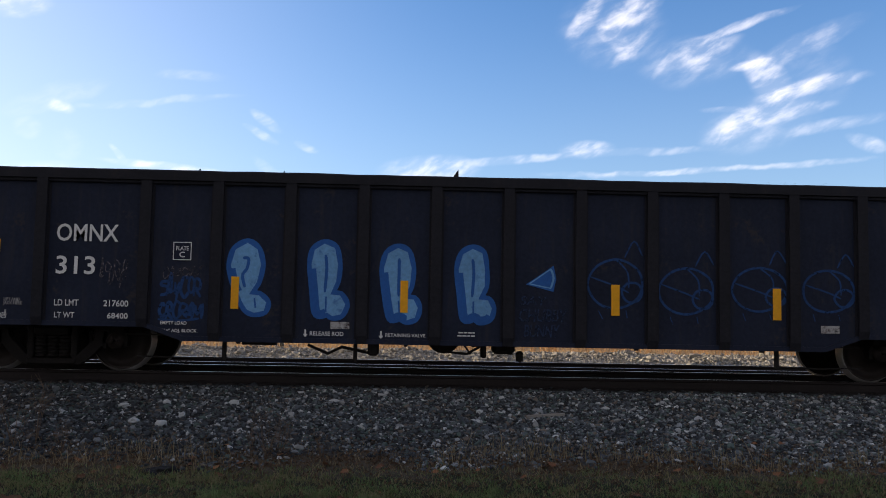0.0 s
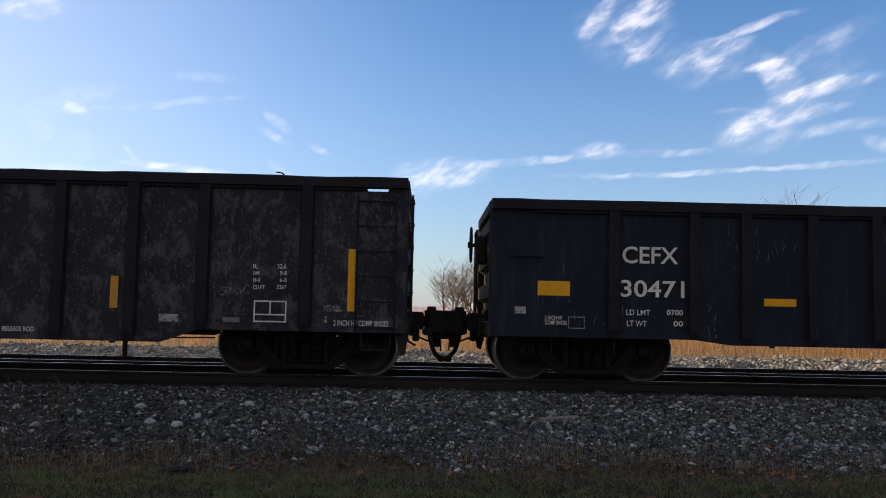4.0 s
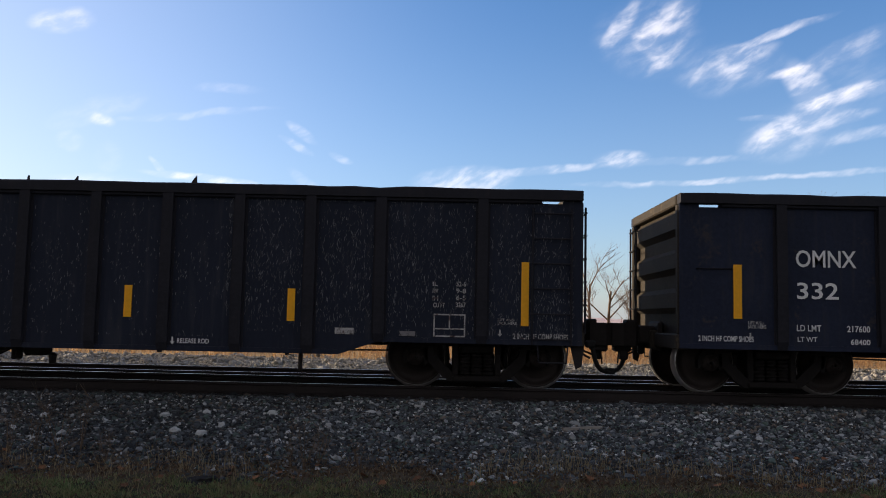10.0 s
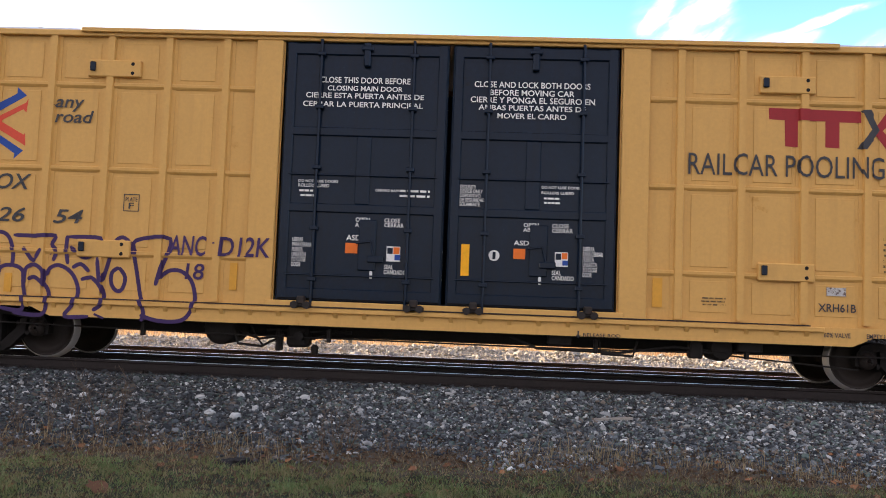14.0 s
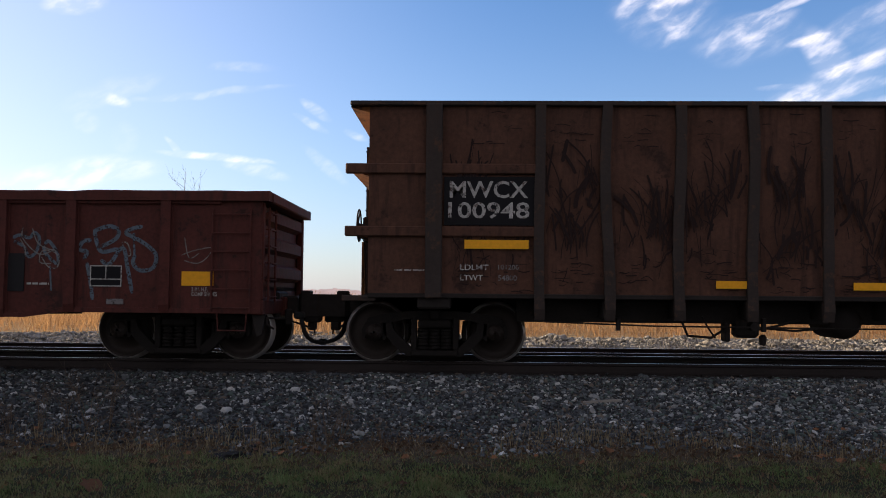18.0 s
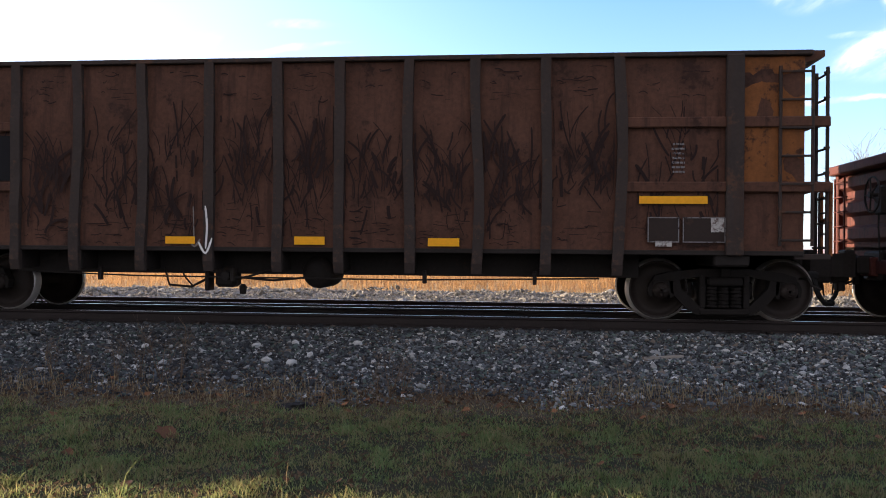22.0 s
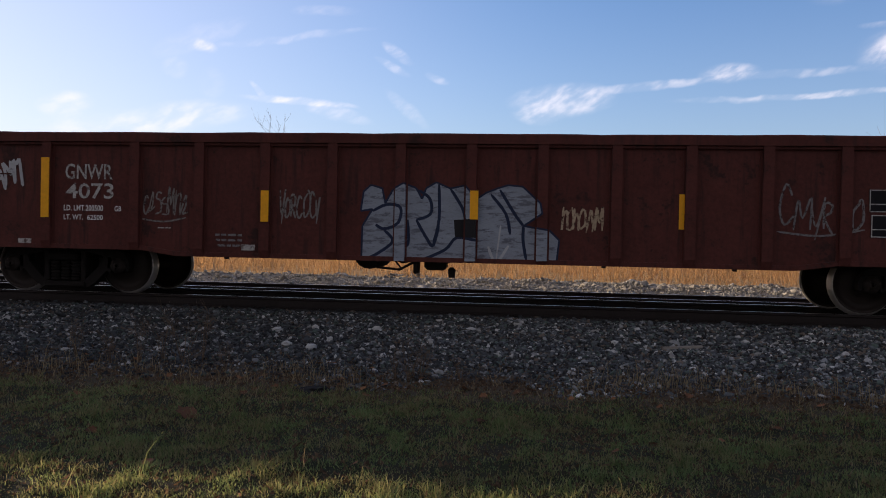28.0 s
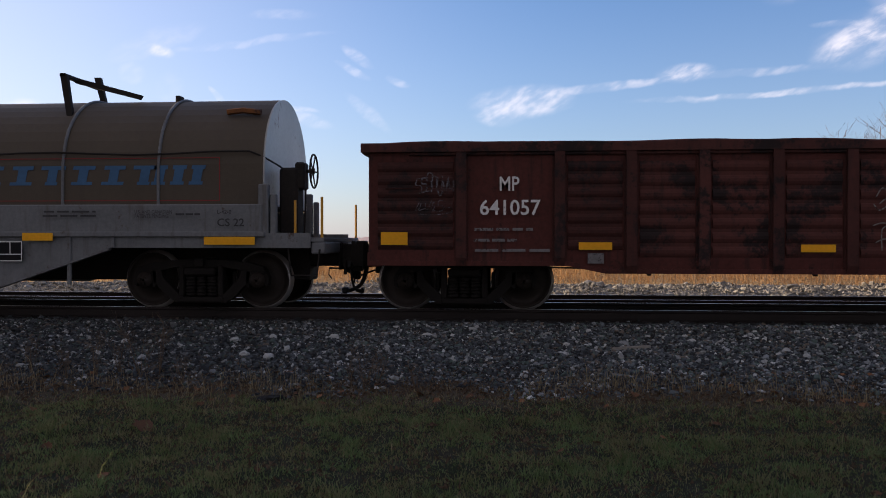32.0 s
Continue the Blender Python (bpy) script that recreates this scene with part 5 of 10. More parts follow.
def brake_gear(car, length, seed, low):
    """Reservoir, cylinder, valve and rods under the floor."""
    tank_x, x = GEAR.get(seed, (-0.9, 0.0))
    form = Form()
    form.turned([(-1.15, 0.04), (-1.13, 0.16), (-1.08, 0.23), (-1.0, 0.265), (-0.35, 0.265), (-0.27, 0.2), (-0.25, 0.04)], (tank_x, 0, low + 0.06), "y", 20)
    form.block(tank_x - 0.02, tank_x + 0.02, -0.9, -0.8, low + 0.2, low + 0.42)
    part("air_reservoir", form, steel_dark, car, "", None, True)
    form = Form().block(x - 0.17, x + 0.17, -1.1, -0.78, low - 0.20, low + 0.14, 0.05)
    form.block(x - 0.34, x - 0.26, -1.08, -0.85, low - 0.26, low + 0.05, 0.02)
    form.turned([(-0.1, 0.02), (-0.09, 0.07), (0.06, 0.07), (0.08, 0.03)], (x + 0.05, -1.16, low - 0.02), "y", 12)
    form.turned([(-0.14, 0.05), (-0.02, 0.06), (0.02, 0.03)], (x + 0.25, -0.98, low - 0.17), "z", 10)
    form.block(x - 0.5, x + 0.8, -0.98, -0.9, low + 0.02, low + 0.07, 0.01)
    part("control_valve", form, steel_dark, car)
    form = Form()
    form.tube([(-length / 2 + 2.6, -1.2, low + 0.02), (-length * 0.2, -1.22, low - 0.03), (length * 0.1, -1.24, low - 0.05), (length / 2 - 2.8, -1.2, low - 0.0)], 0.013, 5)
    part("brake_rod", form, steel_dark, car)
    for pts, radius in (([(x - 0.3, -1.0, low - 0.06), (x - 0.55, -1.08, low - 0.2), (x - 0.9, -1.1, low - 0.17), (x - 1.0, -1.05, low + 0.1)], 0.02),
                        ([(x + 0.16, -1.0, low - 0.08), (x + 0.4, -1.1, low - 0.02), (x + 0.75, -1.12, low + 0.08)], 0.018),
                        ([(tank_x + 0.25, -0.9, low), (tank_x * 0.5 + x * 0.5, -1.0, low - 0.09), (x - 0.15, -0.98, low - 0.02)], 0.018),
                        ([(x - 0.5, -1.12, low - 0.2), (x - 0.62, -1.16, low - 0.04), (x - 0.7, -1.16, low + 0.12)], 0.014)):
        part("air_pipe", Form().tube(pts, radius, 6), steel_dark, car)
    for a in (-0.24, -0.09, 0.12, 0.236):
        part("hanger", Form().block(length * a - 0.03, length * a + 0.03, -1.28, -1.2, low - 0.1, low + 0.1, 0.008), steel_dark, car)
    if seed in (1, 3, 4, 5):  # rods hung low on posts beside the trucks
        for a in (-4.1, -2.2, 4.05):
            part("rod_post", Form().block(a - 0.028, a + 0.028, -1.3, -1.24, low - 0.34, low + 0.1, 0.006), steel_dark, car)
        for a, b in ((-5.35, -2.2), (4.05, 5.35)):
            part("slack_rod", Form().tube([(a, -1.27, low - 0.30), (a * 0.5 + b * 0.5, -1.27, low - 0.325), (b, -1.27, low - 0.30)], 0.012, 5), steel_dark, car)
        form = Form().block(-3.85, -3.35, -1.3, -1.2, low - 0.11, low, 0.01).block(-2.02, -1.86, -1.3, -1.1, low - 0.24, low - 0.02, 0.03)
        part("release_valve", form.tube([(-2.9, -1.2, low - 0.1), (-2.6, -1.25, low - 0.22), (-2.4, -1.25, low - 0.12), (-2.0, -1.22, low - 0.2)], 0.022, 6), steel_dark, car)
    if seed == 26:  # the load valve and its long slanted rod
        form = Form().turned([(-0.2, 0.03), (-0.19, 0.15), (-0.12, 0.19), (0.3, 0.19), (0.36, 0.1)], (4.1, -1.0, low + 0.04), "y", 14)
        form.block(4.3, 4.66, -1.3, -1.0, low - 0.0, low + 0.2, 0.02).block(3.62, 3.82, -1.25, -1.05, low - 0.12, low + 0.16, 0.03)
        part("load_valve", form, steel_dark, car)
        part("slack_rod", Form().tube([(4.2, -1.15, low - 0.06), (5.0, -1.15, low - 0.12), (6.1, -1.1, low - 0.2)], 0.013, 5), steel_dark, car)
        for pts in ([(1.0, -1.2, low + 0.1), (1.4, -1.22, low - 0.06), (2.6, -1.24, low - 0.08), (3.4, -1.22, low + 0.04), (3.9, -1.2, low)],
                    [(2.3, -1.25, low + 0.12), (2.34, -1.26, low - 0.1), (2.8, -1.26, low - 0.12), (2.86, -1.25, low + 0.1)]):
            part("air_pipe", Form().tube(pts, 0.02, 6), steel_dark, car)
        part("hanger", Form().block(1.55, 1.9, -1.3, -1.1, low + 0.0, low + 0.16, 0.02), steel_dark, car)
    if seed == 10:
        part("hanger_post", Form().block(0.78, 0.84, -1.26, -1.18, low - 0.34, low + 0.1, 0.008), steel_dark, car)
        part("air_pipe", Form().tube([(-0.75, -1.2, low + 0.02), (-0.7, -1.22, low - 0.16), (-0.5, -1.22, low - 0.22), (0.1, -1.22, low - 0.22)], 0.02, 6), steel_dark, car)
        part("pipe_bracket", Form().block(-2.2, -1.7, -1.24, -1.1, low - 0.1, low + 0.02, 0.02), steel_dark, car)
        part("drain_valve", Form().block(0.28, 0.5, -1.2, -0.95, low - 0.34, low - 0.05, 0.04), steel_dark, car)


def place_car(name, label, category, middle):
    car = thing(name, label, category, pose(middle, TRACK_Y, RAIL), "cars of the freight train")
    CARS.append((car, middle))
    return car


# how far a rim is bent up at places along the car
BENT = {10: ((-8.2, 0.045), (-3.5, 0.0), (8.2, 0.0)), 12: ((-8.2, 0.0), (4.6, 0.0), (8.2, 0.065))}


def wavy_bar(x0, x1, y0, y1, z0, z1, seed):
    """A rim bar that is bent a little by loading, with worn edges."""
    form, n, r = Form(), 44, random.Random(seed * 31)
    for i in range(n + 1):
        x = x0 + (x1 - x0) * i / n
        bent = 0.03 if seed in (10, 12) else 0.012
        dz = bent * noise.noise((x * 0.8, seed, 0)) + 0.010 * noise.noise((x * 2.9, seed, 5)) + (r.uniform(-0.025, 0) if r.random() < 0.08 else 0)
        dz += float(np.interp(x, *zip(*BENT.get(seed, ((0, 0.0),)))))
        dy = 0.012 * noise.noise((x * 0.7, seed, 9))
        c = 0.02
        for y, z in ((y0, z0), (y0, z1 - c + dz), (y0 + c, z1 + dz), (y1 - c, z1 + dz), (y1, z1 - c + dz), (y1, z0)):
            form.v.append((x, y + dy, z))
    for i in range(n):
        for j in range(6):
            a, b = i * 6 + j, i * 6 + (j + 1) % 6
            form.f.append((a, b, b + 6, a + 6))
    form.f += [tuple(reversed(range(6))), tuple(n * 6 + j for j in range(6))]
    return form


def gondola(label, middle, length, stakes, top, end_low, mid_low, paint, stake_paint, belly=(2.95, 3.5), truck_in=1.49,
            ribbed=False, flat_bays=(), overhang=0.0, end_ribs=3, wheel_side=-1, seed=1, post=0.075, ladders=True, slots=False):
    """An open steel gondola. stakes are metres from its left end."""
    car = place_car("gondola_car", label, "gondola car", middle)
    h, chord = length / 2, 0.15
    end_paint = dusty_end if stake_paint is black_stake else paint
    e0, e1 = belly
    low = [(-h, end_low), (-h + e0, end_low), (-h + e1, mid_low), (h - e1, mid_low), (h - e0, end_low), (h, end_low)]
    xs = [s - h for s in stakes]
    POSTS[car.name] = xs

    def bottom(x):
        a = h - abs(x)
        return end_low if a <= e0 else mid_low if a >= e1 else end_low + (mid_low - end_low) * (a - e0) / (e1 - e0)
    def side():
        t0, t1 = (top - chord, top - chord - 0.05) if slots else (top - chord, top - chord)
        rim = [(h, t0), (h - 0.28, t0), (h - 0.29, t1), (h - 0.58, t1), (h - 0.6, t0)]
        form = Form().prism(low + rim + [(-x, z) for x, z in reversed(rim)], -0.012, 0.012)
        # bottom flange and a line of rivets along it
        for (xa, za), (xb, zb) in zip(low, low[1:]):
            form.prism([(xa, za), (xb, zb), (xb, zb + 0.07), (xa, za + 0.07)], -0.05, -0.012)
        return form.mesh("side_wall", paint)
    key = "%s %.2f %.2f" % (paint.name, length, top)
    for s in (-1, 1):
        part("side_wall", shared("side " + key, side), None, car, "", pose(0, s * SHEET, 0, 0, 0, 0 if s < 0 else 180))
        part("top_chord", shared("chord %d " % seed + key, lambda: wavy_bar(-h - overhang, h + overhang, -0.1, 0.1, top - chord, top, seed).block(-h + 0.6, h - 0.6, -0.06, 0.12, top - chord - 0.05, top - chord, 0.01).mesh("top_chord", stake_paint)), None, car, "", pose(0, s * (SHEET + 0.0), 0, 0, 0, 0 if s < 0 else 180))
        for x in xs:
            lowest = round(bottom(x), 3)
            me = shared("stake %s %s %.3f %.2f" % (stake_paint.name, post, lowest, top), lambda: Form().prism([(-0.012, lowest), (-0.05, lowest), (-0.09, lowest + 0.12), (-0.09, top - chord), (-0.012, top - chord)], -post, post, "x").block(-post - 0.03, post + 0.03, -0.024, -0.012, lowest + 0.04, top - chord).mesh("stake", stake_paint))
            part("stake", me, None, car, "", pose(x, s * SHEET, 0, 0, 0, 0 if s < 0 else 180))
        if ribbed:
            edges = [-h] + xs + [h]
            for i, (a, b) in enumerate(zip(edges, edges[1:])):
                if i in flat_bays and s < 0:
                    continue
                w = round(b - a - 2 * post - 0.1, 3)
                z0 = max(bottom(a), bottom(b)) + 0.22
                def ribs():
                    count, bend = 7, [(-0.006, z0)]
                    step = (top - chord - 0.12 - z0) / count
                    for k in range(count):
                        z = z0 + (k + 0.5) * step
                        bend += [(-0.013, z - step * 0.40), (-0.026, z - step * 0.30), (-0.040, z - step * 0.12), (-0.042, z + step * 0.10), (-0.028, z + step * 0.28), (-0.013, z + step * 0.36)]
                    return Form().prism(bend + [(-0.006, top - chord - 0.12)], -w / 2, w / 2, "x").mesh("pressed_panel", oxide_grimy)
                part("pressed_panel", shared("ribs %s %.3f %.2f %.3f" % (paint.name, w, top, z0), ribs), None, car, "", pose((a + b) / 2, s * SHEET, 0, 0, 0, 0 if s < 0 else 180))
        ends = -1 if s < 0 else 1
        def end():
            form = Form().block(-0.06, 0.0, -SHEET + 0.02, SHEET - 0.02, end_low, top - 0.16, 0.01)
            return form.mesh("end_wall", end_paint)
        turn = pose(ends * (h - 0.1), 0, 0, 0, 0, 0 if ends > 0 else 180)
        e = part("end_wall", shared("end " + key, end), None, car, "", turn)
        tall = (top - end_low - 0.5) / end_ribs
        for k in range(end_ribs):
            part("end_rib", shared("end rib " + key, lambda: Form().prism([(0.0, -tall * 0.36), (0.10, -tall * 0.22), (0.10, tall * 0.16), (0.0, tall * 0.30)], -SHEET + 0.14, SHEET - 0.14).mesh("end_rib", end_paint)), None, e, "", pose(0, 0, end_low + 0.42 + (k + 0.5) * tall))
        for w in (-1, 1):
            part("end_post", shared("end post " + key, lambda: Form().block(0.0, 0.12, -0.06, 0.06, end_low + 0.2, top - 0.16, 0.015).mesh("end_post", end_paint)), None, e, "", pose(0, w * (SHEET - 0.08), 0))
        part("end_sill", shared("end sill " + key, lambda: Form().block(-0.05, 0.14, -SHEET, SHEET, end_low - 0.02, end_low + 0.2, 0.02).block(-0.9, 0.2, -0.24, 0.24, end_low - 0.06, end_low + 0.24, 0.02).mesh("end_sill", end_paint)), None, e)
        part("step_plate", shared("step plate", lambda: Form().prism([(-0.1, 0.0), (0.1, 0.0), (0.06, -0.3), (-0.02, -0.34)], -0.03, 0.03).mesh("step_plate", steel_dark)), None, e, "", pose(0.05, -SHEET + 0.1, end_low))
        part("end_chord", shared("end chord " + key, lambda: Form().block(-0.08, 0.14 + overhang, -SHEET + 0.1, SHEET - 0.1, top - 0.16, top - 0.003, 0.02).mesh("end_chord", end_paint)), None, car, "", pose(ends * (h - 0.12), 0, 0, 0, 0, 0 if ends > 0 else 180))
        coupler(car, ends * (h - 0.02), ends)
        truck(car, ends * (h - truck_in))
        if ladders:
            ladder(car, ends * (h - 0.72), ends * (h - 0.16), -ends * SHEET, end_low + 0.08, top - 0.35, 6, stake_paint)
            ladder(car, -ends * 1.38, -ends * 0.95, ends * (h + 0.02), end_low + 0.25, top - 0.3, 6, stake_paint, "end", "end_ladder")
            part("sill_step", Form().tube([(-0.22, -0.02, 0), (-0.2, -0.02, -0.28), (0.2, -0.02, -0.28), (0.22, -0.02, 0)], 0.014, 5), stake_paint, car, "", pose(ends * (h - 0.42), -ends * SHEET, end_low + 0.03))
            part("grab_iron", Form().tube([(-0.25, 0, 0), (-0.25, -0.07, 0), (0.25, -0.07, 0), (0.25, 0, 0)], 0.012, 5), stake_paint, car, "", pose(-h + 0.5, -SHEET, end_low + 1.15))
    part("floor", Form().block(-h + 0.1, h - 0.1, -SHEET + 0.03, SHEET - 0.03, mid_low + 0.42, mid_low + 0.48), rail_steel, car, "rusty steel floor")
    part("center_sill", Form().block(-h + 0.05, h - 0.05, -0.2, 0.2, mid_low + 0.1, mid_low + 0.42, 0.02), steel_dark, car)
    for x in xs[1:-1]:
        part("cross_bearer", shared("bearer %.2f" % mid_low, lambda: Form().prism([(-SHEET + 0.03, mid_low + 0.30), (-0.2, mid_low + 0.12), (0.2, mid_low + 0.12), (SHEET - 0.03, mid_low + 0.30), (SHEET - 0.03, mid_low + 0.42), (-SHEET + 0.03, mid_low + 0.42)], -0.04, 0.04, "x").mesh("cross_bearer", steel_dark)), None, car, "", pose(x, 0, 0))
    brake_gear(car, length, seed, mid_low + 0.06)
    brake_wheel(car, wheel_side * (h + 0.27), -0.62, top - 0.62, steel_dark)
    return car


OMNI_STAKES = (1.46, 2.93, 3.95, 4.99, 6.04, 7.09, 8.14, 9.19, 10.24, 11.29, 12.33, 13.35, 14.83)
SHORT_STAKES = (1.38, 2.83, 3.87, 4.91, 5.95, 6.98, 8.03, 9.07, 10.12, 11.15, 12.20, 13.24, 14.65)


def scuffs(car, x0, x1, z0, z1, count, material, seed, lean=0.3, size=0.12, wide=0.010):
    """Fine scratches and flaked paint on a side sheet."""
    r, form = random.Random(seed), Form()
    for k in range(count):
        if k % 14 == 0:
            spot = (r.uniform(x0, x1), r.uniform(z0, z1))
        x, z = min(max(r.gauss(spot[0], 0.22), x0), x1), min(max(r.gauss(spot[1], 0.2), z0), z1)
        d = size * r.uniform(0.3, 1.6)
        a = lean + r.gauss(0, 0.25)
        form.ribbon([(x, z), (x + d * 0.5 * math.sin(a) + r.gauss(0, 0.006), z + d * 0.5), (x + d * math.sin(a), z + d)], r.uniform(0.3 * wide, wide), -SHEET - 0.0135 - 0.00004 * (k % 30))
    tagged(part("scuff_patch", form, material, car, "pale fine scratches in the paint"), kind="stuff")
one = gondola("tall black steel gondola with blue spray-painted figures", 1.365, 16.28, OMNI_STAKES, 2.93, 0.68, 0.49, black_paint, black_stake, wheel_side=1, seed=1, slots=True)
two = gondola("lower black gondola scuffed pale along its sides", -16.08, 16.28, (1.78, 2.96, 3.72, 4.70, 5.65, 6.60, 7.58, 8.68, 9.66, 10.64, 11.58, 12.55, 13.32, 14.50), 2.67, 0.67, 0.60, worn_black, black_stake, wheel_side=-1, seed=2)
three = gondola("tall black gondola with a dusty grey side", -33.59, 16.28, OMNI_STAKES, 2.93, 0.68, 0.49, grey_black, black_stake, wheel_side=-1, seed=3, slots=True)
four = gondola("tall clean black gondola with scrap showing over its rim", -51.175, 16.28, OMNI_STAKES, 2.93, 0.68, 0.49, black_paint, black_stake, wheel_side=1, seed=4, slots=True)
five = gondola("tall black gondola speckled grey by scraping", -68.86, 16.28, OMNI_STAKES, 2.93, 0.68, 0.49, worn_black, black_stake, wheel_side=-1, seed=5, slots=True)
eight = gondola("oxide red gondola covered in silver and pale graffiti", -123.3, 16.06, SHORT_STAKES, 2.53, 0.73, 0.65, oxide_paint, oxide_paint, truck_in=1.36, overhang=0.12, seed=8)
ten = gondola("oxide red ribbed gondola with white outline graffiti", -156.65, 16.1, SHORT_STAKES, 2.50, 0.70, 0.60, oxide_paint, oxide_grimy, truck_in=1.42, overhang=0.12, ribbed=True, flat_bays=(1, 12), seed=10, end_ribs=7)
eleven = gondola("oxide red gondola with white tags and upright yellow reflectors", -174.15, 16.1, SHORT_STAKES, 2.54, 0.73, 0.65, oxide_paint, oxide_paint, truck_in=1.4, overhang=0.12, seed=11, end_ribs=6)
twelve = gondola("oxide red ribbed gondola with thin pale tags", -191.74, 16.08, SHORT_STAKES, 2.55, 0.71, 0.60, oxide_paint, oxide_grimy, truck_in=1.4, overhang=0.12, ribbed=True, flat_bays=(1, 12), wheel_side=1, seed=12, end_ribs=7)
scuffs(two, 5.9, 8.0, 1.0, 2.25, 420, scuff_grey, 3)
scuffs(two, 2.0, 6.6, 0.8, 2.4, 120, scuff_grey, 4, -0.2)
scuffs(two, -8.0, 2.0, 0.7, 2.3, 160, scuff_grey, 5, 0.1)
scuffs(five, -8.0, 8.0, 0.7, 2.75, 3400, scuff_grey, 6, 0.1, 0.035, 0.007)
scuffs(five, 3.0, 8.0, 0.8, 2.7, 2600, scuff_grey, 26, 0.05, 0.05, 0.006)
scuffs(three, -8.0, 8.0, 0.7, 2.7, 500, scuff_grey, 7, 0.0, 0.03)
scuffs(three, 2.6, 8.0, 0.9, 2.7, 1500, scuff_grey, 17, 0.0, 0.03)
for owner, end, words in ((one, -1, "OMNX 313"), (two, 1, "CEFX 30471"), (ten, 1, "MP 640971"), (twelve, 1, "MP 641057")):
    top = {one: 2.93, two: 2.67, ten: 2.5, twelve: 2.55}[owner]
    ob = lettering(owner, words, 0.55 if owner is one else -0.75, top - 0.30 if owner is one else top - 0.085, 0.75, 0.13 if owner is one else 0.09, 0.0, faded_cream if owner is one else faded_white)
    ob.matrix_basis = pose(end * (8.14 - (0.10 if owner is one else -0.15)), 0, 0, 0, 0, end * 90)


# ---- boxcar ----
SIDE_POSTS = [s * (9.41 - a) for s in (-1, 1) for a in (0.77, 1.62, 2.49, 3.38, 4.27, 5.16, 6.04)]


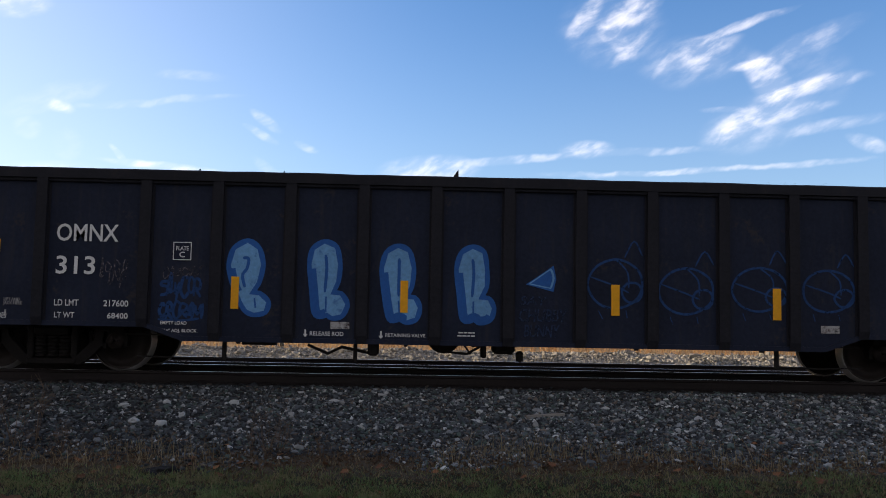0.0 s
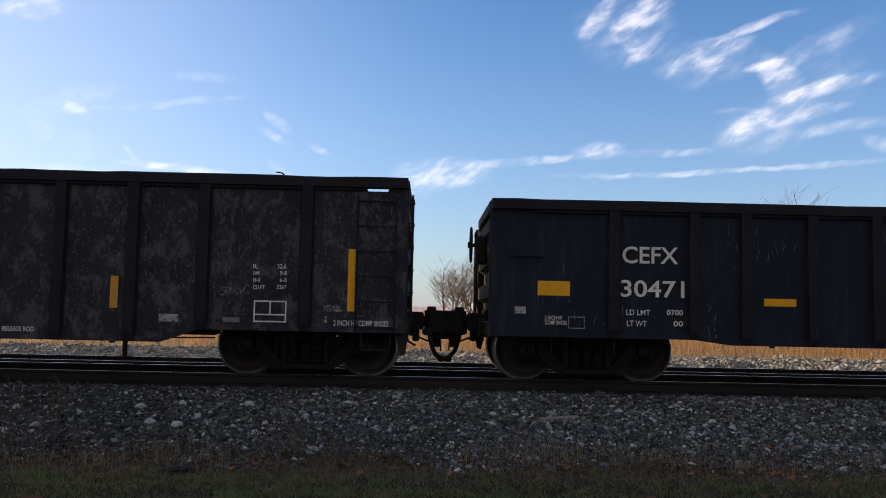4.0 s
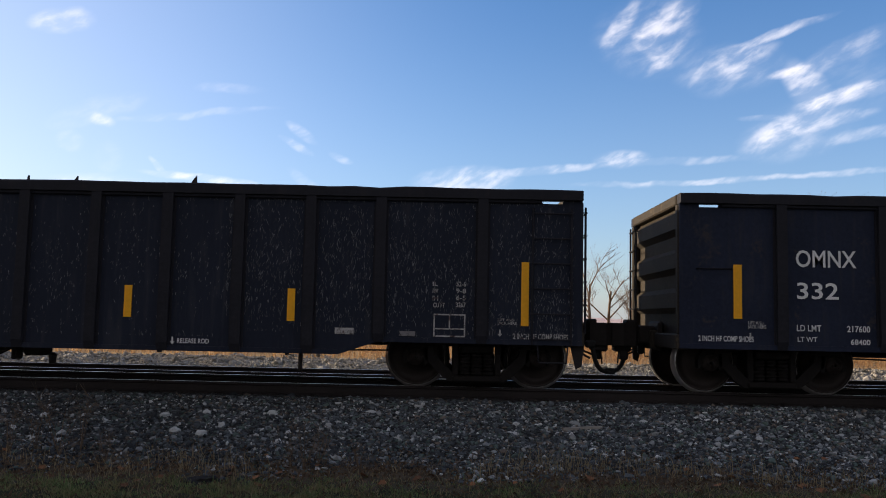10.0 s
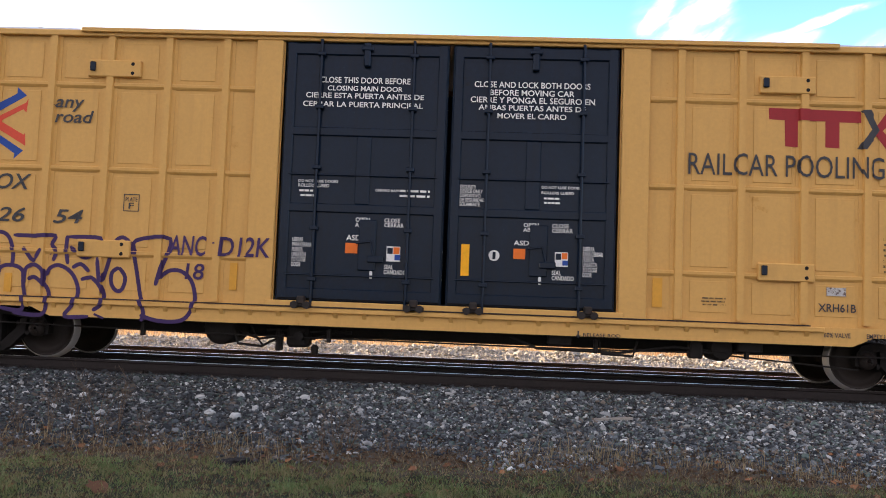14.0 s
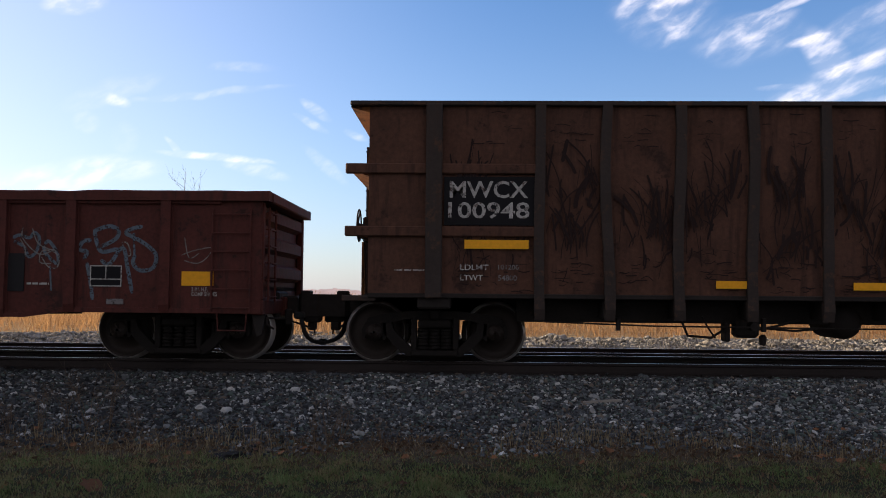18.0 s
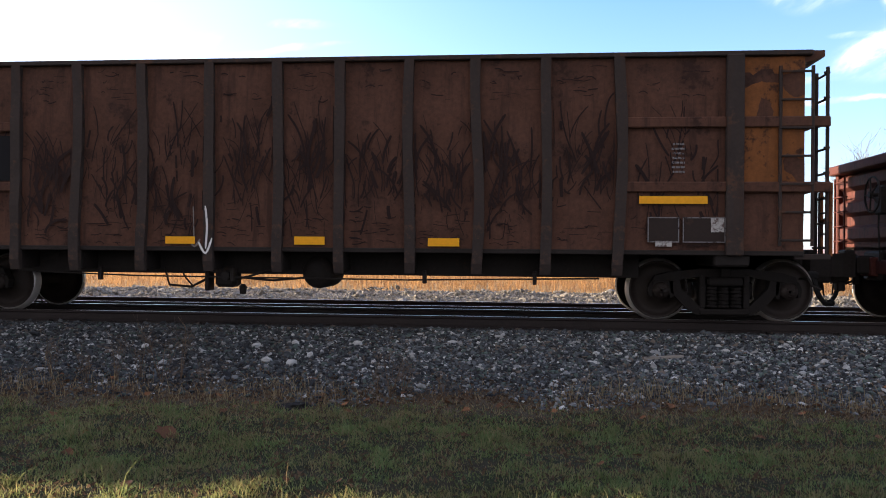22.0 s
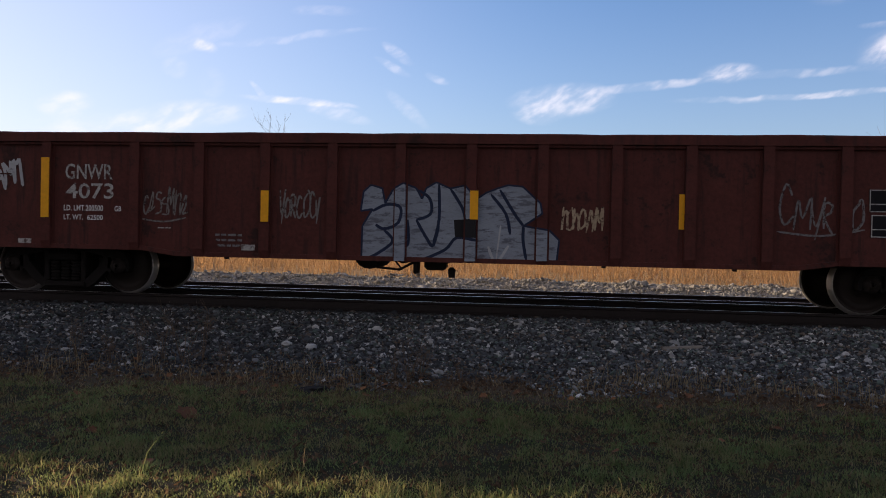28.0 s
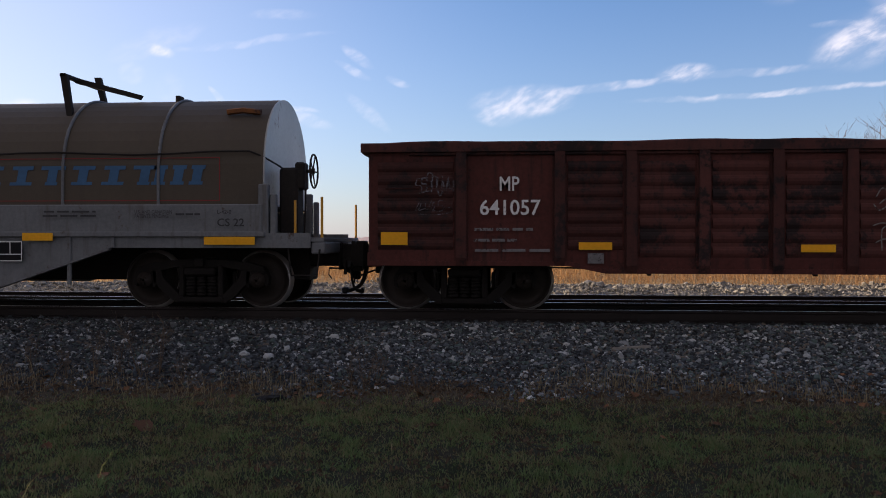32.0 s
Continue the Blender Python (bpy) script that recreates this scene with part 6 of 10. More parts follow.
def boxcar(middle):
    car = place_car("boxcar", "tall yellow boxcar with navy double doors and violet graffiti", "boxcar", middle)
    h, top, face = 9.41, 5.02, 1.49
    right = [h - a for a in (0.77, 1.62, 2.49, 3.38, 4.27, 5.16, 6.04)]
    posts = sorted([-x for x in right] + right)
    low = [(-h, 0.80), (-h + 3.3, 0.80), (-h + 3.6, 0.67), (h - 3.6, 0.67), (h - 3.3, 0.80), (h, 0.80)]
    for s in (-1, 1):
        turn = pose(0, s * face, 0, 0, 0, 0 if s < 0 else 180)
        for a, b in ((-h, -2.5), (2.5, h)):
            part("side_wall", Form().block(a, b, -0.006, 0.02, 0.9, top - 0.06), yellow_paint, car, "", turn)
        form = Form().prism(low + [(h, 0.93), (-h, 0.93)], -0.075, -0.0)
        part("side_sill", form, yellow_paint, car, "", turn)
        part("door_track", Form().block(-h + 2.2, h - 4.0, -0.12, -0.075, 0.86, 0.93, 0.01).block(-2.6, 2.6, -0.10, 0.0, 0.93, 1.03, 0.01), yellow_paint, car, "", turn)
        # solid dark strip imitates the shade inside the track's slot
        part("track_slot", Form().block(-h + 2.4, h - 4.2, -0.123, -0.1, 0.935, 0.955), rail_steel, car, "dark rusty slot of the door track", turn)
        for k in range(30):
            part("track_bracket", shared("track bracket", lambda: Form().prism([(-0.075, 0.0), (-0.12, 0.0), (-0.075, -0.07)], -0.03, 0.03, "x").mesh("track_bracket", yellow_paint)), None, car, "", turn @ pose(-h + 2.4 + k * 0.42, 0, 0.86))
        part("top_plate", Form().block(-h, h, -0.08, 0.0, top - 0.12, top - 0.03, 0.01), yellow_paint, car, "", turn)
        part("upper_track", Form().block(-5.6, 5.6, -0.13, -0.08, top - 0.07, top + 0.0, 0.01), yellow_paint, car, "", turn)
        for x in posts:
            part("side_post", shared("box post", lambda: Form().prism([(-0.07, 0.0), (-0.05, -0.065), (0.05, -0.065), (0.07, 0.0)], 0.97, top - 0.12, "z").block(-0.115, 0.115, -0.016, 0.0, 0.95, top - 0.12).mesh("side_post", yellow_paint)), None, car, "", turn @ pose(x, 0, 0))
        # pressed sheets between the posts and belts
        for edges in ([-h + 0.2] + posts[:7] + [-2.92], [2.92] + posts[7:] + [h - 0.2]):
            for a, b in zip(edges, edges[1:]):
                for z0, z1 in ((0.98, 1.63), (1.63, 2.88), (2.88, 4.16), (4.16, top - 0.12)):
                    w, tall = round(b - a - 0.34, 2), round(z1 - z0 - 0.2, 2)
                    if w > 0.2:
                        x, z = (a + b) / 2, (z0 + z1) / 2
                        part("side_panel", Form().block(x - w / 2, x + w / 2, -0.016, -0.004, z - tall / 2, z + tall / 2, 0.006), yellow_paint, car, "", turn)
        for x in (-2.72, 2.72):
            part("door_post", shared("door post", lambda: Form().block(-0.2, 0.2, -0.075, 0.0, 0.93, top - 0.12, 0.012).mesh("door_post", yellow_paint)), None, car, "", turn @ pose(x, 0, 0))
        for x in (-h + 0.09, h - 0.09):
            part("corner_post", shared("box corner", lambda: Form().block(-0.09, 0.09, -0.07, 0.03, 0.80, top - 0.05, 0.015).mesh("corner_post", yellow_paint)), None, car, "", turn @ pose(x, 0, 0))
        for z in (1.63, 2.88, 4.16):
            for a, b in ((-h + 0.77, -2.9), (2.9, h - 0.77)):
                part("belt_rail", Form().prism([(0.0, z - 0.05), (-0.016, z - 0.045), (-0.04, z - 0.01), (-0.04, z + 0.03), (-0.016, z + 0.04), (0.0, z + 0.04)], a, b, "x"), yellow_paint, car, "", turn)
        # double plug doors
        for k in (-1, 1):
            door = part("door", Form().block(k * 1.25 - 1.22, k * 1.25 + 1.22, -0.03, 0.02, 1.04, top - 0.13, 0.012), door_paint, car, "navy blue plug door", turn)
            frame_form = Form()
            for z, tall in ((1.06, 0.16), (2.34, 0.13), (3.48, 0.13), (top - 0.32, 0.17)):
                frame_form.block(k * 1.25 - 1.2, k * 1.25 + 1.2, -0.062, -0.03, z, z + tall, 0.014)
            for dx in (-1.20, 1.06):
                frame_form.block(k * 1.25 + dx, k * 1.25 + dx + 0.14, -0.064, -0.03, 1.06, top - 0.14, 0.014)
            frame_form.block(k * 1.25 - 0.11, k * 1.25 + 0.11, -0.058, -0.03, 2.47, 3.48, 0.014)
            frame_form.tube([(k * 1.25 - 1.1, -0.07, 2.90), (k * 1.25 + 1.1, -0.07, 2.90)], 0.014, 6).tube([(k * 1.25 - 1.1, -0.07, 1.42), (k * 1.25 + 1.1, -0.07, 1.42)], 0.014, 6)
            part("door_hanger", Form().block(k * 1.25 - 0.05, k * 1.25 + 0.05, -0.12, -0.03, top - 0.5, top - 0.14, 0.015).block(k * 1.25 - 0.09, k * 1.25 + 0.09, -0.13, -0.03, top - 0.26, top - 0.2, 0.01), door_paint, door)
            part("door_rib", frame_form, door_paint, door)
            for dx in (-0.68, 0.70):
                x = k * 1.25 + dx
                part("lock_rod", Form().tube([(x, -0.10, 0.98), (x, -0.10, top - 0.1)], 0.022, 8), door_paint, door)
                for z in (1.35, 2.1, 3.0, 3.9, 4.7):
                    part("rod_bracket", shared("rod bracket", lambda: Form().block(-0.06, 0.06, -0.13, -0.03, -0.03, 0.03, 0.01).mesh("rod_bracket", door_paint)), None, door, "", pose(x, 0, z))
                part("roller", shared("door roller", lambda: Form().block(-0.15, 0.15, -0.17, -0.08, -0.04, 0.03, 0.02).block(-0.06, 0.06, -0.19, -0.06, 0.0, 0.12, 0.02).turned([(-0.2, 0.055), (-0.1, 0.055)], (-0.09, 0, -0.01), "y", 12).turned([(-0.2, 0.055), (-0.1, 0.055)], (0.09, 0, -0.01), "y", 12).mesh("roller", steel_dark)), None, door, "black door roller", pose(x + (0.13 if dx > 0 else -0.13), 0, 0.98))
            handle = Form().tube([(k * 1.25 - 0.05, -0.10, 1.9), (k * 1.25 + 0.16, -0.10, 1.93), (k * 1.25 + 0.22, -0.10, 1.7)], 0.018, 6)
            handle.block(k * 1.25 + 0.12, k * 1.25 + 0.36, -0.12, -0.03, 1.62, 1.72, 0.015)
            part("door_handle", handle, door_paint, door)
            part("lock_box", Form().block(k * 1.25 - 0.02, k * 1.25 + 0.24, -0.075, -0.03, 1.5, 2.25, 0.015), door_paint, door)
        for x in (-4.27 - 0.8, 4.27 + 0.62):
            for z in (4.42, 1.70):
                bracket = part("jack_bracket", Form().block(x - 0.4, x + 0.4, -0.075, -0.0, z - 0.14, z + 0.12, 0.015), yellow_paint, car, "", turn)
                part("bracket_hook", Form().block(x - 0.36, x - 0.28, -0.12, -0.075, z - 0.06, z + 0.08, 0.01), door_paint, bracket, "black steel hook")
                for dz in (-0.08, 0.06):
                    # flat black disc gives the dark of a hole that isn't cut
                    part("bolt_hole", Form().turned([(-0.077, 0.028), (-0.07, 0.028)], (x + 0.28, 0, z + dz), "y", 10), black_decal, bracket, "dark bolt hole")
    for e in (-1, 1):
        turn = pose(e * (h - 0.04), 0, 0, 0, 0, 0 if e > 0 else 180)
        part("end_wall", Form().block(-0.02, 0.01, -face, face, 0.82, top - 0.03), yellow_paint, car, "yellow end sheet", turn)
        levels = (1.95, 2.74, 3.52, 4.29)
        for low_z, high_z in zip((1.05,) + levels, levels + (top - 0.06,)):
            part("end_panel", Form().block(0.01, 0.018, -face + 0.02, face - (0.02 if high_z > 4.5 else 0.42), low_z + 0.07, high_z - 0.07), pale_end, car, "pale bare end panel", turn)
        for z in levels:
            part("end_rib", shared("box end rib", lambda: Form().prism([(0.01, -0.14), (0.20, -0.05), (0.20, 0.06), (0.01, 0.09)], -face + 0.02, face - 0.05).mesh("end_rib", pale_end)), None, car, "", turn @ pose(0, 0, z))
        part("end_sill", Form().block(-0.1, 0.12, -face, face, 0.54, 1.0, 0.02), yellow_paint, car, "", turn)
        for s in (-1, 1):
            part("end_post", Form().block(-0.02, 0.22 if s > 0 else 0.06, s * face - s * 0.12, s * face, 0.95, top - 0.1, 0.015), yellow_paint, car, "", turn)
        ladder(car, e * (h - 0.5), e * (h + 0.13), -face, 1.0, 2.38, 4, yellow_paint)
        ladder(car, e * (h - 0.5), e * (h + 0.13), face, 1.0, 2.38, 4, yellow_paint)
        ladder(car, -e * 1.35, -e * 0.9, e * (h + 0.03), 1.05, 2.5, 5, zinc, "end", "end_ladder")
        for z in (1.5, 2.25):
            part("end_handrail", Form().tube([(0.02, -0.75, z), (0.16, -0.75, z), (0.16, 0.75, z), (0.02, 0.75, z)], 0.016, 5), zinc, car, "", turn)
        for y in (-1.2, -0.2, 0.25):
            part("end_strut", Form().tube([(0.16, y, 1.05), (0.16, y, 2.6)], 0.018, 5), zinc, car, "", turn)
        part("crossover_platform", Form().block(0.0, 0.28, -0.9, 0.9, 1.05, 1.09, 0.008), zinc, car, "", turn)
        part("sill_step", Form().tube([(-0.2, 0, 0), (-0.18, 0, -0.35), (0.2, 0, -0.35), (0.22, 0, 0)], 0.016, 5), yellow_paint, car, "", pose(e * (h - 0.4), -e * face, 0.82))
        coupler(car, e * (h + 0.16), e, 1.3)
        part("draft_sill", Form().block(-1.2, 0.3, -0.2, 0.2, 0.66, 1.0, 0.02), steel_dark, car, "", turn)
        truck(car, e * (h - 2.26))
    form = Form().prism([(-face - 0.05, top - 0.03), (face + 0.05, top - 0.03), (face + 0.02, top + 0.01), (0.0, top + 0.08), (-face - 0.02, top + 0.01)], -h, h, "x")
    part("roof", form, bare_metal, car, "ridged galvanised roof")
    for k in range(-10, 11):
        part("roof_rib", shared("roof rib", lambda: Form().prism([(-face, top + 0.012), (0, top + 0.075), (face, top + 0.012), (face, top + 0.03), (0, top + 0.10), (-face, top + 0.03)], -0.03, 0.03, "x").mesh("roof_rib", bare_metal)), None, car, "", pose(k * 0.9, 0, 0))
    part("floor", Form().block(-h + 0.05, h - 0.05, -face, face, 0.95, 1.05), steel_dark, car)
    part("center_sill", Form().block(-h + 1, h - 1, -0.25, 0.25, 0.45, 0.95, 0.02), steel_dark, car)
    brake_gear(car, 2 * h, 26, 0.52)
    brake_wheel(car, -(h + 0.2), 0.4, 2.3, steel_dark)
    return car


# ---- high-sided scrap cars ----
HIGH_STAKES = (-4.6, -3.62, -2.58, -1.53, -0.47, 0.46, 1.5, 2.5, 3.5, 4.55)


def high_gondola(label, middle, seed):
    car = place_car("high_gondola_car", label, "gondola car", middle)
    h, top, low = 7.1, 3.87, 1.03
    rnd = random.Random(seed)

    def sheet():
        """A side sheet dented between the stakes."""
        form, nx, nz = Form(), 120, 22
        for j in range(nz + 1):
            for i in range(nx + 1):
                x, z = -h + 2 * h * i / nx, low + (top - low) * j / nz
                bulge = 0.035 * noise.noise((x * 1.1, z * 1.3, seed)) + 0.02 * noise.noise((x * 2.6, z * 2.2, seed + 9))
                form.v.append((x, -0.02 + bulge * min(1, (top - z) * 3, (z - low) * 3), z))
        for j in range(nz):
            for i in range(nx):
                a = j * (nx + 1) + i
                form.f.append((a, a + 1, a + nx + 2, a + nx + 1))
        return form.mesh("side_wall", brown_rust, True)
    for s in (-1, 1):
        turn = pose(0, s * SHEET, 0, 0, 0, 0 if s < 0 else 180)
        part("side_wall", sheet(), None, car, "dented brown rusted side sheets", turn)
        part("top_chord", Form().block(-h - 0.28, h + 0.1, -0.1, 0.05, top - 0.07, top, 0.012), post_brown, car, "", turn)
        for x in HIGH_STAKES:
            form, b, c = Form(), rnd.uniform(-0.04, 0.04), rnd.uniform(0, 3)
            levels = [(low - 0.35, 0.06), (low - 0.2, 0.10)] + [(low + 0.2 + k * 0.43, 0.10 + rnd.uniform(-0.012, 0.012)) for k in range(6)] + [(top - 0.06, 0.10)]
            for z, deep in levels:
                lean, wide = b * math.sin((z - low) * 1.7 + c), 0.075 + rnd.uniform(-0.006, 0.006)
                form.v += [(lean - wide, 0.0, z), (lean - wide, -deep, z), (lean + wide, -deep, z), (lean + wide, 0.0, z)]
            for k in range(len(levels) - 1):
                for j in range(4):
                    form.f.append((4 * k + j, 4 * k + (j + 1) % 4, 4 * k + 4 + (j + 1) % 4, 4 * k + 4 + j))
            form.f += [(3, 2, 1, 0), tuple(4 * (len(levels) - 1) + j for j in range(4))]
            part("stake", form, post_brown, car, "", turn @ pose(x, 0, 0))
        for x in (-6.14, 6.14):
            part("end_stake", Form().block(x - 0.12, x + 0.12, -0.13, 0.0, low - 0.05, top - 0.05, 0.015), post_brown, car, "", turn)
            for z in (1.95, 2.87):
                a, b = (x - 1.3, x + 1.52) if x < 0 else (x - 1.6, x + 1.3)
                part("belt_rail", Form().block(a, b, -0.085, 0.0, z - 0.075, z + 0.075, 0.015), brown_rust, car, "", turn)
        part("side_sill", Form().block(-h, h, -0.045, 0.02, low - 0.05, low + 0.02, 0.01), steel_dark, car, "", turn)
        # dark sheet set back in the recess, standing for its shade
        part("floor_beam", Form().block(-h + 2.2, h - 2.2, 0.5, 0.56, low - 0.40, low - 0.04, 0.01), steel_dark, car, "", turn)
        if s < 0:
            part("end_panel", Form().block(6.26, h, -0.03, -0.004, 1.95, top - 0.08, 0.004), brown_rust if seed == 7 else orange_rust, car, "rusted end panel", turn)
    scrape = Form()
    for a, b in zip((-6.0,) + HIGH_STAKES, HIGH_STAKES + (6.0,)):
        if b - a < 0.5:
            continue
        for clump in range(6):
            # each clump fans out from one worn spot
            x, z = rnd.uniform(a + 0.2, b - 0.2), rnd.uniform(1.45, 2.6)
            for k in range(rnd.randint(7, 14)):
                way, length = rnd.gauss(0.0, 0.27), rnd.uniform(0.10, 0.75) * rnd.choice((1, 1, -0.6))
                x0, z0, curl = x + rnd.gauss(0, 0.13), z + rnd.gauss(0, 0.16), rnd.gauss(0, 0.3)
                pts = [(min(max(x0 + length * f * math.sin(way + curl * f), a + 0.09), b - 0.09), min(max(z0 + length * f * math.cos(way + curl * f), 1.2), 3.3)) for f in (0, 0.3, 0.65, 1)]
                scrape.ribbon(pts, abs(rnd.gauss(0.004, 0.018)) + 0.006, -SHEET - 0.054 - 0.0002 * (k + 12 * clump))
        # short dark strokes, most of them low, which darken the lower sheet
        for k in range(26):
            x, z, w = rnd.uniform(a + 0.12, b - 0.3), rnd.choice((rnd.uniform(1.08, 1.7), rnd.uniform(1.08, 1.5), rnd.uniform(3.2, 3.7))), rnd.uniform(0.04, 0.24)
            scrape.ribbon([(x, z), (x + w / 2, z + rnd.gauss(0, 0.012)), (min(x + w, b - 0.09), z + rnd.gauss(0, 0.02))], rnd.uniform(0.005, 0.018), -SHEET - 0.053 - 0.0002 * k)
    tagged(part("scrape_patch", scrape, dark_scrape, car, "dark branching scrape marks"), kind="stuff")
    for e in (-1, 1):
        turn = pose(e * (h - 0.12), 0, 0, 0, 0, 0 if e > 0 else 180)
        end_paint = brown_rust if e > 0 else orange_rust
        part("end_wall", Form().block(-0.03, 0.0, -SHEET + 0.02, SHEET - 0.02, 1.95, top - 0.02), end_paint, car, "rusted end wall", turn)
        # the next car's shadow is put into this sheet's dark colour
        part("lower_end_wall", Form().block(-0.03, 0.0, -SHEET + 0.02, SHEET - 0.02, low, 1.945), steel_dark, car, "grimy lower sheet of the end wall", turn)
        for z in (1.95, 2.87, top - 0.06):
            part("end_belt", Form().prism([(0.0, z - 0.14), (0.40, z - 0.02), (0.40, z + 0.07), (0.0, z + 0.07)], -SHEET, SHEET), end_paint, car, "", turn)
        for y in (-0.78, 0.78):
            part("end_post", shared("high end post %d" % e, lambda: Form().block(0.0, 0.20, -0.07, 0.07, 1.95, top - 0.1, 0.012).mesh("end_post", end_paint)), None, car, "", turn @ pose(0, y, 0))
        ladder(car, -e * 1.5, -e * 1.05, e * (h + 0.28), 1.1, top - 0.3, 8, post_brown, "end", "end_ladder", 0.018)
        ladder(car, e * (h - 0.34), e * (h + 0.1), -e * (SHEET + 0.02), 1.2, top - 0.3, 7, post_brown, thick=0.018)
        for pts in ([(0.52, -1.45, low - 0.05), (0.52, -1.45, 2.02)], [(0.52, -1.08, low - 0.05), (0.52, -1.08, 1.95)], [(0.52, -1.45, 1.98), (0.52, -1.08, 1.93)], [(0.52, -1.45, 1.5), (0.52, -1.08, 1.5)]):
            part("handrail", Form().tube(pts, 0.026, 6), orange_rust, car, "rusty handrail", turn)
        part("end_platform", Form().block(0.0, 0.5, -SHEET, SHEET, low - 0.1, low - 0.02, 0.01).tube([(0.48, -1.4, low - 0.05), (0.48, -1.4, 1.95)], 0.02, 6).tube([(0.48, -1.1, low - 0.05), (0.48, -1.1, 1.9)], 0.016, 6).tube([(0.48, -1.4, 1.6), (0.48, -1.1, 1.6)], 0.014, 5).tube([(0.48, -1.4, 1.3), (0.48, -1.1, 1.3)], 0.014, 5), post_brown, car, "", turn)
        part("draft_sill", Form().block(-1.6, 0.34, -0.25, 0.25, 0.66, low, 0.02), steel_dark, car, "", turn)
        coupler(car, e * (h + 0.12), e, 1.25)
        truck(car, e * (h - 0.97))
        part("bolster", Form().block(-0.25, 0.25, -SHEET, SHEET, 0.82, low + 0.02, 0.03), steel_dark, car, "", pose(e * (h - 0.97), 0, 0))
    part("floor", Form().block(-h + 0.1, h - 0.1, -SHEET + 0.02, SHEET - 0.02, low - 0.04, low + 0.03), rail_steel, car)
    part("center_sill", Form().block(-h, h, -0.25, 0.25, 0.62, low - 0.04, 0.02), steel_dark, car)
    for x in HIGH_STAKES:
        part("cross_bearer", shared("high bearer", lambda: Form().block(-0.05, 0.05, -SHEET + 0.02, SHEET - 0.02, 0.7, low - 0.04, 0.01).mesh("cross_bearer", steel_dark)), None, car, "", pose(x, 0, 0))
    brake_gear(car, 2 * h, seed, 0.62)
    brake_wheel(car, -(h + 0.42), 0.5, 2.2, steel_dark)
    return car


# ---- covered coil car ----
def coil_car(middle):
    car = place_car("coil_car", "grey covered coil car with a round-topped brown cover", "coil car", middle)
    h = 7.6
    arc = []
    for k in range(25):
        a = math.pi * k / 24
        arc.append((1.36 * math.cos(a), 2.02 + 1.43 * math.sin(a) ** 0.85))
    outline = [(1.36, 1.62)] + arc + [(-1.36, 1.62)]
    cover = part("cover", Form().prism(outline, -h + 0.98, h - 0.98, "x"), coil_cover, car, "weathered brown round-topped steel cover", None)
    part("cover_end", Form().prism([(y * 0.985, 1.64 + (z - 1.62) * 0.99) for y, z in outline], h - 0.98, h - 0.955, "x"), bare_metal, cover, "pale scuffed end sheet")
    part("cover_end", Form().prism([(y * 0.985, 1.64 + (z - 1.62) * 0.99) for y, z in outline], -h + 0.955, -h + 0.98, "x"), bare_metal, cover, "pale scuffed end sheet")
    for x in (-4.9, -2.2, 0.6, 3.42, 4.97):
        pts = [(x, y * 1.008, z + 0.012) for y, z in outline]
        part("cover_strap", Form().tube(pts, 0.026, 5), coil_grey, cover, "pale steel strap")
    part("lifting_chain", Form().tube([(-h + 1.0, -1.40, 2.42)] + [(-h + 1.0 + k * 0.62, -1.385, 2.44 + 0.025 * math.sin(k * 1.3)) for k in range(1, 22)] + [(h - 0.98, -1.3, 2.38), (h - 0.80, -1.0, 2.25), (h - 0.78, -0.4, 2.15)], 0.016, 5), steel_dark, cover)
    for x in (-3.73, 3.29):
        form = Form()
        for y, low, high, lean in ((-0.9, 2.98, 3.78, -0.10), (0.25, 3.38, 3.95, -0.12)):
            form.prism([(x - 0.02, low), (x + 0.07, low), (x + 0.06 + lean, high), (x - 0.05 + lean, high)], y - 0.04, y + 0.04)
            form.block(x - 0.08, x + 0.14, y - 0.07, y + 0.07, low - 0.04, low + 0.05, 0.01)
        form.prism([(x - 0.14, 3.72), (x - 0.08, 3.80), (x + 1.02, 3.50), (x + 0.98, 3.43)], -0.5, -0.42)
        form.block(x - 0.16, x - 0.06, -0.94, 0.28, 3.74, 3.80, 0.01)
        part("lifting_bracket", form, steel_dark, cover, "angled lifting bracket")
    # bold slanted blue shapes in a thin red frame along the cover
    for k in range(13):
        x = 5.56 - k * 0.30 if k < 3 else 4.72 - (k - 3) * 0.50
        stem, arm, foot = (0.075, 0.11, 0.11) if k < 3 else (0.075, (0.20, 0.17, 0.18)[k % 3], (0.10, 0.18, 0.17)[k % 3])
        form = Form()
        for z, deep, left, right in ((1.95, 0.05, foot, foot), (2.0, 0.19, stem, stem), (2.19, 0.06, arm, arm)):
            lean = (z - 1.95) * 0.2
            form.patch([(x - left + lean, z), (x + right + lean, z), (x + right + lean + deep * 0.2, z + deep), (x - left + lean + deep * 0.2, z + deep)], -1.366)
        part("painted_shape", form, logo_pale_blue, cover, "slanted blue painted shape")
    for a, b, c, d in ((-5.6, 5.95, 2.36, 2.37), (-5.6, 5.95, 1.70, 1.71), (5.94, 5.95, 1.71, 2.36)):
        part("painted_line", Form().patch([(a, c), (b, c), (b, d), (a, d)], -1.366 if c < 2 else -1.362), logo_red, cover, "thin faded red painted line")
    part("rust_patch", Form().tube([(5.95, -1.02, 3.12), (6.2, -1.0, 3.15), (6.5, -1.03, 3.11)], 0.05, 5), orange_rust, cover, "orange rusted patch")
    part("cover_lug", Form().block(4.72, 4.80, -0.1, 0.1, 3.40, 3.56, 0.01), steel_dark, cover)
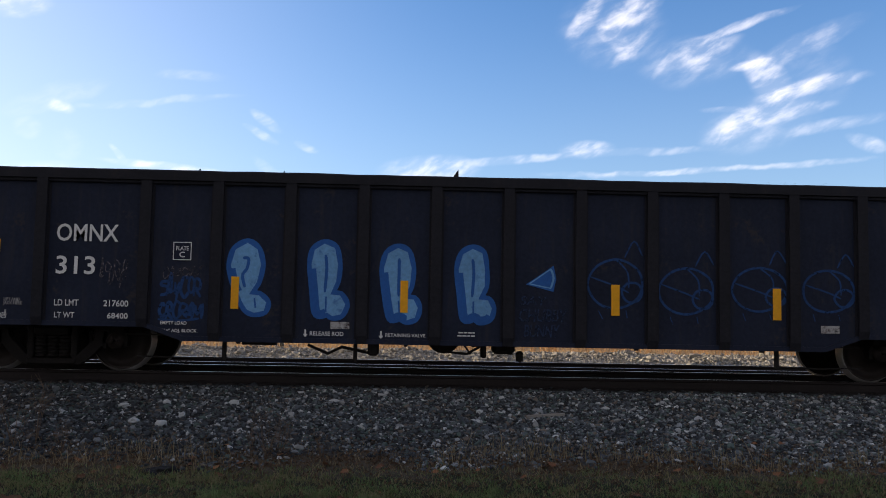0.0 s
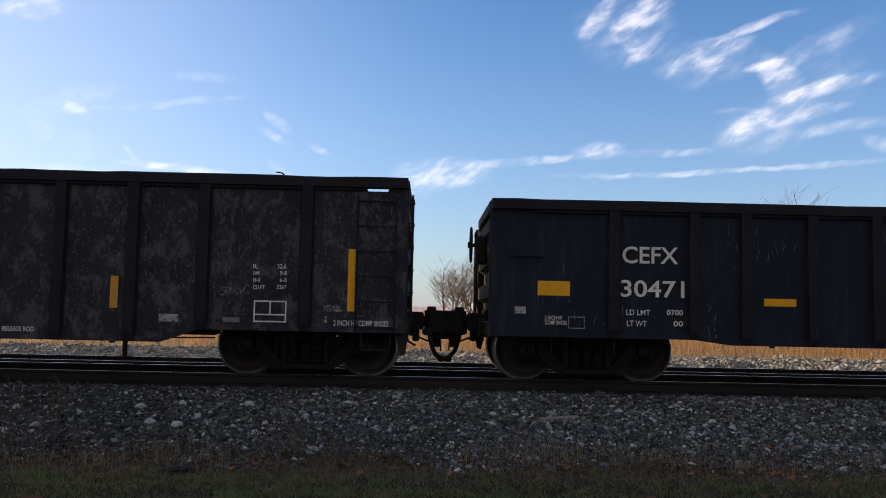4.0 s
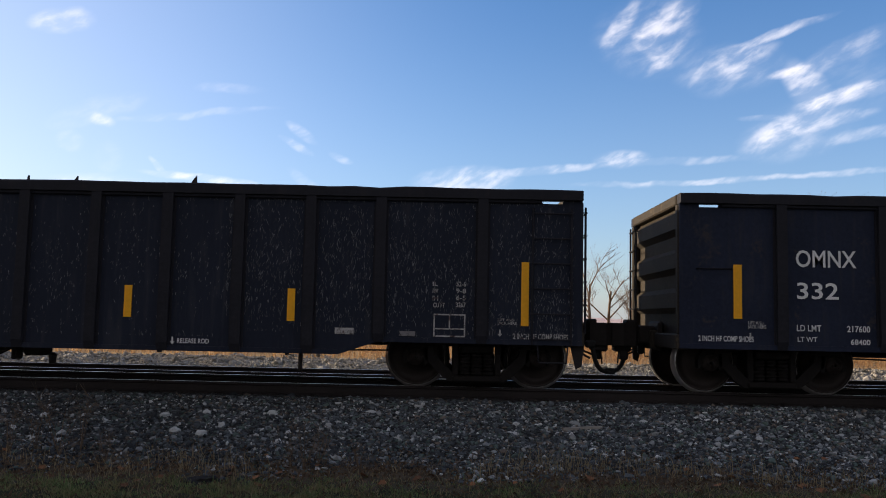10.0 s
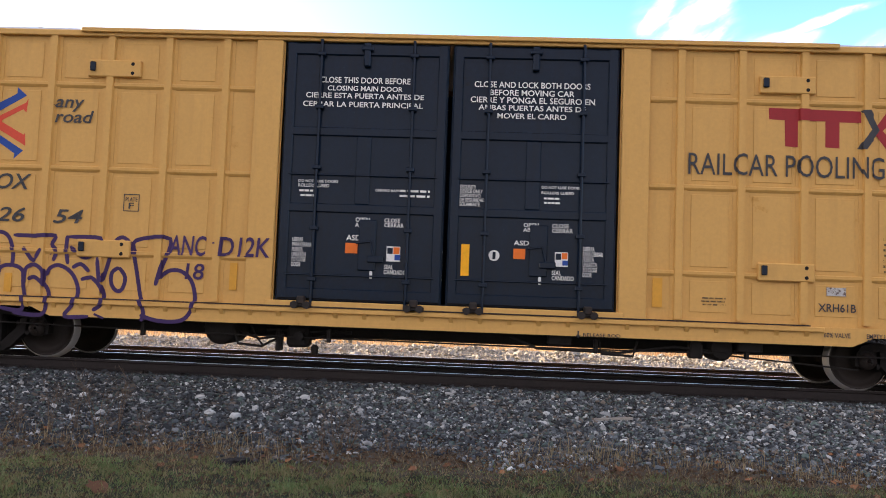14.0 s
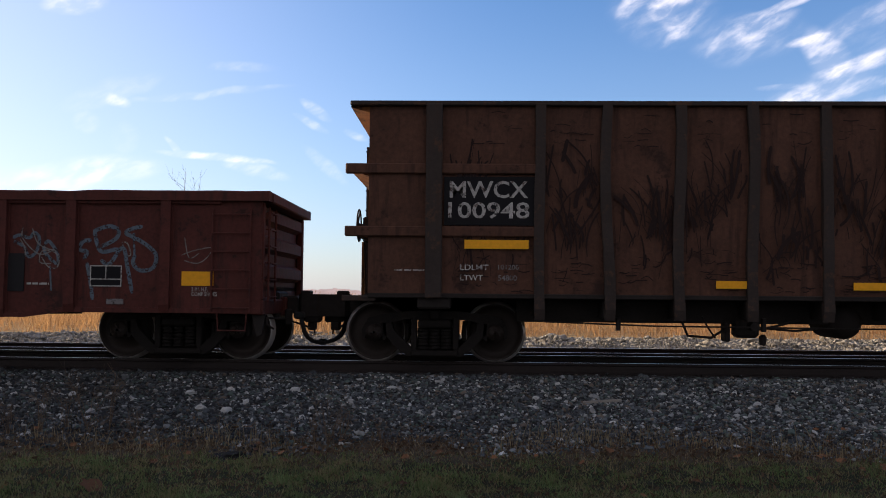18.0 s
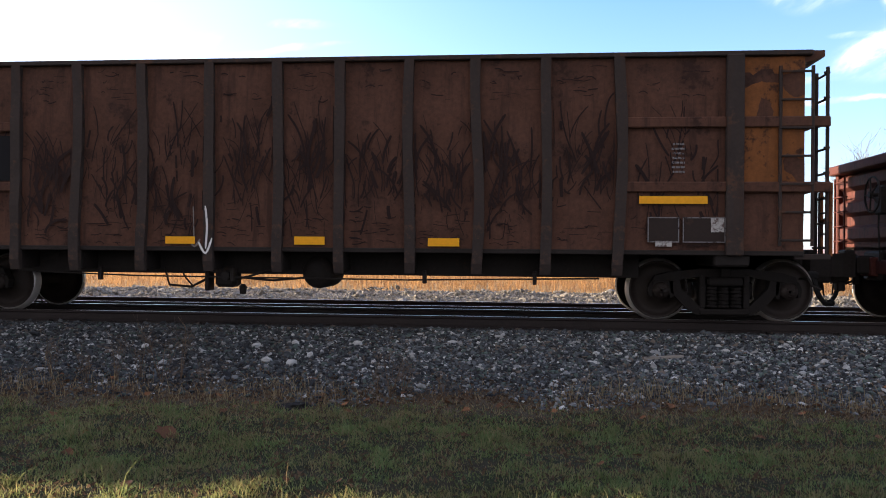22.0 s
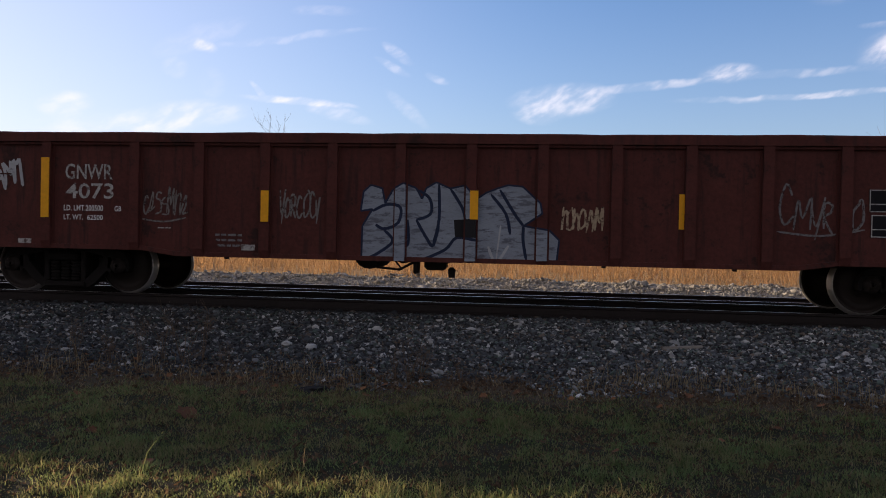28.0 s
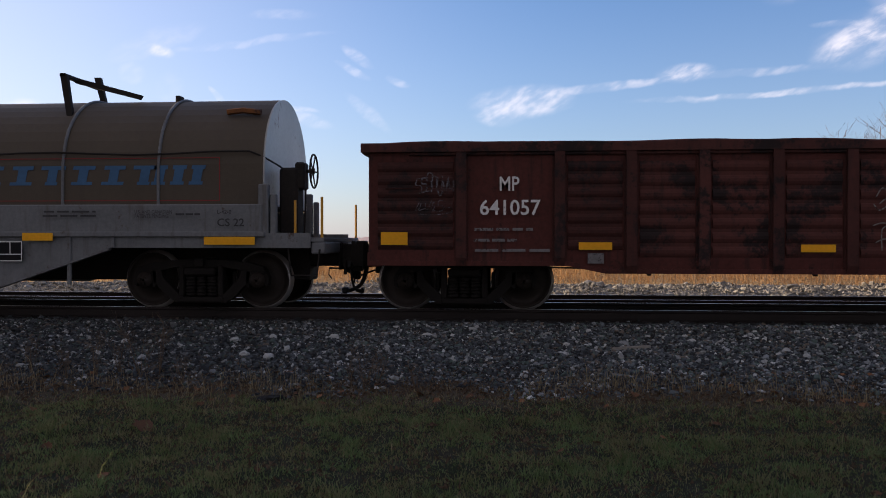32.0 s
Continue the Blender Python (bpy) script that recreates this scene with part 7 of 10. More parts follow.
    for s in (-1, 1):
        turn = pose(0, s * 1.46, 0, 0, 0, 0 if s < 0 else 180)
        part("side_rail", Form().block(-h + 0.95, h - 0.95, -0.05, 0.05, 1.20, 1.64, 0.015).block(-h + 0.9, h - 0.9, -0.09, 0.0, 1.14, 1.22, 0.01), coil_grey, car, "", turn)
        side = [(-h + 0.2, 0.97), (-h + 3.35, 0.97), (-h + 5.2, 0.34), (h - 5.2, 0.34), (h - 3.35, 0.97), (h - 0.2, 0.97), (h - 0.2, 1.2), (-h + 0.2, 1.2)]
        part("side_sill", Form().prism(side, -0.03, 0.0), coil_grey, car, "", turn)
        part("sill_flange", Form().prism([(-h + 3.35, 0.97), (-h + 5.2, 0.34), (h - 5.2, 0.34), (h - 3.35, 0.97), (h - 3.35, 0.93), (h - 5.25, 0.30), (-h + 5.25, 0.30), (-h + 3.35, 0.93)], -0.1, 0.02), coil_grey, car, "", turn)
        for x in (h - 3.3, h - 4.0, -h + 3.3, 0.0):
            part("gusset", Form().block(x - 0.03, x + 0.03, -0.07, -0.02, 0.97 if abs(x) > 4 else 0.4, 1.16, 0.008), coil_grey, car, "", turn)
    for e in (-1, 1):
        turn = pose(e * h, 0, 0, 0, 0, 0 if e > 0 else 180)
        part("end_platform", Form().block(-0.98, 0.0, -1.45, 1.45, 1.06, 1.13, 0.01).block(-0.2, 0.02, -1.45, 1.45, 0.88, 1.06, 0.02), coil_grey, car, "", turn)
        for y in (-1.4, 1.4):
            part("handrail_post", Form().tube([(-0.04, y, 1.1), (-0.04, y, 1.75)], 0.022, 6), reflector_faded, car, "yellow handrail post", turn)
            part("corner_bracket", Form().block(-1.02, -0.86, y - 0.08, y + 0.06, 1.1, 1.95, 0.02).block(-0.84, -0.74, y - 0.05, y + 0.05, 1.1, 1.8, 0.02), coil_grey, car, "", turn)
        part("handrail_post", Form().tube([(-0.45, -1.42, 1.1), (-0.45, -1.42, 1.7)], 0.02, 6), reflector_faded, car, "yellow handrail post", turn)
        part("brake_stand", Form().block(-0.85, -0.55, -0.9, -0.5, 1.1, 2.25, 0.04), steel_dark, car, "", turn)
        part("sill_step", Form().tube([(-0.55, -1.47, 0.95), (-0.5, -1.47, 0.55), (-0.1, -1.47, 0.55), (-0.06, -1.47, 0.95)], 0.016, 5), steel_dark, car, "", turn)
        part("draft_sill", Form().block(-2.2, 0.05, -0.25, 0.25, 0.66, 1.06, 0.02), steel_dark, car, "", turn)
        coupler(car, e * (h + 0.02), e, 0.5)
        truck(car, e * (h - 2.06))
    brake_wheel(car, h - 0.35, -0.7, 2.2, steel_dark)
    part("floor", Form().block(-h + 0.9, h - 0.9, -1.42, 1.42, 1.0, 1.14), steel_dark, car)
    part("center_sill", Form().block(-h + 0.5, h - 0.5, -0.3, 0.3, 0.42, 1.0, 0.02), steel_dark, car)
    return car


six = boxcar(-88.06)
seven = high_gondola("high brown rusted scrap gondola with dented sides", -106.6, 7)
nine = high_gondola("high brown rusted scrap gondola with scraped dented sides", -139.97, 9)
thirteen = coil_car(-208.1)
fourteen = coil_car(-224.2)


# ---- lettering, reflectors and placards ----
PAINT = -SHEET - 0.016           # just proud of the side sheets
RIBS = -SHEET - 0.060            # on the pressed ribs
PROUD = -SHEET - 0.062           # on the dented sheets of the high cars
FLUSH = -1.49 - 0.018            # on the boxcar's sheets; laid over its posts and doors
RELIEF[six.name] = (0.018, [(x - 0.07, x + 0.07, 0.069) for x in SIDE_POSTS] + [(-2.92, -2.52, 0.079), (2.52, 2.92, 0.079), (-2.47, 2.47, 0.034)]
                    + [(k * 1.25 + dx, k * 1.25 + dx + 0.06, 0.064) for k in (-1, 1) for dx in (-1.20, -1.12, 1.06, 1.14)], [(0.6, 0.86, 0.079), (0.86, 0.955, 0.127), (1.62, 1.66, 0.044), (2.87, 2.91, 0.044), (4.15, 4.19, 0.044)])
COIL = -1.46 - 0.096


LAYER = itertools.cycle(range(18))


def spray(parent, material, width, y, *strokes, closed=False):
    """Spray-painted strokes through points (x, z)."""
    for k, s in enumerate(strokes):
        part("graffiti_stroke", drape(Form().ribbon(s, width, y - 0.0002 * next(LAYER), closed).mesh("graffiti_stroke", material), parent), None, parent)


def fill(parent, material, y, outline):
    return part("painted_shape", drape(Form().patch(outline, y - 0.0001 * next(LAYER)).mesh("painted_shape", material), parent), None, parent)


LETTER_SHAPES = (((0, 0), (0.1, 1), (0.5, 0.3), (0.9, 1), (1, 0)), ((0.9, 0.9), (0.2, 1), (0.1, 0.6), (0.8, 0.5), (0.9, 0.1), (0.1, 0)),
                 ((0.5, 1), (0.05, 0.6), (0.3, 0), (0.9, 0.3), (0.8, 0.85), (0.45, 1)), ((0.1, 1), (0.15, 0), (0.2, 0.6), (0.7, 0.7), (0.8, 0)),
                 ((0, 0.1), (0.5, 1.1), (0.6, 0.5), (0.3, 0.2), (1, 0.3)), ((0.1, 0.9), (0.4, 0.1), (0.8, 1.0), (0.45, -0.2)),
                 ((0.1, 0), (0.1, 1), (0.7, 0.9), (0.6, 0.5), (0.15, 0.5), (0.9, 0)), ((0.8, 0.8), (0.3, 1), (0.1, 0.4), (0.5, 0), (1, 0.3)))


def tag(parent, material, width, y, x, z, w, h, seed, loops):
    """A quick painted signature that cannot be read: a row of hooked and looped letters."""
    r, n = random.Random(seed), max(2, min(loops, 7))
    strokes = []
    for k in range(n):
        left, wide, low = x - w / 2 + w * k / n, w / n * r.uniform(0.9, 1.35), z - h / 2 + h * r.uniform(0.0, 0.2)
        tall = h * r.uniform(0.6, 0.95)
        strokes.append([(left + wide * (a + 0.18 * b) + r.gauss(0, 0.05) * wide, low + tall * b + r.gauss(0, 0.05) * tall) for a, b in r.choice(LETTER_SHAPES)])
    if seed % 3 == 0:
        strokes.append([(x - w / 2, z - h * 0.52), (x, z - h * 0.6), (x + w / 2, z - h * 0.45)])
    for pts in strokes:
        part("graffiti_stroke", Form().ribbon(pts, width * r.uniform(0.8, 1.2), y - 0.0002 * next(LAYER)), material, parent)


def scrap(car, x, y, low, top, thick, lean, material=None):
    """A piece of scrap that stands in a gondola and shows over its rim."""
    form = Form().prism([(-thick, low), (thick, low), (lean + thick * 0.4, top), (lean - thick * 0.3, top - thick)], -0.02, 0.02)
    return part("scrap_piece", form, material or rail_steel, car, "bent piece of scrap metal", pose(x, y, 0))


for owner, x, tall, thick, lean in ((one, -4.62, 0.10, 0.02, 0.03), (one, -3.4, 0.10, 0.02, 0.06), (one, -0.72, 0.18, 0.10, -0.05), (two, 6.7, 0.06, 0.02, 0.2), (three, 3.6, 0.05, 0.02, -0.1),
                                    (four, 0.15, 0.05, 0.12, 0.2), (four, 1.2, 0.08, 0.06, 0.0), (four, 1.75, 0.07, 0.06, 0.12), (four, 3.55, 0.16, 0.09, 0.02), (five, -0.25, 0.14, 0.03, 0.05),
                                    (five, 0.45, 0.14, 0.06, 0.08), (five, 2.35, 0.18, 0.10, -0.03), (five, 3.4, 0.07, 0.05, 0.1), (five, 5.3, 0.08, 0.04, 0.08)):
    scrap(owner, x, -1.15, 1.0, (2.68 if owner is two else 2.93) + tall, thick, lean)

lettering(one, "OMNX", -6.03, 2.005, 0.87, 0.25, PAINT, white_paint)
lettering(one, "313", -6.18, 1.54, 0.55, 0.26, PAINT, white_paint)
lettering(one, "LD LMT", -6.285, 1.005, 0.34, 0.09, PAINT, white_paint)
lettering(one, "217600", -5.59, 1.005, 0.35, 0.09, PAINT, white_paint)
lettering(one, "LT WT", -6.305, 0.83, 0.28, 0.08, PAINT, white_paint)
lettering(one, "68400", -5.56, 0.83, 0.29, 0.08, PAINT, white_paint)
lettering(one, "2 INCH HF COMP SHOES", -7.505, 0.81, 0.78, 0.08, PAINT, white_paint)
lettering(one, "LIFT AND\nJACK HERE", -7.035, 1.005, 0.26, 0.11, PAINT, faded_white)
arrow(one, -7.13, 0.84, 0.1, PAINT, faded_white)
outline_box(one, -4.685, 1.77, 0.26, 0.26, PAINT, white_paint, 0.012)
lettering(one, "PLATE", -4.685, 1.81, 0.18, 0.06, PAINT, white_paint)
lettering(one, "C", -4.685, 1.72, 0.08, 0.08, PAINT, white_paint)
lettering(one, "EMPTY LOAD", -4.77, 0.745, 0.37, 0.05, PAINT, white_paint)
lettering(one, '7/16" ADJ. BLOCK', -4.695, 0.63, 0.52, 0.06, PAINT, white_paint)
lettering(one, "RELEASE ROD", -2.595, 0.63, 0.48, 0.06, PAINT, white_paint)
arrow(one, -2.90, 0.63, 0.11, PAINT, white_paint)
lettering(one, "RETAINING VALVE", -1.47, 0.625, 0.57, 0.05, PAINT, white_paint)
arrow(one, -1.82, 0.625, 0.11, PAINT, white_paint)
plate(one, -2.41, 0.75, 0.27, 0.1, PAINT, faded_white, "placard")
bars(one, -0.605, 0.655, 0.26, 0.09, PAINT, white_paint, 2)
plate(one, 4.73, 0.815, 0.27, 0.11, PAINT, faded_white, "placard")
plate(one, -7.31, 1.425, 0.11, 0.93, PAINT, reflector_yellow)
plate(one, -3.92, 1.19, 0.11, 0.46, PAINT, reflector_yellow)
plate(one, -1.5, 1.18, 0.11, 0.46, PAINT, reflector_yellow)
plate(one, 1.565, 1.185, 0.12, 0.45, PAINT, reflector_yellow)
plate(one, 3.945, 1.17, 0.12, 0.46, PAINT, reflector_yellow)

lettering(two, "CEFX", -5.82, 1.885, 0.82, 0.25, PAINT, white_paint)
lettering(two, "30471", -5.785, 1.395, 0.93, 0.25, PAINT, white_paint)
lettering(two, "LD LMT", -5.995, 1.05, 0.35, 0.08, PAINT, white_paint)
lettering(two, "0700", -5.46, 1.06, 0.24, 0.08, PAINT, white_paint)
lettering(two, "LT WT", -6.015, 0.89, 0.29, 0.08, PAINT, white_paint)
lettering(two, "00", -5.41, 0.9, 0.14, 0.08, PAINT, white_paint)
plate(two, -7.225, 1.375, 0.47, 0.21, PAINT, reflector_yellow)
plate(two, -3.915, 1.235, 0.47, 0.11, PAINT, reflector_yellow)
plate(two, -1.06, 1.175, 0.48, 0.11, PAINT, reflector_yellow)
plate(two, 1.04, 1.135, 0.48, 0.11, PAINT, reflector_yellow)
plate(two, 3.925, 1.13, 0.47, 0.1, PAINT, reflector_yellow)
plate(two, 7.1, 1.26, 0.48, 0.22, PAINT, reflector_yellow)
plate(two, -7.71, 1.05, 0.16, 0.1, PAINT, faded_white, "placard")
plate(two, -0, 1.025, 0.16, 0.11, PAINT, faded_white, "placard")
plate(two, 7.7, 1.045, 0.16, 0.11, PAINT, faded_white, "placard")
lettering(two, "2 INCH HF\nCOMP SHOES", -7.19, 0.915, 0.32, 0.13, PAINT, white_paint)
outline_box(two, -6.89, 0.885, 0.24, 0.17, PAINT, faded_white, 0.01)
lettering(two, "RETAINING VALVE", -0.06, 0.805, 0.38, 0.05, PAINT, white_paint)
arrow(two, -0.32, 0.805, 0.11, PAINT, white_paint)
lettering(two, "RELEASE", 0.9, 0.795, 0.2, 0.05, PAINT, white_paint)
lettering(two, "IL 52-6", 4.795, 1.24, 0.23, 0.06, PAINT, white_paint)
lettering(two, "CU FT 2743", 4.795, 1.12, 0.37, 0.06, PAINT, white_paint)
outline_box(two, 5.77, 1.265, 0.6, 0.33, PAINT, white_paint, 0.02, cuts=((0.5, "v", 0.35, 1.0), (0.35, "h", 0.0, 1.0)))
lettering(two, "LIFT-JACK\nHERE", 6.62, 0.91, 0.24, 0.14, PAINT, faded_white)
lettering(two, "2 INCH HF\nCOMP SHOES", 7.22, 0.915, 0.36, 0.15, PAINT, faded_white)
plate(two, 5.755, 0.885, 0.21, 0.07, PAINT, pale_spray, "placard")
bars(two, 3.95, 0.875, 0.34, 0.15, PAINT, white_paint, 3)

lettering(three, "OMNX", -5.97, 1.96, 0.9, 0.26, PAINT, white_paint)
lettering(three, "132", -6.175, 1.5, 0.47, 0.26, PAINT, white_paint)
lettering(three, "LD LMT", -6.24, 0.96, 0.34, 0.08, PAINT, white_paint)
lettering(three, "217700", -5.52, 0.955, 0.34, 0.07, PAINT, white_paint)
lettering(three, "LT WT", -6.27, 0.785, 0.28, 0.07, PAINT, white_paint)
lettering(three, "68300", -5.5, 0.77, 0.3, 0.08, PAINT, white_paint)
lettering(three, "2 INCH HF COMP SHOES", -7.475, 0.815, 0.79, 0.07, PAINT, white_paint)
lettering(three, "LIFT AND\nJACK HERE", -7.025, 0.97, 0.27, 0.12, PAINT, faded_white)
arrow(three, -7.12, 0.81, 0.1, PAINT, faded_white)
outline_box(three, -4.585, 1.72, 0.27, 0.26, PAINT, white_paint, 0.012)
lettering(three, "PLATE", -4.585, 1.765, 0.19, 0.05, PAINT, white_paint)
lettering(three, "C", -4.59, 1.675, 0.08, 0.09, PAINT, white_paint)
plate(three, -7.27, 1.4, 0.12, 0.94, PAINT, reflector_yellow)
lettering(three, "IL", 5.97, 1.6, 0.08, 0.06, PAINT, white_paint)
lettering(three, "52-6", 6.345, 1.605, 0.13, 0.07, PAINT, white_paint)
lettering(three, "IW", 5.985, 1.5, 0.09, 0.06, PAINT, white_paint)
lettering(three, "9-8", 6.37, 1.51, 0.1, 0.06, PAINT, white_paint)
lettering(three, "IH", 5.985, 1.4, 0.09, 0.06, PAINT, white_paint)
lettering(three, "6-5", 6.37, 1.41, 0.1, 0.06, PAINT, white_paint)
lettering(three, "CU FT", 6.025, 1.3, 0.17, 0.06, PAINT, white_paint)
lettering(three, "3267", 6.35, 1.31, 0.14, 0.06, PAINT, white_paint)
outline_box(three, 6.195, 0.955, 0.47, 0.31, PAINT, white_paint, 0.02, cuts=((0.5, "v", 0.35, 1.0), (0.35, "h", 0.0, 1.0)))
lettering(three, "LIFT AND\nJACK HERE", 7.095, 1.01, 0.27, 0.1, PAINT, faded_white)
arrow(three, 7.00, 0.85, 0.1, PAINT, faded_white)
lettering(three, "2 INCH HF COMP SHOES", 7.505, 0.81, 0.79, 0.08, PAINT, white_paint)
plate(three, 7.355, 1.43, 0.11, 0.9, PAINT, reflector_yellow)
plate(three, 3.955, 1.19, 0.11, 0.46, PAINT, reflector_faded)
plate(three, 4.745, 0.835, 0.27, 0.11, PAINT, faded_white, "placard")
plate(three, 5.64, 0.825, 0.24, 0.07, PAINT, pale_spray, "placard")
lettering(three, "RELEASE ROD", 2.625, 0.635, 0.45, 0.07, PAINT, white_paint)
arrow(three, 2.33, 0.635, 0.11, PAINT, white_paint)
plate(three, -3.94, 1.195, 0.12, 0.46, PAINT, reflector_yellow)
plate(three, -1.585, 1.195, 0.12, 0.46, PAINT, reflector_yellow)
plate(three, 1.58, 1.195, 0.12, 0.46, PAINT, reflector_yellow)
plate(three, -2.485, 0.815, 0.26, 0.11, PAINT, faded_white, "placard")

lettering(four, "OMNX", -6.03, 2.005, 0.87, 0.25, PAINT, white_paint)
lettering(four, "332", -6.155, 1.54, 0.6, 0.24, PAINT, white_paint)
lettering(four, "LD LMT", -6.29, 1.005, 0.35, 0.09, PAINT, white_paint)
lettering(four, "217600", -5.58, 1.005, 0.33, 0.09, PAINT, white_paint)
lettering(four, "LT WT", -6.315, 0.845, 0.28, 0.07, PAINT, white_paint)
lettering(four, "68400", -5.555, 0.82, 0.28, 0.08, PAINT, white_paint)
plate(four, -7.305, 1.51, 0.12, 0.78, PAINT, reflector_yellow)
lettering(four, "2 INCH HF COMP SHOES", -7.48, 0.83, 0.79, 0.08, PAINT, white_paint)
lettering(four, "LIFT AND\nJACK HERE", -7.035, 1.03, 0.26, 0.12, PAINT, faded_white)
arrow(four, -7.13, 0.87, 0.1, PAINT, faded_white)
outline_box(four, -4.705, 1.775, 0.26, 0.27, PAINT, white_paint, 0.012)
lettering(four, "PLATE", -4.705, 1.815, 0.18, 0.05, PAINT, white_paint)
lettering(four, "C", -4.705, 1.73, 0.08, 0.08, PAINT, white_paint)
lettering(four, "EMPTY LOAD", -4.77, 0.845, 0.37, 0.07, PAINT, white_paint)
lettering(four, '7/16" ADJ. BLOCK', -4.7, 0.74, 0.51, 0.06, PAINT, white_paint)
plate(four, -3.94, 1.205, 0.11, 0.45, PAINT, reflector_yellow)
plate(four, -1.585, 1.19, 0.12, 0.46, PAINT, reflector_yellow)
lettering(four, "RELEASE ROD", -2.645, 0.64, 0.46, 0.08, PAINT, white_paint)
arrow(four, -2.94, 0.64, 0.11, PAINT, white_paint)
lettering(four, "RETAINING VALVE", -1.525, 0.63, 0.56, 0.08, PAINT, white_paint)
arrow(four, -1.88, 0.63, 0.11, PAINT, white_paint)
plate(four, -2.485, 0.815, 0.26, 0.11, PAINT, faded_white, "placard")
bars(four, -0.58, 0.66, 0.27, 0.08, PAINT, white_paint, 2)
plate(four, 1.58, 1.195, 0.13, 0.47, PAINT, reflector_yellow)
plate(four, 3.92, 1.195, 0.11, 0.45, PAINT, reflector_yellow)
plate(four, 4.71, 0.855, 0.27, 0.11, PAINT, faded_white, "placard")
plate(four, 5.61, 0.82, 0.23, 0.06, PAINT, pale_spray, "placard")
lettering(four, "IL", 5.965, 1.55, 0.08, 0.06, PAINT, white_paint)
lettering(four, "52-6", 6.335, 1.555, 0.14, 0.07, PAINT, white_paint)
lettering(four, "IW", 5.97, 1.445, 0.07, 0.07, PAINT, white_paint)
lettering(four, "9-8", 6.335, 1.45, 0.14, 0.06, PAINT, white_paint)
lettering(four, "IH", 5.97, 1.345, 0.07, 0.07, PAINT, white_paint)
lettering(four, "6-5", 6.335, 1.345, 0.14, 0.07, PAINT, white_paint)
lettering(four, "CU FT", 6.015, 1.24, 0.16, 0.06, PAINT, white_paint)
lettering(four, "3267", 6.34, 1.245, 0.13, 0.07, PAINT, white_paint)
outline_box(four, 6.175, 0.955, 0.46, 0.33, PAINT, white_paint, 0.02, cuts=((0.5, "v", 0.35, 1.0), (0.35, "h", 0.0, 1.0)))
lettering(four, "LIFT AND\nJACK HERE", 7.09, 1.01, 0.27, 0.12, PAINT, white_paint)
arrow(four, 6.99, 0.85, 0.1, PAINT, white_paint)
lettering(four, "2 INCH HF COMP SHOES", 7.525, 0.815, 0.8, 0.07, PAINT, white_paint)
plate(four, 7.315, 1.425, 0.12, 0.91, PAINT, reflector_yellow)

lettering(five, "OMNX", -6.05, 1.99, 0.88, 0.26, PAINT, white_paint)
lettering(five, "305", -6.16, 1.535, 0.64, 0.25, PAINT, white_paint)
lettering(five, "LD LMT", -6.31, 1.005, 0.34, 0.09, PAINT, white_paint)
lettering(five, "217700", -5.615, 1.005, 0.35, 0.09, PAINT, white_paint)
lettering(five, "LT WT", -6.325, 0.835, 0.29, 0.09, PAINT, white_paint)
lettering(five, "68300", -5.575, 0.815, 0.29, 0.09, PAINT, white_paint)
plate(five, -7.32, 1.405, 0.12, 0.85, PAINT, reflector_yellow)
lettering(five, "2 INCH HF COMP SHOES", -7.51, 0.82, 0.78, 0.08, PAINT, faded_white)
lettering(five, "LIFT AND\nJACK HERE", -7.035, 1.025, 0.25, 0.11, PAINT, faded_white)
arrow(five, -7.13, 0.86, 0.1, PAINT, faded_white)
outline_box(five, -4.72, 1.77, 0.28, 0.28, PAINT, white_paint, 0.012)
lettering(five, "PLATE", -4.715, 1.815, 0.19, 0.05, PAINT, white_paint)
lettering(five, "C", -4.715, 1.725, 0.09, 0.09, PAINT, white_paint)
plate(five, -3.945, 1.2, 0.11, 0.46, PAINT, reflector_yellow)
plate(five, -1.56, 1.18, 0.12, 0.46, PAINT, reflector_yellow)
plate(five, 1.565, 1.19, 0.11, 0.46, PAINT, reflector_yellow)
plate(five, 3.935, 1.185, 0.11, 0.47, PAINT, reflector_yellow)
lettering(five, "RELEASE ROD", 2.54, 0.635, 0.46, 0.07, PAINT, white_paint)
arrow(five, 2.24, 0.635, 0.11, PAINT, white_paint)
plate(five, 4.715, 0.825, 0.27, 0.09, PAINT, faded_white, "placard")
plate(five, 5.625, 0.805, 0.23, 0.07, PAINT, pale_spray, "placard")
lettering(five, "IL", 6.015, 1.53, 0.07, 0.06, PAINT, faded_white)
lettering(five, "52-6", 6.39, 1.535, 0.14, 0.07, PAINT, faded_white)
lettering(five, "IW", 6.02, 1.43, 0.08, 0.06, PAINT, faded_white)
lettering(five, "9-8", 6.39, 1.435, 0.14, 0.07, PAINT, faded_white)
lettering(five, "IH", 6.02, 1.325, 0.08, 0.07, PAINT, faded_white)
lettering(five, "6-5", 6.39, 1.335, 0.14, 0.07, PAINT, faded_white)
lettering(five, "CU FT", 6.075, 1.225, 0.17, 0.07, PAINT, faded_white)
lettering(five, "3267", 6.39, 1.235, 0.14, 0.07, PAINT, faded_white)
outline_box(five, 6.23, 0.935, 0.46, 0.33, PAINT, faded_white, 0.02, cuts=((0.5, "v", 0.35, 1.0), (0.35, "h", 0.0, 1.0)))
lettering(five, "LIFT AND\nJACK HERE", 7.06, 1, 0.28, 0.1, PAINT, faded_white)
arrow(five, 6.96, 0.84, 0.1, PAINT, faded_white)
lettering(five, "2 INCH HF COMP SHOES", 7.545, 0.8, 0.79, 0.08, PAINT, faded_white)
plate(five, 7.315, 1.41, 0.11, 0.92, PAINT, reflector_yellow)

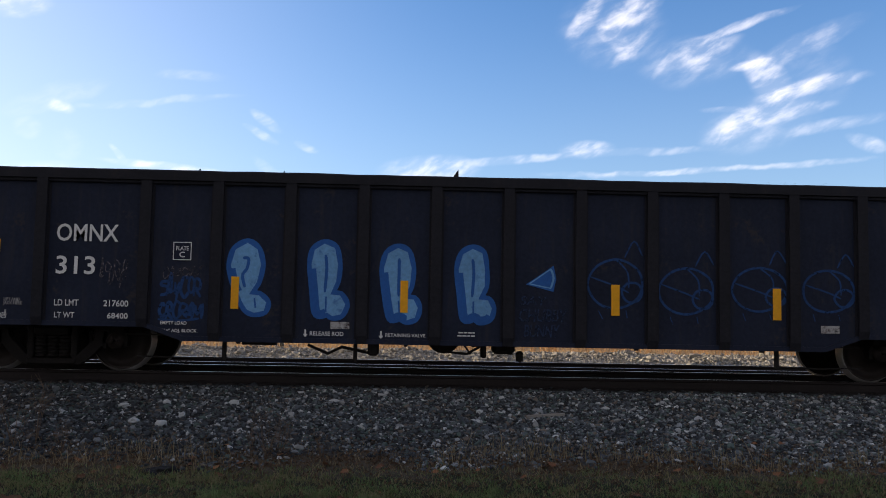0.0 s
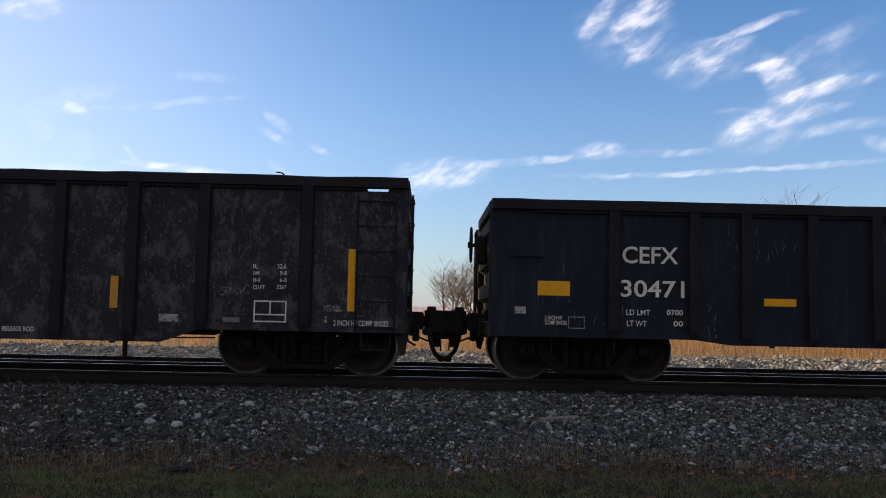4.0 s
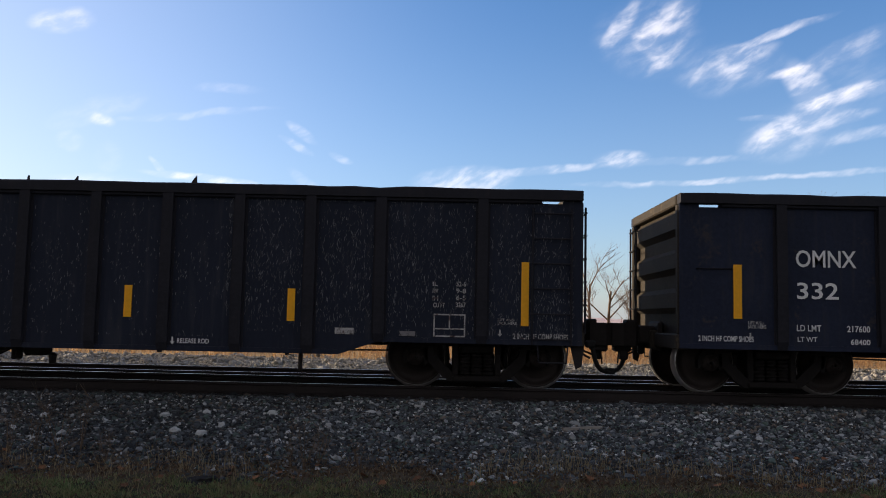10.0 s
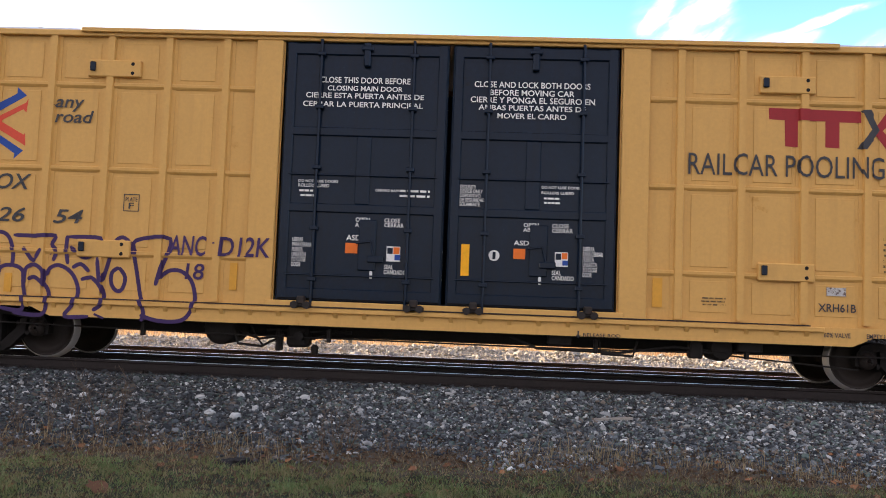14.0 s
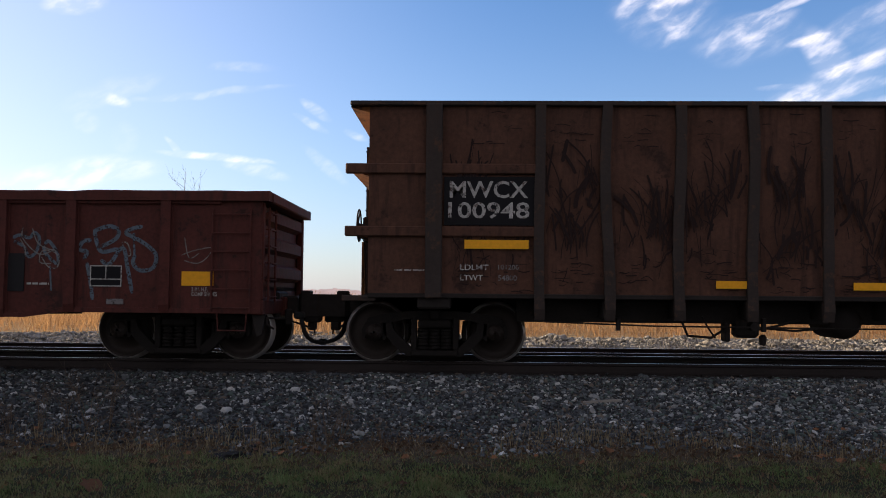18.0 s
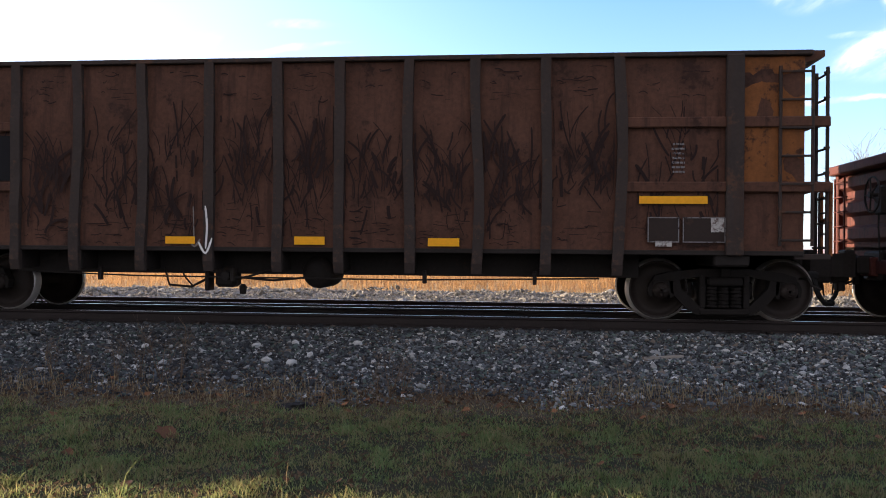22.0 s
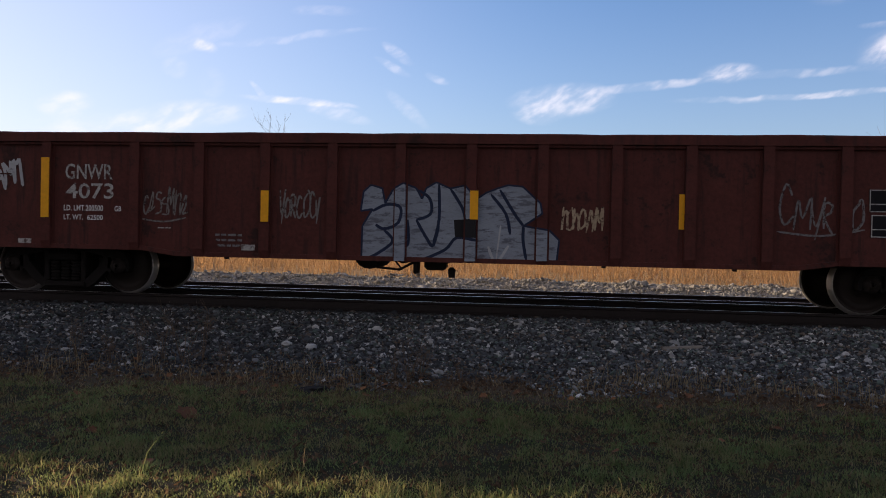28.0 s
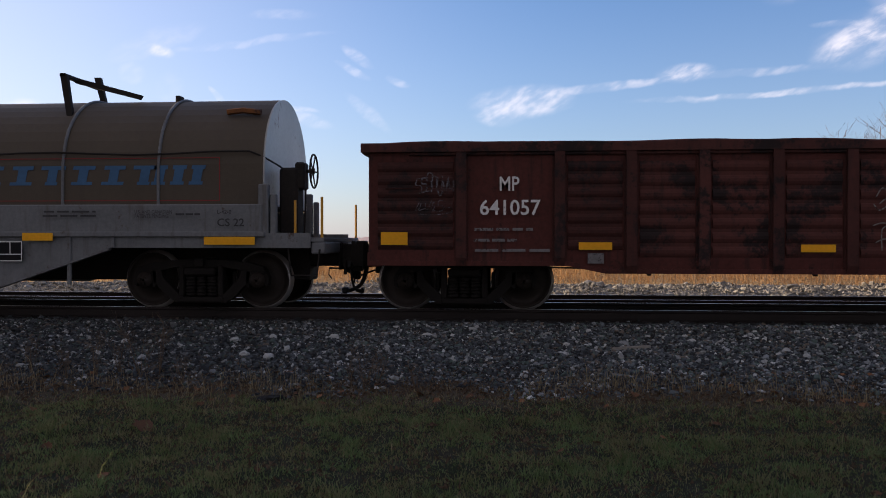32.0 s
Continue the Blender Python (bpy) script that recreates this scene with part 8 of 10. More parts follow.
lettering(six, "RAILCAR POOLING EXPERTS", 5.565, 3.23, 4.15, 0.32, FLUSH, dark_letter, weight=0)
lettering(six, "XRH61B", 5.615, 1.21, 0.53, 0.12, FLUSH, dark_letter)
lettering(six, "60% VALVE", 5.595, 0.825, 0.37, 0.07, FLUSH, dark_letter)
lettering(six, "EMPTY LOAD", 6.22, 0.825, 0.44, 0.07, FLUSH, dark_letter)
lettering(six, "7/16 ADJ. BLOCK", 6.265, 0.75, 0.53, 0.06, FLUSH, dark_letter)
lettering(six, "2 INCH HF COMP SHOES", 8.23, 0.915, 0.62, 0.07, FLUSH, dark_letter)
lettering(six, "EOC-15B", 9.065, 0.92, 0.23, 0.06, FLUSH, dark_letter)
lettering(six, "JACK-LIFT\nHERE", 7.315, 0.91, 0.25, 0.12, FLUSH, dark_letter)
plate(six, 7.355, 1.315, 0.59, 0.37, FLUSH, black_decal, "data_panel")
outline_box(six, 7.355, 1.315, 0.59, 0.37, FLUSH, white_paint, 0.022, cuts=((0.55, "v", 0.45, 1.0), (0.45, "h", 0.0, 1.0)))
plate(six, 8.175, 1.235, 0.45, 0.21, FLUSH, yellow_decal, "placard")
lettering(six, "THIS CAR", 8.175, 1.27, 0.27, 0.06, FLUSH, black_decal)
lettering(six, "EXCESS HEIGHT", 8.18, 1.18, 0.38, 0.06, FLUSH, black_decal)
plate(six, 3.08, 1.34, 0.14, 0.42, FLUSH, reflector_faded)
plate(six, 6.475, 1.32, 0.11, 0.44, FLUSH, reflector_faded)
plate(six, 8.47, 1.875, 0.12, 0.33, FLUSH, reflector_faded)
plate(six, 8.48, 1.36, 0.12, 0.36, FLUSH, reflector_faded)
plate(six, -8.515, 1.955, 0.11, 0.43, FLUSH, reflector_faded)
plate(six, -8.465, 1.355, 0.09, 0.39, FLUSH, reflector_faded)
plate(six, -3.105, 1.35, 0.11, 0.4, FLUSH, reflector_faded)
plate(six, -6.505, 1.14, 0.11, 0.28, FLUSH, reflector_faded)
lettering(six, "RELEASE ROD", 2.295, 0.695, 0.53, 0.05, FLUSH, dark_letter)
arrow(six, 1.96, 0.695, 0.11, FLUSH, dark_letter)
bars(six, 6.325, 1.98, 0.15, 0.54, FLUSH, faded_letter, 7)
bars(six, 6.625, 1.99, 0.15, 0.54, FLUSH, faded_letter, 7)
bars(six, 7.215, 2.05, 0.19, 0.36, FLUSH, faded_letter, 5)
bars(six, 7.53, 2.06, 0.12, 0.36, FLUSH, faded_letter, 5)
bars(six, 3.87, 1.24, 0.36, 0.14, FLUSH, faded_letter, 3)
plate(six, 5.605, 1.44, 0.27, 0.12, FLUSH, faded_white, "placard")
plate(six, 6.49, 1.07, 0.22, 0.08, FLUSH, logo_blue, "placard")
lettering(six, "CLOSE THIS DOOR BEFORE", -1.275, 4.325, 1.35, 0.09, FLUSH, white_paint)
lettering(six, "CLOSING MAIN DOOR", -1.27, 4.2, 1.12, 0.08, FLUSH, white_paint)
lettering(six, "CIERRE ESTA PUERTA ANTES DE", -1.27, 4.09, 1.76, 0.08, FLUSH, white_paint)
lettering(six, "CERRAR LA PUERTA PRINCIPAL", -1.295, 3.96, 1.79, 0.08, FLUSH, white_paint)
lettering(six, "CLOSE AND LOCK BOTH DOORS", 1.2, 4.315, 1.7, 0.09, FLUSH, white_paint)
lettering(six, "BEFORE MOVING CAR", 1.2, 4.195, 1.24, 0.09, FLUSH, white_paint)
lettering(six, "CIERRE Y PONGA EL SEGURO EN", 1.21, 4.085, 1.82, 0.09, FLUSH, white_paint)
lettering(six, "AMBAS PUERTAS ANTES DE", 1.205, 3.97, 1.57, 0.08, FLUSH, white_paint)
lettering(six, "MOVER EL CARRO", 1.205, 3.85, 1.01, 0.08, FLUSH, white_paint)
lettering(six, "DO NOT LUBE DOORS", -1.905, 2.8, 0.59, 0.04, FLUSH, white_paint)
lettering(six, "ROLLERS LUBED", -1.97, 2.735, 0.46, 0.05, FLUSH, white_paint)
lettering(six, "OPENING MAIN", -0.88, 2.69, 0.34, 0.04, FLUSH, white_paint)
lettering(six, "OPEN\nABRIR", -1.215, 2.21, 0.23, 0.14, FLUSH, white_paint)
lettering(six, "CLOSE\nCERRAR", -0.755, 2.215, 0.29, 0.13, FLUSH, white_paint)
lettering(six, "ASD", -1.345, 1.98, 0.21, 0.08, FLUSH, white_paint)
lettering(six, "SEAL\nCANDADO", -0.715, 1.53, 0.33, 0.14, FLUSH, white_paint)
lettering(six, "LIBERAR\nPARA CERRAR\nPUERTA\nUNLATCH\nTO CLOSE\nDOOR", -2.105, 1.745, 0.29, 0.43, FLUSH, white_paint)
lettering(six, "SECURITY\nDEVICE ONLY\nDISPOSITIVO\nDE SEGURIDAD\nSOLAMENTE", 0.375, 2.655, 0.37, 0.31, FLUSH, white_paint)
lettering(six, "DO NOT LUBE DOORS", 1.665, 2.81, 0.57, 0.04, FLUSH, white_paint)
lettering(six, "ROLLERS LUBED", 1.615, 2.73, 0.47, 0.04, FLUSH, white_paint)
lettering(six, "OPEN\nABRIR", 1.25, 2.215, 0.24, 0.13, FLUSH, white_paint)
lettering(six, "CLOSE\nCERRAR", 1.7, 2.215, 0.3, 0.13, FLUSH, white_paint)
lettering(six, "ASD", 1.11, 1.985, 0.22, 0.07, FLUSH, white_paint)
lettering(six, "SEAL\nCANDADO", 1.72, 1.53, 0.32, 0.14, FLUSH, white_paint)
lettering(six, "LIBERAR\nPARA CERRAR\nPUERTA\nUNLATCH\nTO CLOSE\nDOOR", 2.145, 1.74, 0.29, 0.44, FLUSH, white_paint)
bars(six, -2.055, 2.62, 0.27, 0.14, FLUSH, white_paint, 2)
bars(six, -0.5, 2.655, 0.5, 0.15, FLUSH, white_paint, 2)
bars(six, 1.52, 2.615, 0.26, 0.13, FLUSH, white_paint, 2)
plate(six, -1.37, 1.825, 0.18, 0.15, FLUSH, orange_decal, "placard")
plate(six, 1.085, 1.825, 0.17, 0.15, FLUSH, orange_decal, "placard")
plate(six, -0.75, 1.76, 0.2, 0.22, FLUSH, white_paint, "placard")
plate(six, 1.695, 1.765, 0.19, 0.21, FLUSH, white_paint, "placard")
plate(six, 0.3, 1.71, 0.12, 0.46, FLUSH, reflector_yellow)
plate(six, -0.705, 1.81, 0.09, 0.1, FLUSH - 0.003, orange_decal, "decal")
plate(six, 1.74, 1.815, 0.08, 0.09, FLUSH - 0.003, orange_decal, "decal")
plate(six, -0.8, 1.805, 0.08, 0.09, FLUSH - 0.003, door_paint, "decal")
plate(six, 1.65, 1.805, 0.08, 0.09, FLUSH - 0.003, door_paint, "decal")
plate(six, -0.69, 1.71, 0.08, 0.08, FLUSH - 0.003, logo_blue, "decal")
plate(six, 1.75, 1.715, 0.08, 0.07, FLUSH - 0.003, logo_blue, "decal")
fill(six, white_paint, FLUSH - 0.003, [(0.720 + 0.08 * math.cos(k * 0.393), 1.790 + 0.08 * math.sin(k * 0.393)) for k in range(16)])
plate(six, 0.720, 1.790, 0.044, 0.104, FLUSH - 0.005, door_paint, "decal")
plate(six, -1.07, 1.445, 0.04, 0.11, FLUSH, white_paint, "placard")
plate(six, 1.39, 1.445, 0.04, 0.11, FLUSH, white_paint, "placard")
outline_box(six, -4.7, 2.39, 0.24, 0.26, FLUSH, dark_letter, 0.012)
lettering(six, "PLATE", -4.7, 2.44, 0.18, 0.06, FLUSH, dark_letter)
lettering(six, "F", -4.7, 2.345, 0.08, 0.09, FLUSH, dark_letter)
lettering(six, "next\nload", -8.315, 3.76, 0.59, 0.36, FLUSH, dark_letter, lean=0.2)
lettering(six, "any\nroad", -5.66, 3.75, 0.6, 0.36, FLUSH, dark_letter, lean=0.2)
lettering(six, "TB", -7.39, 2.66, 0.52, 0.24, FLUSH, dark_letter, lean=0.25)
lettering(six, "OX", -6.52, 2.66, 0.54, 0.24, FLUSH, dark_letter, lean=0.25)
lettering(six, "67", -7.415, 2.165, 0.45, 0.23, FLUSH, dark_letter, lean=0.25)
lettering(six, "26", -6.53, 2.16, 0.44, 0.22, FLUSH, dark_letter, lean=0.25)
lettering(six, "54", -5.65, 2.155, 0.46, 0.21, FLUSH, dark_letter, lean=0.25)
lettering(six, "LD LMT", -8.205, 1.55, 0.41, 0.08, FLUSH, dark_letter)
lettering(six, "LT WT", -8.24, 1.41, 0.34, 0.08, FLUSH, dark_letter)
lettering(six, "204600", -7.34, 1.545, 0.32, 0.07, FLUSH, dark_letter)
lettering(six, "81", -7.385, 1.41, 0.11, 0.08, FLUSH, dark_letter)
plate(six, -8.215, 1.235, 0.47, 0.21, FLUSH, yellow_decal, "placard")
lettering(six, "THIS CAR", -8.215, 1.28, 0.29, 0.06, FLUSH, black_decal)
lettering(six, "EXCESS HEIGHT", -8.21, 1.18, 0.38, 0.06, FLUSH, black_decal)
lettering(six, "EOC-15B", -9.065, 0.96, 0.23, 0.06, FLUSH, dark_letter)
lettering(six, "2 INCH HF COMP SHOES", -8.27, 0.92, 0.62, 0.06, FLUSH, dark_letter)

plate(seven, -5.28, 2.395, 1.42, 0.71, PROUD, black_decal, "number_panel")
lettering(seven, "MWCX", -5.34, 2.565, 1.14, 0.25, PROUD, faded_white)
lettering(seven, "100948", -5.34, 2.26, 1.18, 0.24, PROUD, faded_white)
plate(seven, -5.225, 1.765, 0.93, 0.13, PROUD, reflector_yellow)
plate(seven, -1.835, 1.205, 0.47, 0.11, PROUD, reflector_yellow)
plate(seven, 0.115, 1.195, 0.47, 0.11, PROUD, reflector_yellow)
lettering(seven, "LDLMT", -5.545, 1.43, 0.41, 0.08, PROUD, faded_white)
lettering(seven, "101200", -5.05, 1.435, 0.3, 0.07, PROUD, pale_spray)
lettering(seven, "LTWT", -5.585, 1.28, 0.33, 0.08, PROUD, faded_white)
lettering(seven, "54800", -5.065, 1.28, 0.27, 0.08, PROUD, pale_spray)
plate(seven, -6.485, 1.955, 0.39, 0.13, PROUD, faded_cream, "placard")
bars(seven, -6.475, 1.385, 0.55, 0.05, PROUD, faded_white, 1)
plate(seven, 5.41, 1.725, 0.92, 0.13, PROUD, reflector_yellow)
bars(seven, 5.435, 2.37, 0.17, 0.42, PROUD, pale_spray, 7)
plate(seven, 5.52, 1.35, 0.5, 0.3, PROUD + 0.005, grimy_panel, "data_panel")
outline_box(seven, 5.52, 1.35, 0.5, 0.3, PROUD, faded_white, 0.02)
plate(seven, 6.03, 1.44, 0.16, 0.18, PROUD, faded_white, "placard")
bars(seven, 6.715, 1.17, 0.63, 0.06, PROUD, faded_white, 1)
plate(seven, 2.1, 1.195, 0.47, 0.11, PROUD, reflector_yellow)

for ob in (plate(seven, 1.04, 3.42, 0.42, 0.42, 0.0, faded_green, "end_number_panel", "faded green number panel"), lettering(seven, "MWCX", 1.05, 3.52, 0.28, 0.09, -0.012, faded_cream), lettering(seven, "100948", 1.05, 3.35, 0.32, 0.09, -0.012, faded_cream)):
    ob.matrix_basis = pose(-7.0, 0, 0, 0, 0, -90)

plate(nine, -5.36, 2.385, 1.38, 0.69, PROUD, black_decal, "number_panel")
lettering(nine, "MWCX", -5.37, 2.555, 0.96, 0.25, PROUD, white_paint)
lettering(nine, "101152", -5.415, 2.23, 0.83, 0.24, PROUD, white_paint)
plate(nine, -5.36, 1.775, 0.92, 0.13, PROUD, reflector_yellow)
plate(nine, -1.97, 1.145, 0.46, 0.11, PROUD, reflector_yellow)
plate(nine, 0.02, 1.15, 0.46, 0.12, PROUD, reflector_yellow)
plate(nine, 2.02, 1.14, 0.46, 0.12, PROUD, reflector_yellow)
plate(nine, 5.295, 1.765, 0.95, 0.11, PROUD, reflector_yellow)
lettering(nine, "CAPY", -5.635, 1.48, 0.33, 0.1, PROUD, pale_spray)
bars(nine, -5.085, 1.485, 0.47, 0.09, PROUD, pale_spray, 1)
bars(nine, -5.23, 1.295, 0.78, 0.07, PROUD, pale_spray, 1)
plate(nine, 5.16, 1.34, 0.44, 0.36, PROUD + 0.005, grimy_panel, "data_panel")
plate(nine, 5.725, 1.34, 0.59, 0.36, PROUD + 0.005, grimy_panel, "data_panel")
outline_box(nine, 5.16, 1.34, 0.44, 0.36, PROUD, pale_spray, 0.015)
outline_box(nine, 5.725, 1.34, 0.59, 0.36, PROUD, pale_spray, 0.015)
plate(nine, 5.91, 1.415, 0.18, 0.21, PROUD, faded_white, "placard")
plate(nine, 5.165, 1.14, 0.23, 0.08, PROUD, faded_white, "placard")
bars(nine, 5.355, 2.36, 0.19, 0.46, PROUD, pale_spray, 7)

lettering(eight, "GNWR", -5.96, 2.03, 0.78, 0.24, PAINT, faded_cream)
lettering(eight, "4063", -5.98, 1.715, 0.8, 0.23, PAINT, faded_cream)
lettering(eight, "LD. LMT. 199200", -6.045, 1.3, 0.65, 0.08, PAINT, white_paint)
lettering(eight, "GB", -5.53, 1.31, 0.12, 0.08, PAINT, white_paint)
lettering(eight, "LT. WT.", -6.205, 1.15, 0.33, 0.08, PAINT, white_paint)
lettering(eight, "63900", -5.825, 1.155, 0.25, 0.07, PAINT, white_paint)
plate(eight, -7.63, 1.14, 0.5, 0.22, PAINT, reflector_yellow)
plate(eight, -3.6, 1.01, 0.48, 0.12, PAINT, reflector_yellow)
plate(eight, -1.56, 0.995, 0.48, 0.11, PAINT, reflector_yellow)
plate(eight, 0.475, 0.945, 0.47, 0.11, PAINT, reflector_yellow)
plate(eight, 3.655, 1.005, 0.49, 0.11, PAINT, reflector_yellow)
plate(eight, 7.095, 1.235, 0.47, 0.21, PAINT, reflector_yellow)
lettering(eight, "2 IN. H.F.\nCOMP SHOES", -7.46, 0.95, 0.34, 0.12, PAINT, faded_white)
plate(eight, -7.75, 0.99, 0.2, 0.08, PAINT, faded_white, "placard")
bars(eight, 4.705, 1.145, 0.37, 0.07, PAINT, faded_white, 1)
plate(eight, 5.735, 1.265, 0.47, 0.31, PAINT, black_decal, "data_panel")
outline_box(eight, 5.735, 1.265, 0.47, 0.31, PAINT, faded_white, 0.015, cuts=((0.5, "v", 0.35, 1.0), (0.35, "h", 0.0, 1.0)))
lettering(eight, "2 IN. H.F.\nCOMP SHOES", 7.2, 1.045, 0.38, 0.13, PAINT, faded_white)
plate(eight, 5.875, 0.89, 0.25, 0.08, PAINT, pale_spray, "placard")
bars(eight, 6.63, 0.965, 0.12, 0.31, PAINT, faded_white, 4)
plate(eight, -0.545, 1.04, 0.21, 0.08, PAINT, faded_white, "placard")
plate(eight, 2.56, 1.025, 0.2, 0.07, PAINT, faded_white, "placard")
plate(eight, -6.02, 0.9, 0.46, 0.26, PAINT, brown_rust, "patch_panel")
bars(eight, -6.605, 1.035, 0.13, 0.29, PAINT, white_paint, 4)
bars(eight, 3.735, 1.18, 0.51, 0.06, PAINT, faded_white, 1)

lettering(ten, "MP", -5.9, 1.84, 0.28, 0.22, RIBS, white_paint)
lettering(ten, "640971", -5.95, 1.5, 0.86, 0.24, RIBS, white_paint)
bars(ten, -5.985, 1.25, 0.45, 0.1, RIBS, faded_white, 1)
plate(ten, -4.65, 1.005, 0.48, 0.13, RIBS, reflector_yellow)
plate(ten, -1.545, 0.985, 0.47, 0.11, RIBS, reflector_yellow)
plate(ten, 1.565, 0.98, 0.45, 0.12, RIBS, reflector_yellow)
plate(ten, 4.675, 0.995, 0.49, 0.11, RIBS, reflector_yellow)
plate(ten, 7.095, 1.01, 0.47, 0.12, RIBS, reflector_yellow)
plate(ten, 7.115, 0.84, 0.47, 0.1, RIBS, reflector_yellow)
plate(ten, -7.155, 1.055, 0.47, 0.11, RIBS, reflector_yellow)
plate(ten, -7.155, 0.89, 0.47, 0.1, RIBS, reflector_yellow)
plate(ten, 6.1, 0.935, 0.48, 0.35, RIBS, black_decal, "data_panel")
outline_box(ten, 6.1, 0.935, 0.48, 0.35, RIBS, white_paint, 0.018, cuts=((0.5, "v", 0.35, 1.0), (0.35, "h", 0.0, 1.0)))
plate(ten, 5.42, 1.205, 0.2, 0.19, RIBS, faded_white, "placard")
plate(ten, -4.63, 0.82, 0.26, 0.16, RIBS, black_decal, "data_panel")
outline_box(ten, -4.63, 0.82, 0.26, 0.16, RIBS, faded_white, 0.01, cuts=((0.5, "v", 0.35, 1.0), (0.35, "h", 0.0, 1.0)))
bars(ten, 3.515, 1.01, 0.49, 0.06, RIBS, pale_spray, 1)
outline_box(ten, 5.87, 1.44, 1.24, 1.28, RIBS, pale_spray, 0.006)

lettering(eleven, "GNWR", -5.99, 1.93, 0.78, 0.24, PAINT, faded_white)
lettering(eleven, "4073", -5.975, 1.63, 0.79, 0.24, PAINT, faded_white)
lettering(eleven, "LD. LMT.200500", -6.075, 1.365, 0.65, 0.09, PAINT, white_paint)
lettering(eleven, "GB", -5.505, 1.36, 0.11, 0.08, PAINT, white_paint)
lettering(eleven, "LT. WT.", -6.24, 1.22, 0.32, 0.08, PAINT, white_paint)
lettering(eleven, "62500", -5.88, 1.22, 0.26, 0.08, PAINT, white_paint)
plate(eleven, -6.675, 1.675, 0.13, 0.93, PAINT, reflector_yellow)
plate(eleven, -3.13, 1.435, 0.12, 0.47, PAINT, reflector_yellow)
lettering(eleven, "2 IN. H.F.\nCOMP SHOES", -7.75, 0.98, 0.34, 0.12, PAINT, white_paint)
plate(eleven, -7.055, 0.83, 0.21, 0.08, PAINT, faded_white, "placard")
plate(eleven, -3.405, 0.805, 0.21, 0.09, PAINT, faded_white, "placard")
plate(eleven, 6.59, 1.68, 0.12, 0.92, PAINT, reflector_yellow)
plate(eleven, 3.01, 1.45, 0.12, 0.5, PAINT, reflector_yellow)
plate(eleven, 0.03, 1.5, 0.12, 0.42, PAINT, reflector_yellow)
plate(eleven, 5.75, 1.645, 0.48, 0.31, PAINT, black_decal, "data_panel")
plate(eleven, 5.775, 1.295, 0.47, 0.31, PAINT, black_decal, "data_panel")
outline_box(eleven, 5.75, 1.645, 0.48, 0.31, PAINT, faded_white, 0.014, cuts=((0.5, "v", 0.35, 1.0), (0.35, "h", 0.0, 1.0)))
outline_box(eleven, 5.775, 1.295, 0.47, 0.31, PAINT, faded_white, 0.014, cuts=((0.5, "v", 0.35, 1.0), (0.35, "h", 0.0, 1.0)))
lettering(eleven, "2 IN. H.F.\nCOMP SHOES", 7.31, 0.985, 0.36, 0.13, PAINT, faded_white)
plate(eleven, 7.795, 0.845, 0.23, 0.09, PAINT, faded_white, "placard")
plate(eleven, 5.975, 0.905, 0.25, 0.07, PAINT, pale_spray, "placard")
bars(eleven, -4.745, 1.08, 0.21, 0.04, PAINT, faded_white, 1)
bars(eleven, -3.72, 0.91, 0.44, 0.24, PAINT, pale_spray, 3)

lettering(twelve, "MP", -5.945, 1.925, 0.29, 0.21, RIBS, white_paint)
lettering(twelve, "641057", -5.935, 1.575, 0.89, 0.23, RIBS, white_paint)
bars(twelve, -6.08, 1.25, 0.96, 0.1, RIBS, pale_spray, 1)
bars(twelve, -6.2, 1.09, 0.72, 0.1, RIBS, pale_spray, 1)
bars(twelve, -5.955, 0.94, 1.21, 0.1, RIBS, pale_spray, 1)
plate(twelve, -7.66, 1.115, 0.4, 0.19, RIBS, reflector_yellow)
plate(twelve, -4.69, 1.005, 0.48, 0.11, RIBS, reflector_yellow)
plate(twelve, -1.53, 0.975, 0.48, 0.11, RIBS, reflector_yellow)
plate(twelve, 1.6, 0.985, 0.48, 0.11, RIBS, reflector_yellow)
plate(twelve, 4.785, 1, 0.49, 0.12, RIBS, reflector_yellow)
plate(twelve, 7.77, 1.11, 0.44, 0.2, RIBS, reflector_yellow)
plate(twelve, 4.81, 1.9, 0.3, 0.58, RIBS, pale_spray, "placard")
plate(twelve, -4.685, 0.825, 0.23, 0.15, RIBS, pale_spray, "placard")
plate(twelve, 5.83, 0.865, 0.26, 0.11, RIBS, pale_spray, "placard")
plate(twelve, 6.235, 0.97, 0.43, 0.34, RIBS, black_decal, "data_panel")
bars(twelve, 7.19, 1.025, 0.4, 0.09, RIBS, pale_spray, 1)
outline_box(twelve, 5.91, 1.46, 1.1, 1.34, RIBS, pale_spray, 0.006)

plate(thirteen, 3.115, 1.14, 0.49, 0.12, COIL, reflector_yellow)
plate(thirteen, 6.165, 1.08, 0.79, 0.12, COIL, reflector_yellow)
lettering(thirteen, "CS 22", 6.19, 1.36, 0.42, 0.12, COIL, dark_letter)
lettering(thirteen, "L-42-0", 6.09, 1.52, 0.22, 0.06, COIL, dark_letter)
bars(thirteen, 3.595, 1.495, 0.93, 0.13, COIL, dark_letter, 2)
lettering(thirteen, "U.S. AND CANADIAN\nPATENTS PENDING", 4.975, 1.49, 0.59, 0.12, COIL, dark_letter)
bars(thirteen, 5.525, 1.485, 0.41, 0.07, COIL, dark_letter, 1)
plate(thirteen, 2.675, 0.915, 0.39, 0.31, COIL, black_decal, "data_panel")
outline_box(thirteen, 2.675, 0.915, 0.39, 0.31, COIL, white_paint, 0.015, cuts=((0.5, "v", 0.35, 1.0), (0.35, "h", 0.0, 1.0)))

